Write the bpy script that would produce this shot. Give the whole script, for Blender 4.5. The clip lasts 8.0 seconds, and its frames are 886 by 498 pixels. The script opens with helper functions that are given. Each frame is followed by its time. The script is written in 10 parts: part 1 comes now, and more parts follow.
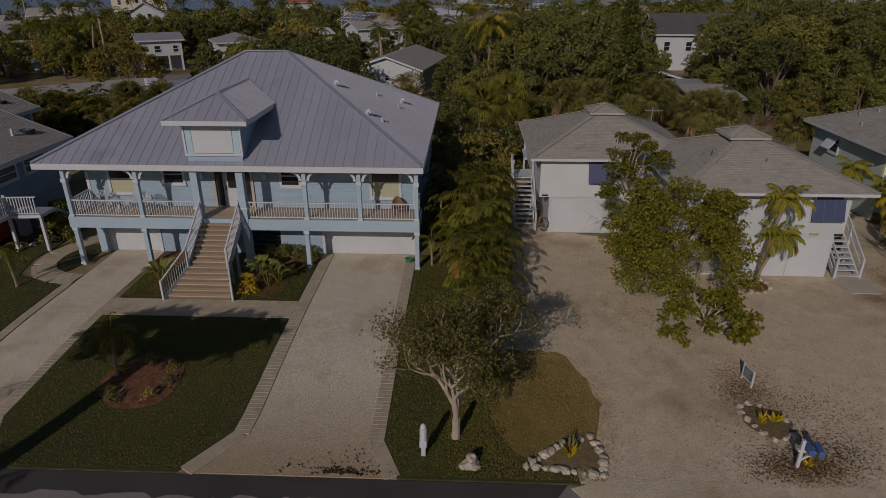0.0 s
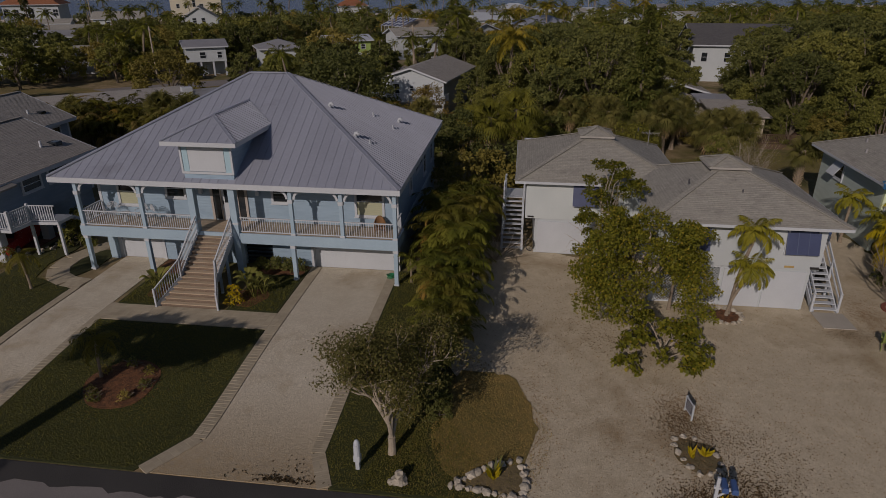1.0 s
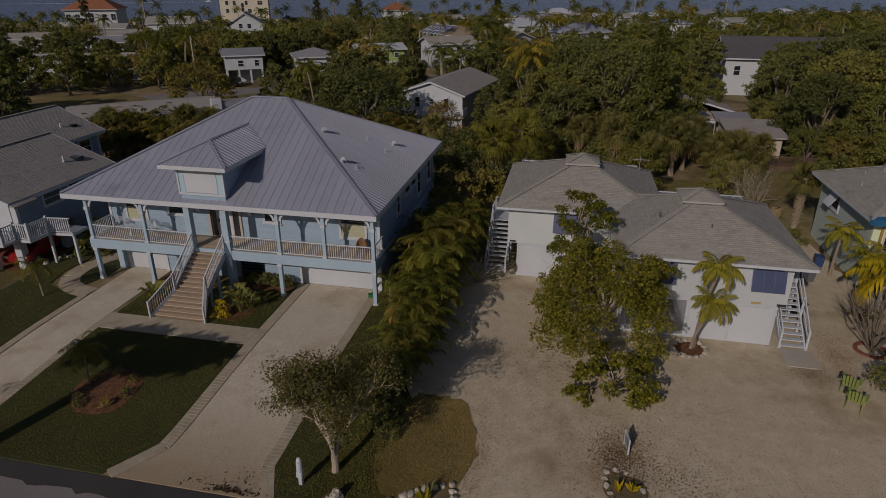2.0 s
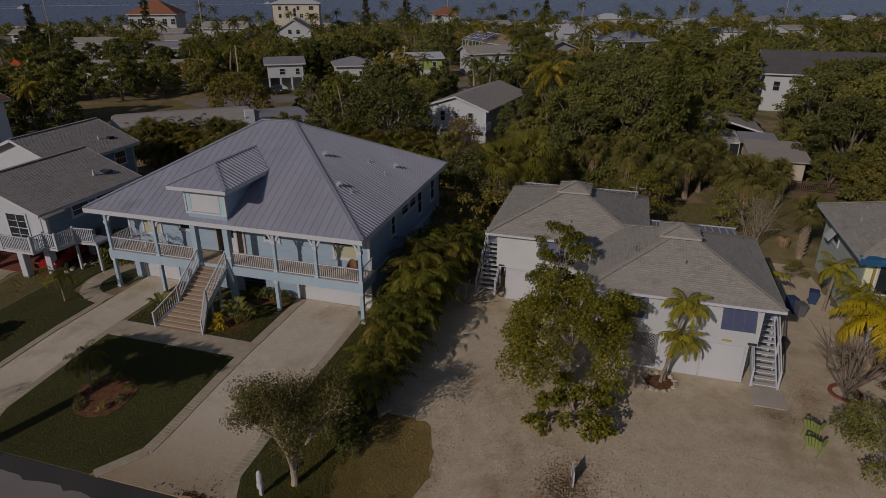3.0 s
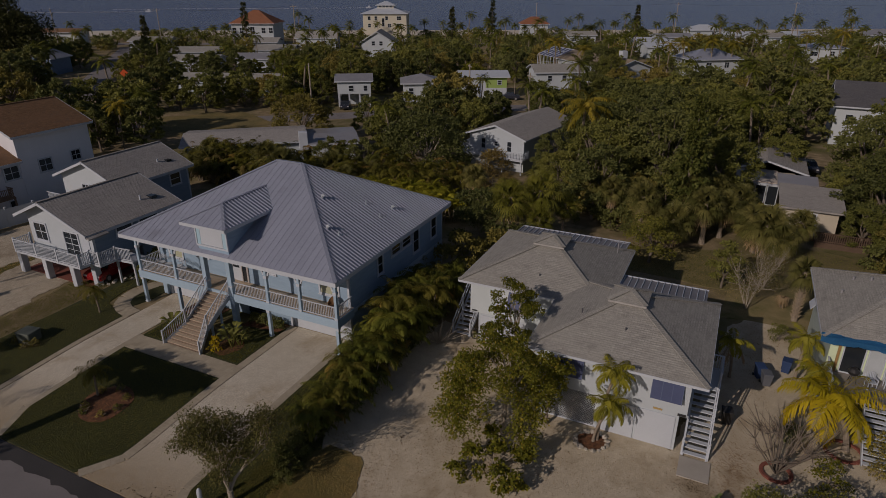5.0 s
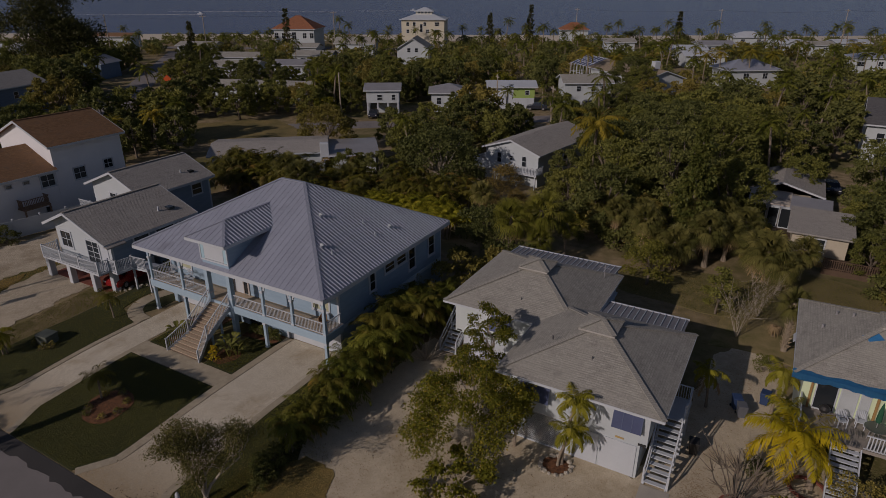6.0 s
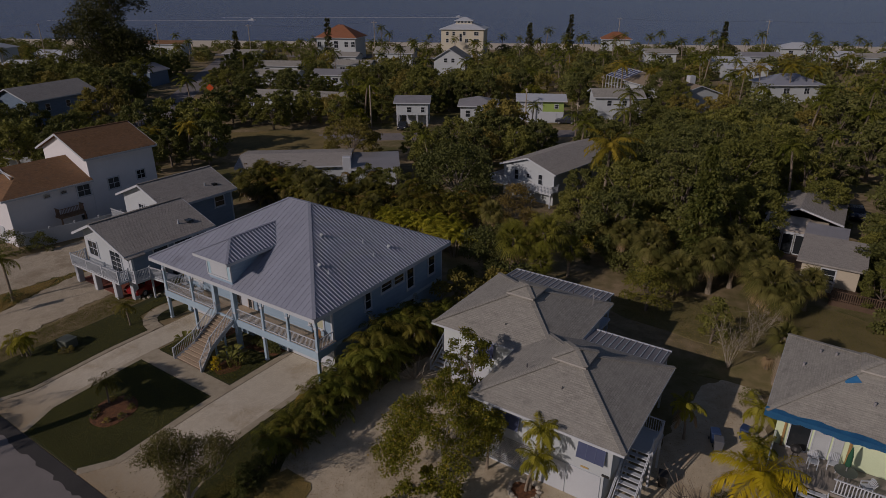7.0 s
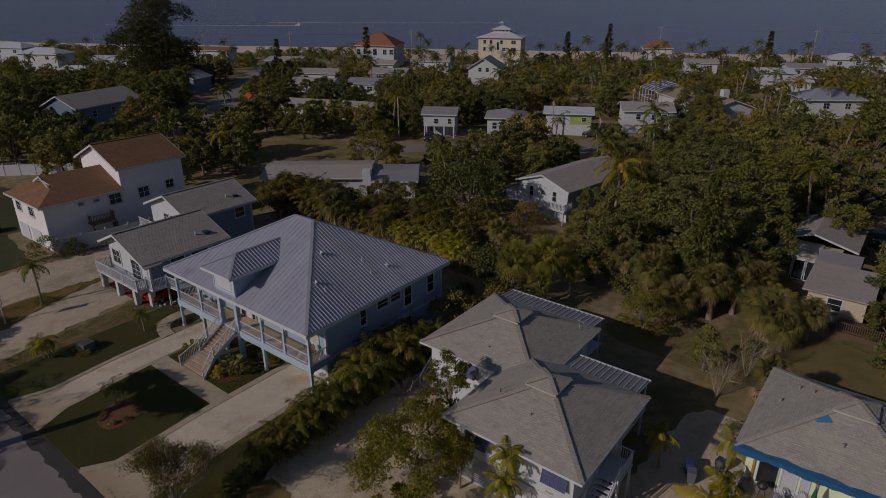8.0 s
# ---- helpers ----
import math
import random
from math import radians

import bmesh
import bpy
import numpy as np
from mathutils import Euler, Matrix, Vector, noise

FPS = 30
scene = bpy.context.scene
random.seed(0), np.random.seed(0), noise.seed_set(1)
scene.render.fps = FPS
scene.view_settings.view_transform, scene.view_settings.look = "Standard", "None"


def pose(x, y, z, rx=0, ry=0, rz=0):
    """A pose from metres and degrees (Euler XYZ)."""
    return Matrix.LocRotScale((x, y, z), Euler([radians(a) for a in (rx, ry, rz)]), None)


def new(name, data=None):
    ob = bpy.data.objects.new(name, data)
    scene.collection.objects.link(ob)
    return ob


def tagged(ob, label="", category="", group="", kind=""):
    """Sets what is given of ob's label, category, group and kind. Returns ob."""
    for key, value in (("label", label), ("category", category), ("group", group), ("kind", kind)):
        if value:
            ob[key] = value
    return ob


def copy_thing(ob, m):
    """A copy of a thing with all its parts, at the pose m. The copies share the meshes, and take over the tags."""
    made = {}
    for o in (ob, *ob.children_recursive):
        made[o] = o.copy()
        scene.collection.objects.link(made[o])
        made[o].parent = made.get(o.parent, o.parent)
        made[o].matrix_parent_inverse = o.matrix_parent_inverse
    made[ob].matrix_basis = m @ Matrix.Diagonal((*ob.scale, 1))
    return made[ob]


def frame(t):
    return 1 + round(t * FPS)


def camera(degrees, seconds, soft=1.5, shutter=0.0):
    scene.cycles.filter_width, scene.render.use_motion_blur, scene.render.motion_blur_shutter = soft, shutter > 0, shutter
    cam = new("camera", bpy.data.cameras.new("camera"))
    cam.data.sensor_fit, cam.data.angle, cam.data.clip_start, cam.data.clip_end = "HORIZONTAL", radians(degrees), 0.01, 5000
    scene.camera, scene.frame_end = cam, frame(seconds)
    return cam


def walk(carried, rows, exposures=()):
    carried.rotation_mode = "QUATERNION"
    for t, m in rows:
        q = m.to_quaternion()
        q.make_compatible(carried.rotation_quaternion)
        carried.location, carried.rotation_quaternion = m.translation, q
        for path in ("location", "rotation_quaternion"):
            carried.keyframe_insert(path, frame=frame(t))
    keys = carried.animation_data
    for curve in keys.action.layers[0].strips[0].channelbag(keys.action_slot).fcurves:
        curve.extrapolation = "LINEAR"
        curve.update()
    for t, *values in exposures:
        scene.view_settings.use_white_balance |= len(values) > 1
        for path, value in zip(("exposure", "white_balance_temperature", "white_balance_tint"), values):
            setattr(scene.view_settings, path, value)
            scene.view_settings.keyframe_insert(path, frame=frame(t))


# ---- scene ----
cam = camera(71.3, 8.0, soft=0.45)
METRES, EYE, TILT, LEAN, TURN = 33.0, 14.05, -23.5, 0.0, 2.3
ROWS = [
    (0.0, 0.0, 0.0, 0.0, 0.0, 0.0, -0.0),
    (0.5, 0.0553, -0.0175, 0.0143, 2.3, -0.02, -1.0),
    (1.0, 0.112, -0.0343, 0.032, 4.48, -0.06, -1.94),
    (1.5, 0.1686, -0.0505, 0.0525, 6.51, -0.12, -2.81),
    (3.0, 0.3365, -0.0862, 0.1264, 13.11, -0.54, -5.64),
    (3.5, 0.3915, -0.0938, 0.1542, 15.49, -0.77, -6.61),
    (4.0, 0.4476, -0.0985, 0.1833, 17.7, -1.02, -7.5),
    (4.5, 0.503, -0.1028, 0.2125, 19.62, -1.27, -8.27),
    (6.0, 0.6679, -0.1055, 0.3039, 25.4, -2.15, -10.5),
    (6.5, 0.7216, -0.1027, 0.3358, 27.36, -2.3, -11.23),
    (7.0, 0.7751, -0.0976, 0.3685, 29.46, -2.56, -11.99),
    (7.5, 0.8284, -0.0909, 0.402, 31.47, -2.84, -12.72),
    (8.0, 0.8813, -0.0829, 0.4365, 33.41, -3.14, -13.4),
]
walk(cam, [(t, pose(0, 0, EYE, TILT, LEAN, TURN) @ pose(METRES * x, METRES * y, METRES * z, 90 + pitch, roll, yaw)) for t, x, y, z, yaw, pitch, roll in ROWS],
     [(0.0, -1.06, 6720, 24), (4.0, -1.07, 6740, 25), (8.0, -1.11, 6590, 27)])

# ---- light ----
SUN_DIR = Vector((0.36, 1.0, -0.54)).normalized()      # the way the sunlight travels
SUN_ELEV = math.asin(-SUN_DIR.z)
world = bpy.data.worlds.new("sky")
scene.world = world
world.use_nodes = True
sky = world.node_tree.nodes.new("ShaderNodeTexSky")
sky.sky_type = 'NISHITA'
sky.sun_disc = False
sky.sun_elevation = SUN_ELEV
sky.sun_rotation = math.atan2(-SUN_DIR.x, -SUN_DIR.y)
sky.air_density, sky.dust_density, sky.ozone_density = 1.0, 0.6, 1.5
world.node_tree.links.new(sky.outputs[0], world.node_tree.nodes["Background"].inputs[0])
world.node_tree.nodes["Background"].inputs[1].default_value = 0.062
sun_data = bpy.data.lights.new("sun", 'SUN')
sun_data.energy, sun_data.angle, sun_data.color = 3.8, radians(0.5), (1.0, 0.925, 0.785)
sun_lamp = new("sun", sun_data)
sun_lamp.matrix_world = Matrix.Translation((-20, -60, 60)) @ SUN_DIR.to_track_quat("-Z", "Y").to_matrix().to_4x4()

# ---- materials ----
def start_material(name):
    m = bpy.data.materials.new(name)
    m.use_nodes = True
    nt = m.node_tree
    return m, nt, nt.nodes["Principled BSDF"]


def node(nt, kind, **values):
    n = nt.nodes.new(kind)
    for key, value in values.items():
        n.inputs[key.replace("_", " ")].default_value = value
    return n


def blend(nt, fac, a, b, how='MIX'):
    """A colour mix; fac, a and b are sockets or values."""
    n = nt.nodes.new("ShaderNodeMix")
    n.data_type, n.blend_type = 'RGBA', how
    for socket, value in ((n.inputs[0], fac), (n.inputs[6], a), (n.inputs[7], b)):
        if isinstance(value, bpy.types.NodeSocket):
            nt.links.new(value, socket)
        else:
            socket.default_value = value if not isinstance(value, tuple) else (*value, 1.0)
    return n.outputs[2]


def maths(nt, how, a, b=0.0, clamp=False):
    n = nt.nodes.new("ShaderNodeMath")
    n.operation, n.use_clamp = how, clamp
    for socket, value in ((n.inputs[0], a), (n.inputs[1], b)):
        if isinstance(value, bpy.types.NodeSocket):
            nt.links.new(value, socket)
        else:
            socket.default_value = value
    return n.outputs[0]


def noise_out(nt, vector, scale, detail=4.0, rough=0.55):
    n = node(nt, "ShaderNodeTexNoise", Scale=scale, Detail=detail, Roughness=rough)
    nt.links.new(vector, n.inputs["Vector"])
    return n.outputs["Fac"]


def steep(nt, value, low, high):
    n = nt.nodes.new("ShaderNodeMapRange")
    n.inputs["From Min"].default_value, n.inputs["From Max"].default_value = low, high
    nt.links.new(value, n.inputs["Value"])
    return n.outputs["Result"]


def surface(name, c1, c2, rough=0.7, scale=0.8, fine=25.0, bump=0.25, metal=0.0, rnd=0.0, stain=None, stain_at=0.62,
            stretch=None, spec=0.4, depth=0.02):
    """A surface that goes from c1 to c2 over two sizes of noise, with a fine relief and, if wanted, stains."""
    m, nt, bsdf = start_material(name)
    vec = nt.nodes.new("ShaderNodeNewGeometry").outputs["Position"]
    if stretch:
        mp = nt.nodes.new("ShaderNodeMapping")
        mp.inputs["Scale"].default_value = stretch
        nt.links.new(vec, mp.inputs["Vector"])
        vec = mp.outputs[0]
    big, small = noise_out(nt, vec, scale), noise_out(nt, vec, fine, 3.0)
    fac = maths(nt, 'ADD', maths(nt, 'MULTIPLY', big, 0.6), maths(nt, 'MULTIPLY', small, 0.4))
    col = blend(nt, steep(nt, fac, 0.35, 0.65), c1, c2)
    if stain:
        col = blend(nt, steep(nt, noise_out(nt, vec, scale * 0.45, 6.0, 0.65), stain_at, stain_at + 0.14), col, stain)
    if rnd:
        info = nt.nodes.new("ShaderNodeObjectInfo")
        hsv = node(nt, "ShaderNodeHueSaturation")
        nt.links.new(maths(nt, 'ADD', maths(nt, 'MULTIPLY', info.outputs["Random"], 2 * rnd), 1.0 - rnd), hsv.inputs["Value"])
        nt.links.new(col, hsv.inputs["Color"])
        col = hsv.outputs[0]
    nt.links.new(col, bsdf.inputs["Base Color"])
    bsdf.inputs["Metallic"].default_value = metal
    bsdf.inputs["Specular IOR Level"].default_value = spec
    nt.links.new(maths(nt, 'ADD', maths(nt, 'MULTIPLY', small, 0.2), rough - 0.1, True), bsdf.inputs["Roughness"])
    if bump:
        b = node(nt, "ShaderNodeBump", Strength=bump, Distance=depth)
        nt.links.new(small, b.inputs["Height"])
        nt.links.new(b.outputs[0], bsdf.inputs["Normal"])
    return m


def gravel(name, pale, mid, brown, brown_at=0.5, road=None, grit=0.5):
    """Crushed shell or sand: grains, specks, worn lanes and brown soil patches; road: the y below which soil is tracked in."""
    m, nt, bsdf = start_material(name)
    pos = nt.nodes.new("ShaderNodeNewGeometry").outputs["Position"]
    big, lane = noise_out(nt, pos, 0.17, 6.0, 0.68), noise_out(nt, pos, 1.5, 5.0, 0.7)
    grain, fine = noise_out(nt, pos, 14.0, 6.0, 0.85), noise_out(nt, pos, 24.0, 3.0, 0.8)
    col = blend(nt, steep(nt, lane, 0.34, 0.66), pale, mid)
    soil = steep(nt, big, brown_at, brown_at + 0.16)
    if road is not None:
        sep = nt.nodes.new("ShaderNodeSeparateXYZ")
        nt.links.new(pos, sep.inputs[0])
        reach = maths(nt, 'ADD', sep.outputs["Y"], maths(nt, 'MULTIPLY', lane, 4.0))
        soil = maths(nt, 'MAXIMUM', soil, steep(nt, reach, road + 7.0, road + 2.2))
    soil = maths(nt, 'MULTIPLY', soil, steep(nt, grain, 0.25, 0.60), True)
    col = blend(nt, soil, col, brown)
    col = blend(nt, grit, col, blend(nt, steep(nt, grain, 0.34, 0.66), (0.55, 0.53, 0.49), (1.3, 1.3, 1.28)), 'MULTIPLY')
    col = blend(nt, grit, col, blend(nt, steep(nt, fine, 0.30, 0.70), (0.50, 0.50, 0.50), (1.5, 1.5, 1.5)), 'MULTIPLY')
    nt.links.new(col, bsdf.inputs["Base Color"])
    bsdf.inputs["Roughness"].default_value = 0.95
    bsdf.inputs["Specular IOR Level"].default_value = 0.2
    b = node(nt, "ShaderNodeBump", Strength=0.7, Distance=0.04)
    nt.links.new(maths(nt, 'ADD', grain, maths(nt, 'MULTIPLY', fine, 0.4)), b.inputs["Height"])
    nt.links.new(b.outputs[0], bsdf.inputs["Normal"])
    return m


def siding(name, c1, c2, lap=0.18, rough=0.6):
    """Painted lap boards: level steps up the wall, with some weathering."""
    m, nt, bsdf = start_material(name)
    pos = nt.nodes.new("ShaderNodeNewGeometry").outputs["Position"]
    sep = nt.nodes.new("ShaderNodeSeparateXYZ")
    nt.links.new(pos, sep.inputs[0])
    saw = maths(nt, 'FRACT', maths(nt, 'DIVIDE', sep.outputs["Z"], lap))
    mp = nt.nodes.new("ShaderNodeMapping")
    mp.inputs["Scale"].default_value = (0.7, 0.7, 4.0)
    nt.links.new(pos, mp.inputs["Vector"])
    col = blend(nt, steep(nt, noise_out(nt, mp.outputs[0], 1.2, 5.0), 0.35, 0.68), c1, c2)
    nt.links.new(col, bsdf.inputs["Base Color"])
    bsdf.inputs["Roughness"].default_value = rough
    b = node(nt, "ShaderNodeBump", Strength=0.5, Distance=0.02)
    b.invert = True
    nt.links.new(saw, b.inputs["Height"])
    nt.links.new(b.outputs[0], bsdf.inputs["Normal"])
    return m


def shingle(name, c1, c2, c3, tab=(0.3, 0.14), rough=0.9, streak=(0.10, 0.10, 0.10)):
    """Asphalt tabs laid in courses; the UV of a roof face is in metres along the eave and up the slope."""
    m, nt, bsdf = start_material(name)
    uv = nt.nodes.new("ShaderNodeUVMap").outputs[0]
    pos = nt.nodes.new("ShaderNodeNewGeometry").outputs["Position"]
    brick = node(nt, "ShaderNodeTexBrick", Color1=(*c1, 1), Color2=(*c2, 1), Mortar=(*(v * 0.62 for v in c1), 1), Scale=1.0, Mortar_Size=0.008,
                 Brick_Width=tab[0], Row_Height=tab[1], Bias=0.0)
    nt.links.new(uv, brick.inputs["Vector"])
    col = blend(nt, steep(nt, noise_out(nt, pos, 0.5, 5.0), 0.4, 0.7), brick.outputs["Color"], c3)
    col = blend(nt, maths(nt, 'MULTIPLY', steep(nt, noise_out(nt, pos, 1.7, 8.0, 0.7), 0.52, 0.75), 0.5), col, streak)
    row = nt.nodes.new("ShaderNodeMapping")
    row.inputs["Scale"].default_value = (0.5, 7.0, 1.0)
    nt.links.new(uv, row.inputs["Vector"])
    col = blend(nt, 0.55, col, blend(nt, steep(nt, noise_out(nt, row.outputs[0], 1.0, 4.0, 0.7), 0.3, 0.7), (0.38, 0.38, 0.38), (0.62, 0.62, 0.62)), 'OVERLAY')
    col = blend(nt, 0.3, col, blend(nt, steep(nt, noise_out(nt, pos, 7.0, 6.0, 0.8), 0.3, 0.7), (0.22, 0.22, 0.22), (0.72, 0.72, 0.72)), 'OVERLAY')
    col = blend(nt, 0.35, col, blend(nt, noise_out(nt, pos, 60.0, 2.0), (0.02, 0.02, 0.02), (0.6, 0.6, 0.6)), 'OVERLAY')
    nt.links.new(col, bsdf.inputs["Base Color"])
    bsdf.inputs["Roughness"].default_value = rough
    bsdf.inputs["Specular IOR Level"].default_value = 0.2
    b = node(nt, "ShaderNodeBump", Strength=0.5, Distance=0.02)
    nt.links.new(brick.outputs["Fac"], b.inputs["Height"])
    b.invert = True
    nt.links.new(b.outputs[0], bsdf.inputs["Normal"])
    return m


def leaf(name, c1, c2, c3=None, rough=0.5, glow=0.36):
    """Leaves: every leaf its own shade, every tree its own tint, some light through the blade."""
    m, nt, bsdf = start_material(name)
    geo = nt.nodes.new("ShaderNodeNewGeometry")
    info = nt.nodes.new("ShaderNodeObjectInfo")
    col = blend(nt, geo.outputs["Random Per Island"], c1, c2)
    if c3:
        col = blend(nt, steep(nt, geo.outputs["Random Per Island"], 0.91, 0.94), col, c3)
    hsv = node(nt, "ShaderNodeHueSaturation")
    nt.links.new(maths(nt, 'ADD', maths(nt, 'MULTIPLY', info.outputs["Random"], 0.46), 0.80), hsv.inputs["Value"])
    nt.links.new(maths(nt, 'ADD', maths(nt, 'MULTIPLY', info.outputs["Random"], -0.014), 0.507), hsv.inputs["Hue"])
    nt.links.new(col, hsv.inputs["Color"])
    nt.links.new(hsv.outputs[0], bsdf.inputs["Base Color"])
    bsdf.inputs["Roughness"].default_value = rough
    bsdf.inputs["Specular IOR Level"].default_value = 0.14
    tr = nt.nodes.new("ShaderNodeBsdfTranslucent")
    nt.links.new(hsv.outputs[0], tr.inputs["Color"])
    mixer = nt.nodes.new("ShaderNodeMixShader")
    mixer.inputs[0].default_value = glow
    nt.links.new(bsdf.outputs[0], mixer.inputs[1])
    nt.links.new(tr.outputs[0], mixer.inputs[2])
    nt.links.new(mixer.outputs[0], nt.nodes["Material Output"].inputs["Surface"])
    return m


def glass(name, tint=(0.02, 0.025, 0.03), rough=0.05):
    m, nt, bsdf = start_material(name)
    bsdf.inputs["Base Color"].default_value = (*tint, 1)
    bsdf.inputs["Roughness"].default_value = rough
    bsdf.inputs["Specular IOR Level"].default_value = 0.7
    return m


WHITE = surface("white paint", (0.495, 0.54, 0.59), (0.44, 0.482, 0.53), 0.5, 0.6, 14, 0.1)
WHITE_BRIGHT = surface("clean white stucco", (0.70, 0.715, 0.75), (0.62, 0.635, 0.67), 0.7, 0.5, 20, 0.2)
WHITE_WALL = surface("white stucco", (0.46, 0.51, 0.545), (0.41, 0.46, 0.49), 0.75, 0.5, 20, 0.3, stain=(0.47, 0.475, 0.47), stain_at=0.6)
BLUE_WALL = siding("blue lap boards", (0.275, 0.39, 0.50), (0.235, 0.34, 0.445))
BLUE_TRIM = surface("blue trim paint", (0.34, 0.465, 0.565), (0.29, 0.405, 0.505), 0.55, 1.0, 10, 0.1)
AQUA = surface("pale blue shutter paint", (0.36, 0.53, 0.62), (0.32, 0.48, 0.57), 0.5)
METAL_ROOF = surface("grey standing seam steel", (0.357, 0.388, 0.472), (0.314, 0.342, 0.418), 0.38, 0.35, 6, 0.05, 0.25, rnd=0.04, stain=(0.22, 0.23, 0.27), stain_at=0.6, spec=0.5)
METAL_WHITE = surface("pale ribbed metal", (0.37, 0.37, 0.385), (0.30, 0.30, 0.315), 0.45, 0.5, 8, 0.05, 0.3, rnd=0.05)
SHINGLE_GREY = shingle("grey shingles", (0.415, 0.40, 0.375), (0.375, 0.36, 0.34), (0.40, 0.385, 0.36), streak=(0.2, 0.2, 0.19))
SHINGLE_PALE = shingle("pale grey shingles", (0.415, 0.408, 0.372), (0.345, 0.338, 0.308), (0.392, 0.385, 0.348), streak=(0.19, 0.188, 0.175))
SHINGLE_BROWN = shingle("brown shingles", (0.30, 0.175, 0.095), (0.21, 0.12, 0.065), (0.26, 0.15, 0.085))
SHINGLE_DARK = shingle("dark shingles", (0.13, 0.13, 0.14), (0.10, 0.10, 0.11), (0.12, 0.12, 0.125))
TILE_ORANGE = shingle("orange clay tiles", (0.36, 0.155, 0.085), (0.28, 0.115, 0.06), (0.32, 0.14, 0.08), (0.25, 0.35))
GLASS = glass("dark glass")
BLIND = surface("slatted blind", (0.42, 0.43, 0.30), (0.34, 0.36, 0.26), 0.6, 2, 30, 0.2, stretch=(1, 1, 12))
SCREEN = surface("navy shade screen", (0.055, 0.075, 0.16), (0.045, 0.06, 0.13), 0.5, 2, 60, 0.1)
DECK = surface("tan deck boards", (0.45, 0.36, 0.26), (0.36, 0.285, 0.205), 0.75, 1.5, 30, 0.3, rnd=0.12, stretch=(1, 6, 1))
WOOD_OLD = surface("weathered wood", (0.23, 0.15, 0.10), (0.15, 0.10, 0.07), 0.85, 1.5, 30, 0.4, rnd=0.1)
SHELL = gravel("crushed shell", (0.633, 0.590, 0.498), (0.561, 0.513, 0.421), (0.329, 0.242, 0.135), 0.50, 14.5, 0.7)
SAND_LOT = gravel("sandy shell ground", (0.621, 0.549, 0.421), (0.524, 0.456, 0.338), (0.324, 0.243, 0.146), 0.52, None, 0.45)
SOIL = surface("leaf strewn sandy soil", (0.20, 0.155, 0.09), (0.10, 0.085, 0.04), 0.95, 0.25, 5, 0.9, stain=(0.075, 0.09, 0.03), stain_at=0.50, depth=0.06)
LAWN = surface("lawn soil", (0.050, 0.056, 0.016), (0.034, 0.040, 0.012), 0.95, 0.5, 12, 0.8, stain=(0.075, 0.08, 0.025), stain_at=0.58, depth=0.05)
DRY_LAWN = surface("dry grass ground", (0.25, 0.185, 0.07), (0.11, 0.10, 0.035), 0.95, 0.3, 10, 0.8, stain=(0.05, 0.065, 0.02), stain_at=0.57, depth=0.05)
DIRT = gravel("grey brown shell dirt", (0.53, 0.47, 0.375), (0.43, 0.38, 0.30), (0.23, 0.18, 0.115), 0.50, None, 0.8)
PALM_OLIVE = leaf("olive palm leaflets", (0.073, 0.079, 0.011), (0.188, 0.172, 0.029), (0.24, 0.18, 0.06))
MULCH = surface("red brown mulch", (0.22, 0.10, 0.045), (0.06, 0.028, 0.016), 0.95, 5, 16, 1.0, depth=0.05)
ASPHALT = surface("weathered asphalt", (0.234, 0.219, 0.216), (0.180, 0.169, 0.167), 0.9, 0.4, 30, 0.5, stain=(0.108, 0.104, 0.099), stain_at=0.62)
ASPHALT_DARK = surface("dark asphalt", (0.058, 0.056, 0.055), (0.042, 0.041, 0.041), 0.85, 0.6, 30, 0.5)
PAVER = surface("tan concrete paver", (0.423, 0.373, 0.284), (0.333, 0.293, 0.216), 0.9, 1.2, 40, 0.3, rnd=0.07)
CONCRETE = surface("pale concrete", (0.45, 0.42, 0.37), (0.36, 0.34, 0.30), 0.9, 0.8, 20, 0.4, stain=(0.28, 0.26, 0.22))
RED_PAVER = surface("red brick paving", (0.24, 0.08, 0.055), (0.17, 0.06, 0.045), 0.85, 2, 15, 0.4)
ROCK = surface("pale limestone", (0.50, 0.46, 0.39), (0.30, 0.275, 0.23), 0.95, 3, 14, 0.8, rnd=0.15)
BEACH = surface("beach sand", (0.70, 0.65, 0.56), (0.60, 0.55, 0.46), 0.95, 0.1, 1, 0.3)
BARK = surface("grey bark", (0.20, 0.165, 0.13), (0.12, 0.10, 0.08), 0.95, 2, 20, 0.7)
BARK_PALE = surface("pale bark", (0.42, 0.37, 0.30), (0.29, 0.25, 0.20), 0.9, 3, 20, 0.5)
PALM_BARK = surface("palm trunk bark", (0.30, 0.25, 0.19), (0.19, 0.155, 0.12), 0.95, 3, 12, 0.7, stretch=(1, 1, 5))
LEAF_GREEN = leaf("broad green leaves", (0.125, 0.136, 0.031), (0.242, 0.241, 0.062))
LEAF_OLIVE = leaf("olive leaves", (0.179, 0.158, 0.037), (0.332, 0.271, 0.074))
LEAF_YELLOW = leaf("sea grape leaves", (0.086, 0.099, 0.011), (0.225, 0.216, 0.027), (0.30, 0.235, 0.03))
LEAF_DARK = leaf("dark leaves", (0.092, 0.106, 0.032), (0.180, 0.189, 0.058))
LEAF_GREY = leaf("grey green leaves", (0.10, 0.10, 0.030), (0.20, 0.182, 0.058), (0.26, 0.20, 0.09))
LEAF_BRONZE = leaf("dry bronze leaves", (0.15, 0.115, 0.035), (0.26, 0.195, 0.06))
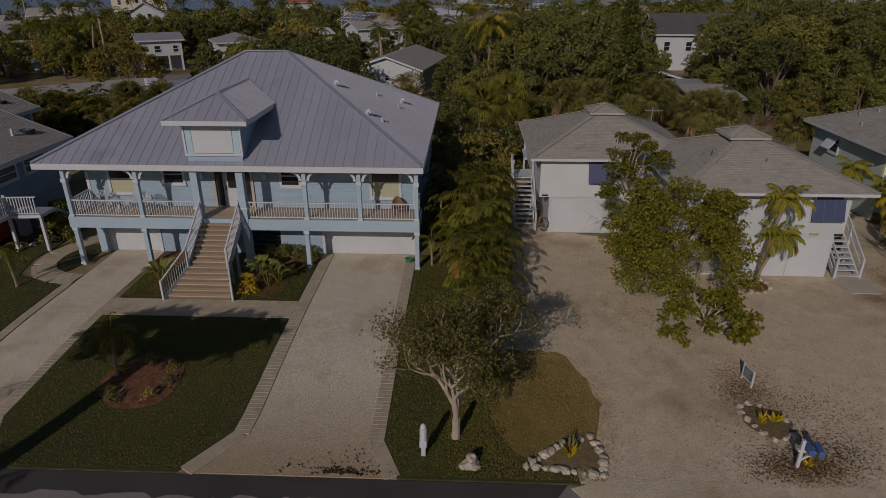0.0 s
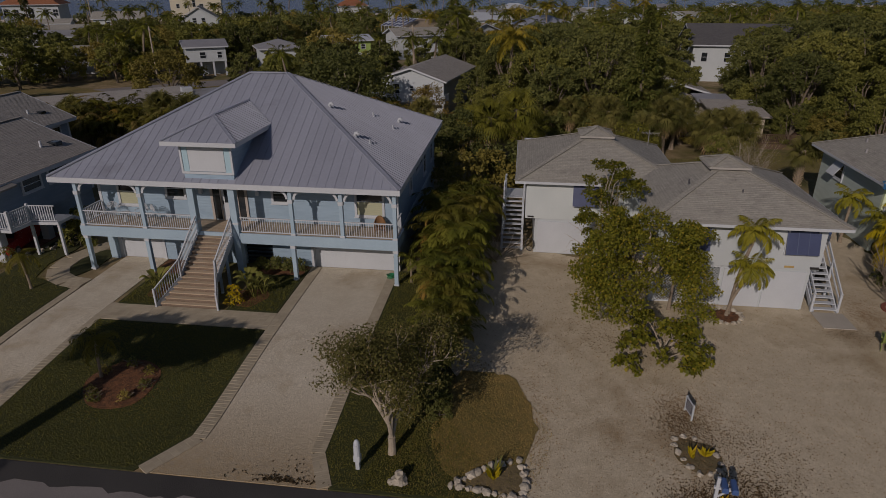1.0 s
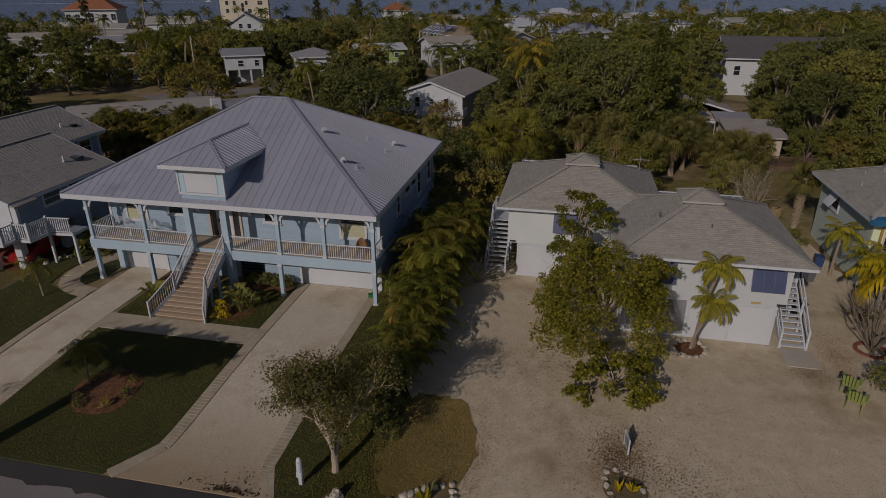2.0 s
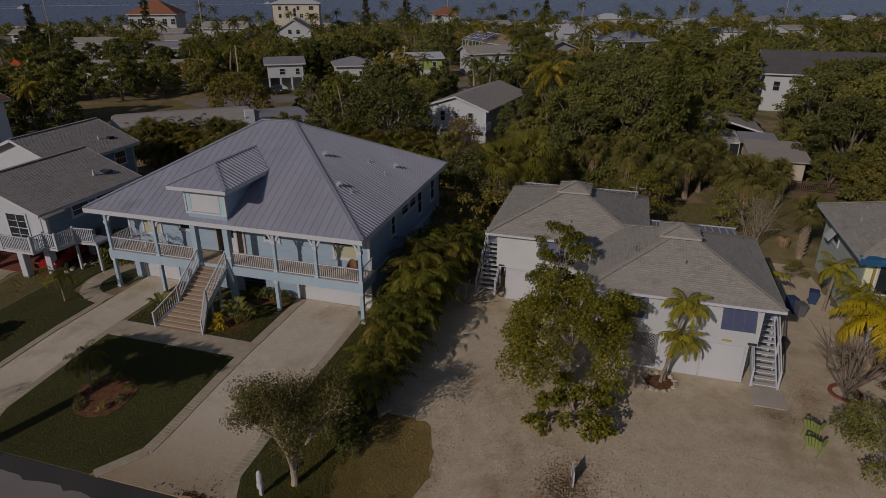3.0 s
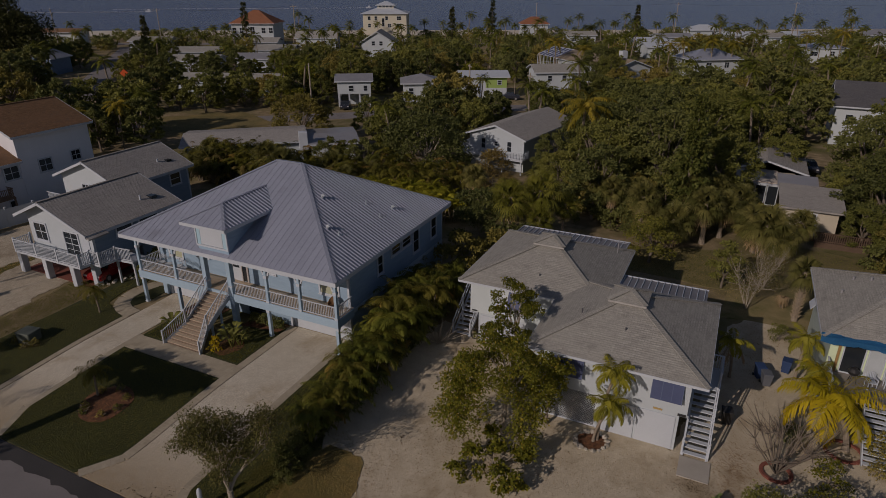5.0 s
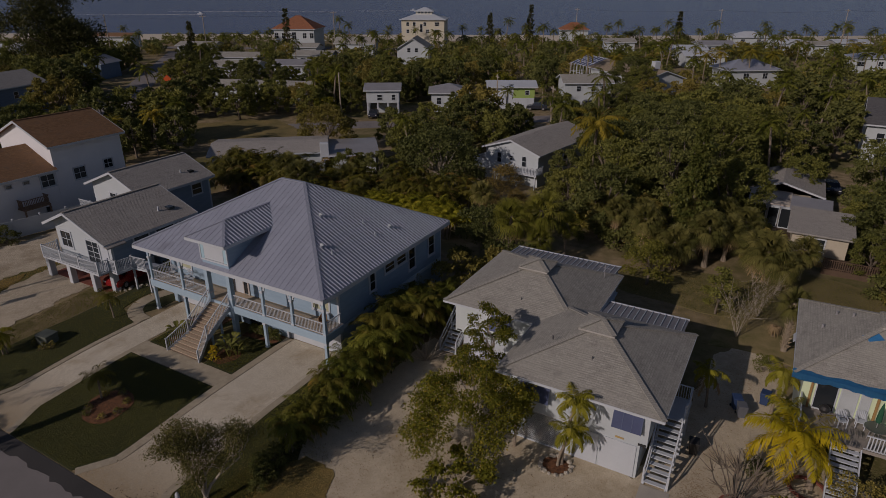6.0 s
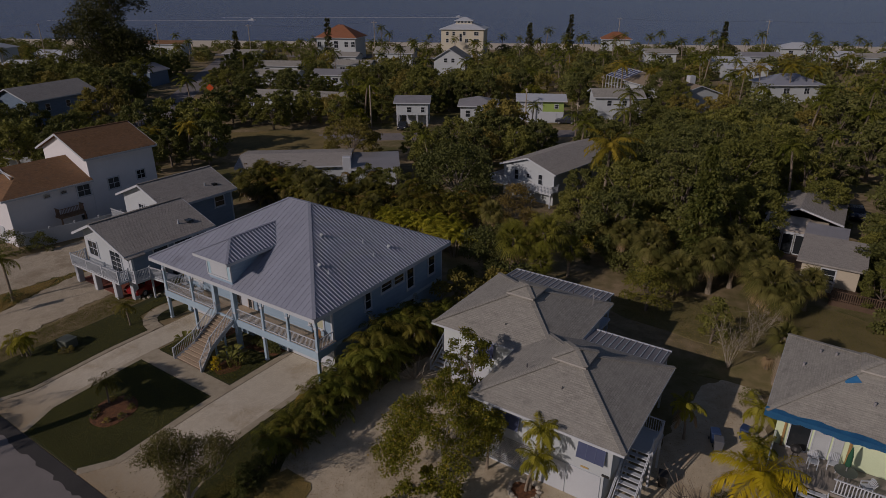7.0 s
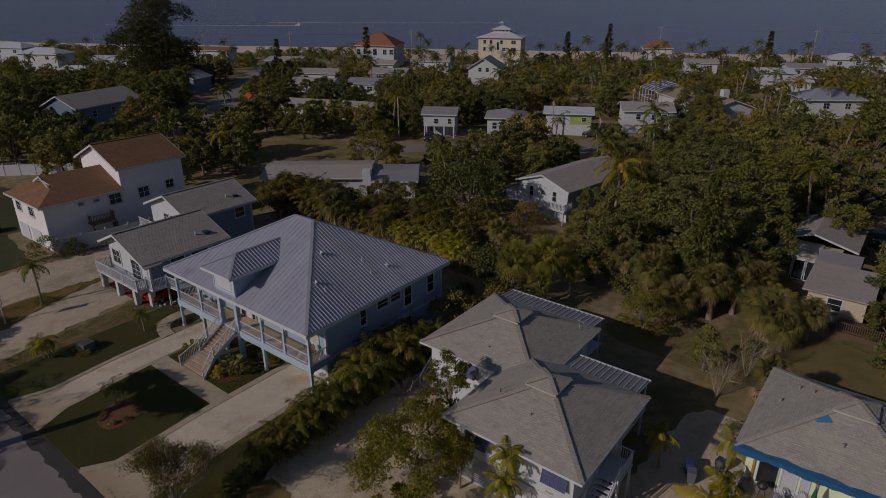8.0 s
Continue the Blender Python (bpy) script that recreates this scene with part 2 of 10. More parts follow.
PALM_GREEN = leaf("palm leaflets", (0.103, 0.123, 0.018), (0.221, 0.223, 0.037), (0.26, 0.20, 0.04))
PALM_BRIGHT = leaf("bright palm leaflets", (0.18, 0.195, 0.018), (0.36, 0.32, 0.040), (0.42, 0.30, 0.05))
PALM_GOLD = leaf("golden palm leaflets", (0.36, 0.29, 0.012), (0.55, 0.43, 0.02), (0.50, 0.32, 0.03))
PALM_DARK = leaf("dark palm leaflets", (0.096, 0.102, 0.017), (0.223, 0.194, 0.037), (0.28, 0.18, 0.04))
FAN_GREEN = leaf("fan palm blades", (0.113, 0.117, 0.032), (0.269, 0.241, 0.078), (0.28, 0.21, 0.10))
DEAD_FROND = leaf("dead fronds", (0.30, 0.21, 0.12), (0.42, 0.30, 0.17), None, 0.8, 0.1)
NEEDLE = leaf("pine needles", (0.035, 0.045, 0.015), (0.085, 0.085, 0.028))
GRASS = leaf("grass blades", (0.098, 0.104, 0.019), (0.184, 0.175, 0.038), (0.207, 0.171, 0.050), 0.6, 0.25)
GRASS_OLIVE = leaf("olive grass blades", (0.10, 0.105, 0.028), (0.21, 0.18, 0.055), (0.10, 0.11, 0.03), 0.7, 0.2)
GRASS_DRY = leaf("dry grass blades", (0.22, 0.16, 0.045), (0.44, 0.32, 0.10), (0.10, 0.11, 0.03), 0.7, 0.2)
BLACK = surface("black plastic", (0.02, 0.02, 0.02), (0.03, 0.03, 0.03), 0.5)

# ---- tools ----
def smooth(a, b, v):
    v = min(1.0, max(0.0, (v - a) / (b - a)))
    return v * v * (3 - 2 * v)


def shore(x, y):
    """Metres from the first street towards the sea, square to the shoreline."""
    return -0.447 * x + 0.894 * y


def ground_z(x, y):
    pad = smooth(15.0, 24.0, y) * (1 - smooth(56.0, 74.0, y))
    west = 1 - smooth(-2.6, 2.6, x)
    return pad * (0.38 * west + 0.17 * (1 - west)) - 3.5 * smooth(328.0, 380.0, shore(x, y))


def part(name, bm, material, parent=None, label="", kind=""):
    me = bpy.data.meshes.new(name)
    if isinstance(bm, bmesh.types.BMesh):
        bm.normal_update()
        bm.to_mesh(me)
        bm.free()
    else:
        me.from_pydata([tuple(v) for v in bm[0]], [], [tuple(f) for f in bm[1]])
    for one in (material if isinstance(material, (list, tuple)) else (material,)):
        me.materials.append(one)
    ob = new(name, me)
    ob.parent = parent
    return tagged(ob, label, kind=kind)


def again(ob, parent, m):
    """Another piece on the same mesh."""
    o = new(ob.name.split(".")[0], ob.data)
    o.parent = parent
    o.matrix_basis = m
    return o


def thing(name, label, category, m=None, group="", kind=""):
    ob = new(name)
    ob.empty_display_size = 0.3
    if m is not None:
        ob.matrix_basis = m
    return tagged(ob, label, category, group, kind)


def box(x0, y0, z0, x1, y1, z1, bevel=0.0, bm=None):
    own = bm or bmesh.new()
    made = bmesh.ops.create_cube(own, size=1.0, matrix=Matrix.Translation(((x0 + x1) / 2, (y0 + y1) / 2, (z0 + z1) / 2)) @ Matrix.Diagonal((abs(x1 - x0), abs(y1 - y0), abs(z1 - z0), 1)))
    if bevel:
        edges = {e for v in made["verts"] for e in v.link_edges}
        bmesh.ops.bevel(own, geom=list(edges), offset=bevel, segments=1, affect='EDGES')
    return own


def bar(a, b, w, d=None, bm=None, up=(0, 0, 1)):
    """A beam of cross-section w x d from a to b."""
    own = bm or bmesh.new()
    a, b, d = Vector(a), Vector(b), d or w
    way = (b - a)
    z = way.normalized()
    side = z.cross(Vector(up))
    side = side.normalized() if side.length > 1e-4 else Vector((1, 0, 0))
    top = side.cross(z)
    m = Matrix((side, z, top)).transposed().to_4x4()
    bmesh.ops.create_cube(own, size=1.0, matrix=Matrix.Translation((a + b) / 2) @ m @ Matrix.Diagonal((w, way.length, d, 1)))
    return own


def tube(points, radii, sides=8, bm=None, cap=True):
    """A round limb along points."""
    own = bm or bmesh.new()
    rings = []
    for i, p in enumerate(points):
        p = Vector(p)
        a, b = Vector(points[max(0, i - 1)]), Vector(points[min(len(points) - 1, i + 1)])
        z = (b - a).normalized()
        x = z.orthogonal().normalized()
        y = z.cross(x)
        rings.append([own.verts.new(p + radii[i] * (math.cos(k * math.tau / sides) * x + math.sin(k * math.tau / sides) * y)) for k in range(sides)])
    for r, q in zip(rings, rings[1:]):
        # line up the rings
        off = min(range(sides), key=lambda k: (q[k].co - r[0].co).length)
        q[:] = q[off:] + q[:off]
        for k in range(sides):
            own.faces.new((r[k], r[(k + 1) % sides], q[(k + 1) % sides], q[k]))
    if cap:
        own.faces.new(rings[0][::-1])
        own.faces.new(rings[-1])
    return own


def slab(outline, z0, z1, bm=None):
    """A flat plate with that outline."""
    own = bm or bmesh.new()
    low = [own.verts.new((x, y, z0)) for x, y in outline]
    top = [own.verts.new((x, y, z1)) for x, y in outline]
    own.faces.new(low[::-1])
    own.faces.new(top)
    n = len(outline)
    for k in range(n):
        own.faces.new((low[k], low[(k + 1) % n], top[(k + 1) % n], top[k]))
    bmesh.ops.recalc_face_normals(own, faces=own.faces[:])
    return own


def plate(points, thick, bm=None):
    """A plate whose upper face is the given outline in space."""
    own = bm or bmesh.new()
    pts = [Vector(p) for p in points]
    n = Vector((0, 0, 0))
    for k in range(len(pts)):
        n += (pts[k] - pts[0]).cross(pts[(k + 1) % len(pts)] - pts[0])
    n.normalize()
    if n.z < 0:
        pts.reverse()
        n = -n
    top = [own.verts.new(p) for p in pts]
    low = [own.verts.new(p - Vector((0, 0, thick))) for p in pts]
    own.faces.new(top)
    own.faces.new(low[::-1])
    for k in range(len(pts)):
        own.faces.new((low[k], low[(k + 1) % len(pts)], top[(k + 1) % len(pts)], top[k]))
    return own


def roof_uv(bm):
    """UVs in metres: along the eave and up the slope."""
    layer = bm.loops.layers.uv.verify()
    for f in bm.faces:
        f.normal_update()
        n = f.normal
        along = Vector((0, 0, 1)).cross(n)
        along = along.normalized() if along.length > 1e-3 else Vector((1, 0, 0))
        up = n.cross(along)
        for l in f.loops:
            l[layer].uv = (l.vert.co.dot(along), l.vert.co.dot(up))
    return bm


def patch(name, outline, material, dz, label, category="", step=2.5, rise=None, kind="structure", rough=0.0):
    """A piece of ground with that outline, laid on the terrain, with a rim that goes into it."""
    bm = bmesh.new()
    if rough:
        # a worn edge: short steps that wander to both sides
        fine = []
        for (ax, ay), (bx, by) in zip(outline, outline[1:] + outline[:1]):
            n = max(1, int(math.hypot(bx - ax, by - ay) / 0.3))
            fine += [(ax + (bx - ax) * k / n, ay + (by - ay) * k / n) for k in range(n)]
        outline = [(x + rough * noise.noise((x * 1.3, y * 1.3, 1.0)) + 0.5 * rough * noise.noise((x * 4, y * 4, 2.0)), max(14.5, y + rough * noise.noise((x * 1.3, y * 1.3, 7.0)) + 0.5 * rough * noise.noise((x * 4, y * 4, 9.0)))) for x, y in fine]
    bm.faces.new([bm.verts.new((x, y, 0)) for x, y in outline])
    xs, ys = [p[0] for p in outline], [p[1] for p in outline]
    for axis, lo, hi in ((0, min(xs), max(xs)), (1, min(ys), max(ys))):
        size = max(step, (hi - lo) / 40)
        v = lo + size
        while v < hi - 0.01:
            co, no = [0, 0, 0], [0, 0, 0]
            co[axis], no[axis] = v, 1
            bmesh.ops.bisect_plane(bm, geom=bm.verts[:] + bm.edges[:] + bm.faces[:], plane_co=co, plane_no=no)
            v += size
    for v in bm.verts:
        v.co.z = (rise or ground_z)(v.co.x, v.co.y) + dz
    for f in bm.faces:
        f.normal_update()
        if f.normal.z < 0:
            f.normal_flip()
    rim = [e for e in bm.edges if len(e.link_faces) == 1]
    ext = bmesh.ops.extrude_edge_only(bm, edges=rim)
    for v in ext["geom"]:
        if isinstance(v, bmesh.types.BMVert):
            v.co.z -= 0.12
    ob = part(name, bm, material, None, label, kind)
    return tagged(ob, category=category)


def oval(cx, cy, rx, ry, n=28, wob=0.08, seed=1):
    r = random.Random(seed)
    ph = [r.uniform(0, 6.28) for _ in range(3)]
    pts = []
    for k in range(n):
        a = k * math.tau / n
        f = 1 + wob * (math.sin(2 * a + ph[0]) + 0.6 * math.sin(3 * a + ph[1]) + 0.5 * math.sin(5 * a + ph[2]))
        pts.append((cx + rx * f * math.cos(a), cy + ry * f * math.sin(a)))
    return pts


def wavy(x0, x1, y_at, step=0.4, amp=0.1, seed=1):
    """Points of an uneven edge from x0 to x1 near y_at."""
    r = random.Random(seed)
    n = max(2, int(abs(x1 - x0) / step))
    return [(x0 + (x1 - x0) * k / n, y_at + r.uniform(-amp, amp)) for k in range(n + 1)]

# ---- ground ----
def build_ground():
    xs = sorted({*range(-60, 61, 3), *range(-420, 421, 20), -4200, -2200, -1200, -700, 700, 1200, 2200, 4200})
    ys = sorted({*range(-12, 81, 3), *range(-100, 521, 20), -2000, -900, -400, 700, 1200, 2200, 4200})
    verts = [(x, y, ground_z(x, y)) for y in ys for x in xs]
    w = len(xs)
    faces = [(j * w + i, j * w + i + 1, (j + 1) * w + i + 1, (j + 1) * w + i) for j in range(len(ys) - 1) for i in range(w - 1)]
    m, nt, bsdf = start_material("soil and beach")
    pos = nt.nodes.new("ShaderNodeNewGeometry").outputs["Position"]
    sep = nt.nodes.new("ShaderNodeSeparateXYZ")
    nt.links.new(pos, sep.inputs[0])
    s = maths(nt, 'ADD', maths(nt, 'MULTIPLY', sep.outputs["X"], -0.447), maths(nt, 'MULTIPLY', sep.outputs["Y"], 0.894))
    n1, n2, n3 = noise_out(nt, pos, 0.12, 5.0), noise_out(nt, pos, 0.9, 6.0), noise_out(nt, pos, 7.0, 3.0)
    soil = blend(nt, steep(nt, n2, 0.38, 0.62), (0.32, 0.25, 0.155), (0.20, 0.16, 0.09))
    soil = blend(nt, steep(nt, n1, 0.46, 0.64), soil, (0.105, 0.105, 0.036))
    soil = blend(nt, maths(nt, 'MULTIPLY', steep(nt, n3, 0.5, 0.7), 0.5), soil, (0.22, 0.17, 0.10))
    sand = blend(nt, steep(nt, n2, 0.35, 0.65), (0.62, 0.57, 0.48), (0.52, 0.47, 0.38))
    edge = maths(nt, 'ADD', s, maths(nt, 'MULTIPLY', n1, 18.0))
    col = blend(nt, steep(nt, edge, 300.0, 308.0), soil, sand)
    nt.links.new(col, bsdf.inputs["Base Color"])
    bsdf.inputs["Roughness"].default_value = 0.95
    bsdf.inputs["Specular IOR Level"].default_value = 0.15
    b = node(nt, "ShaderNodeBump", Strength=0.8, Distance=0.06)
    nt.links.new(n3, b.inputs["Height"])
    nt.links.new(b.outputs[0], bsdf.inputs["Normal"])
    ground = part("ground", (verts, faces), m, None, "sandy soil with thin grass and leaf litter", "structure")
    tagged(ground, category="ground")

    wm, nt, bsdf = start_material("sea water")
    pos = nt.nodes.new("ShaderNodeNewGeometry").outputs["Position"]
    mp = nt.nodes.new("ShaderNodeMapping")
    mp.inputs["Rotation"].default_value = (0, 0, radians(-26))
    mp.inputs["Scale"].default_value = (0.05, 0.22, 1)
    nt.links.new(pos, mp.inputs["Vector"])
    col = blend(nt, steep(nt, noise_out(nt, mp.outputs[0], 0.12, 4.0), 0.4, 0.65), (0.036, 0.056, 0.165), (0.048, 0.070, 0.185))
    nt.links.new(col, bsdf.inputs["Base Color"])
    bsdf.inputs["Roughness"].default_value = 0.25
    b = node(nt, "ShaderNodeBump", Strength=0.6, Distance=0.4)
    nt.links.new(noise_out(nt, mp.outputs[0], 6.0, 5.0), b.inputs["Height"])
    nt.links.new(b.outputs[0], bsdf.inputs["Normal"])
    u, v = Vector((0.894, 0.447, 0)), Vector((-0.447, 0.894, 0))
    pts = [u * a + v * c for a, c in ((-4300, 320), (4300, 320), (4300, 4600), (-4300, 4600))]
    water = part("water", ([(p.x, p.y, -0.45) for p in pts], [(0, 1, 2, 3)]), wm, None, "calm blue grey sea off the beach", "structure")
    tagged(water, category="sea")


build_ground()
patch("road", [(-140, 7.6), (140, 7.6), (140, 14.45), (-140, 14.45)], ASPHALT, 0.02, "weathered pale grey asphalt street", "road", 6)
# a darker strip along the street's lawn side, with an uneven inner edge
patch("road_edge", [(-30, 14.43), *wavy(-30, -18, 13.9, 0.4, 0.12, 3), *wavy(-18, 2.6, 13.55, 0.35, 0.14, 4), (3.2, 14.43)], ASPHALT_DARK, 0.03, "dark strip of asphalt beside the lawns", "road", 4)
patch("lawn", [(-16.1, 23.4), (-7.75, 23.4), (-7.6, 17.4), (-7.75, 16.3), (-8.9, 14.5), (-15.0, 14.5), (-16.1, 16.6)], LAWN, 0.05, "green front lawn between two driveways", "lawn", 1.2)
patch("lawn", [(-25.3, 14.5), (-20.4, 14.5), (-19.75, 17.5), (-19.7, 26.2), (-20.9, 26.6), (-22.5, 27.2), (-23.0, 28.9), (-22.8, 31.0), (-23.4, 34.0), (-25.0, 33.0), (-24.6, 24.0)], LAWN, 0.05, "green side lawn beside the shell driveway", "lawn", 1.2)
patch("lawn", [(-16.2, 25.0), (-13.9, 25.0), (-13.4, 28.6), (-16.2, 28.6)], LAWN, 0.05, "small lawn beside the front stairs", "lawn", 1.0)
patch("lawn", [(-10.4, 25.0), (-7.75, 25.0), (-7.75, 30.0), (-10.4, 30.0)], LAWN, 0.05, "small lawn between stairs and garage", "lawn", 1.0)
patch("lawn", [(-2.65, 30.5), (-2.65, 16.0), (-1.95, 14.5), (3.6, 14.5), (3.4, 17.0), (2.2, 20.0), (0.9, 22.3), (-0.3, 30.5)], LAWN, 0.045, "strip of lawn along the palm hedge", "lawn", 1.2)
patch("dry_lawn", [(x, max(y, 14.5)) for x, y in oval(2.85, 18.5, 1.75, 3.5, 30, 0.07, 4)], DRY_LAWN, 0.055, "patch of dry brown grass beside the sandy drive", "lawn", 0.8, rough=0.45)
patch("driveway", [(-7.15, 30.5), (-7.15, 17.2), (-7.3, 16.2), (-8.4, 14.5), (-2.0, 14.5), (-2.65, 16.0), (-2.65, 30.5)], SHELL, 0.03, "pale crushed shell driveway leading to the garage", "driveway", 1.2)
patch("driveway", [(-19.2, 30.5), (-19.2, 17.0), (-20.2, 14.5), (-15.0, 14.5), (-16.5, 16.8), (-16.5, 30.5)], SHELL, 0.03, "pale crushed shell driveway with paver borders", "driveway", 1.2)
patch("yard", [(0.4, 14.5), (34.0, 14.5), (34.0, 31.0), (25.4, 36.0), (24.6, 44.0), (23.4, 46.2), (21.6, 46.0), (20.2, 44.0), (19.5, 36.0), (18.0, 29.0), (3.5, 36.0), (1.6, 36.0), (0.6, 26.0)], SAND_LOT, 0.03, "sandy shell parking yard strewn with dry leaves", "yard", 1.5, rough=0.35)
patch("driveway", [(-31.2, 14.5), (-26.8, 14.5), (-27.6, 20.0), (-28.9, 30.0), (-36.0, 34.0), (-35.0, 26.0)], DIRT, 0.03, "pale shell driveway of the stilt house", "driveway", 1.5, rough=0.5)
patch("driveway", [(-46.0, 14.5), (-38.0, 14.5), (-37.0, 22.0), (-36.0, 34.0), (-44.0, 36.0)], DIRT, 0.03, "sandy driveway beside a white fence", "driveway", 1.5, rough=0.5)
patch("lawn", [(-96, 14.5), (-46.4, 14.5), (-46.2, 26.0), (-58.5, 27.5), (-60.0, 38.0), (-90.0, 34.0)], LAWN, 0.03, "shaded green lawn beside the brown roofed house", "lawn", 3, rough=0.5)
patch("road_dust", [(4.4, 14.75), (3.3, 14.3), *wavy(4.0, 34.0, 13.45, 0.6, 0.14, 8), (34.0, 14.7)], SAND_LOT, 0.045, "pale shell dust spread over the edge of the street", "road", 1.5)
patch("lawn", [(-79, 80), (-67, 91.5), (-56, 86.5), (-52.5, 79), (-64, 70)], DRY_LAWN, 0.03, "worn green verge beside the back street", "lawn", 3, rough=0.6)
# the second street, which runs slantwise behind the houses, and the one to the beach
def slant(name, a, b, w, material, dz, label, category="road"):
    a, b = Vector(a), Vector(b)
    n = (b - a).normalized()
    n = Vector((-n.y, n.x)) * w / 2
    return patch(name, [tuple(a - n), tuple(b - n), tuple(b + n), tuple(a + n)], material, dz, label, category, 6)


slant("road", (-92, 62), (14, 146), 6.0, ASPHALT, 0.02, "asphalt back street under the trees")
slant("road", (-84, 62), (-196, 172), 6.5, ASPHALT, 0.024, "asphalt street leading to the beach")
slant("road", (-330, 128), (150, 368 - 20), 8.0, ASPHALT, 0.02, "beach road behind the dunes")

# ---- a plain house, for those farther off ----
def window(parent, x, z, w, h, y=0.0, turn=0.0, at=(0, 0, 0), frame_mat=None, pane_mat=None, bars=1, sill=True):
    """A window in a wall that faces -y in its own frame: frame, pane and sill; turn and at lay it on the wall."""
    m = Matrix.Translation(at) @ Matrix.Rotation(turn, 4, 'Z')
    t = 0.09
    f = bmesh.new()
    for x0, x1, z0, z1 in ((x - w / 2 - t, x - w / 2, z - t, z + h + t), (x + w / 2, x + w / 2 + t, z - t, z + h + t),
                           (x - w / 2, x + w / 2, z + h, z + h + t), (x - w / 2, x + w / 2, z - t, z)):
        box(x0, y - 0.06, z0, x1, y + 0.02, z1, bm=f)
    if bars:
        box(x - w / 2, y - 0.035, z + h / 2 - 0.03, x + w / 2, y - 0.005, z + h / 2 + 0.03, bm=f)
    if bars > 1:
        box(x - 0.03, y - 0.035, z, x + 0.03, y - 0.005, z + h, bm=f)
    f.transform(m)
    fr = part("window_frame", f, frame_mat or WHITE, parent)
    p = box(x - w / 2, y - 0.015, z, x + w / 2, y - 0.008, z + h)
    p.transform(m)
    part("pane", p, pane_mat or GLASS, fr)
    return fr


def hip_planes(x0, y0, x1, y1, z, rise, gable=""):
    """The faces of a hip roof over a rectangle; gable 'x' or 'y': a gable roof with its ridge along that axis."""
    w, d = x1 - x0, y1 - y0
    cx, cy = (x0 + x1) / 2, (y0 + y1) / 2
    if gable == "y":
        a, b = (cx, y0, z + rise), (cx, y1, z + rise)
        return [[(x0, y0, z), (x0, y1, z), b, a], [(x1, y0, z), a, b, (x1, y1, z)]]
    if gable == "x":
        a, b = (x0, cy, z + rise), (x1, cy, z + rise)
        return [[(x0, y0, z), (x1, y0, z), b, a], [(x0, y1, z), a, b, (x1, y1, z)]]
    if w >= d:
        a, b = (x0 + d / 2, cy, z + rise), (x1 - d / 2, cy, z + rise)
        return [[(x0, y0, z), (x1, y0, z), b, a], [(x1, y0, z), (x1, y1, z), b], [(x1, y1, z), (x0, y1, z), a, b], [(x0, y1, z), (x0, y0, z), a]]
    a, b = (cx, y0 + w / 2, z + rise), (cx, y1 - w / 2, z + rise)
    return [[(x0, y0, z), (x1, y0, z), a], [(x1, y0, z), (x1, y1, z), b, a], [(x1, y1, z), (x0, y1, z), b], [(x0, y1, z), (x0, y0, z), a, b]]


def roof_part(parent, faces, material, thick=0.18, label="", trim=None):
    bm = bmesh.new()
    for f in faces:
        plate(f, thick, bm)
    roof_uv(bm)
    bmesh.ops.recalc_face_normals(bm, faces=bm.faces[:])
    return part("roof", bm, material, parent, label)


def wall_block(parent, x0, y0, x1, y1, z0, z1, material, gable="", rise=0.0, name="wall"):
    bm = box(x0, y0, z0, x1, y1, z1)
    if gable:
        # gable ends that reach up under the roof
        t = 0.2
        ends = ((x0, x0 + t), (x1 - t, x1)) if gable == "x" else ((y0, y0 + t), (y1 - t, y1))
        for e0, e1 in ends:
            tri = []
            for e in (e0, e1):
                pts = [(e, y0, z1), (e, y1, z1), (e, (y0 + y1) / 2, z1 + rise)] if gable == "x" else [(x0, e, z1), (x1, e, z1), ((x0 + x1) / 2, e, z1 + rise)]
                tri.append([bm.verts.new(p) for p in pts])
            bm.faces.new(tri[0])
            bm.faces.new(tri[1][::-1])
            for k in range(3):
                bm.faces.new((tri[0][k], tri[0][(k + 1) % 3], tri[1][(k + 1) % 3], tri[1][k]))
        bmesh.ops.recalc_face_normals(bm, faces=bm.faces[:])
    return part(name, bm, material, parent)


SIDES = {"s": (0.0, 0, -1), "n": (math.pi, 0, 1), "e": (math.pi / 2, 1, 0), "w": (-math.pi / 2, -1, 0)}


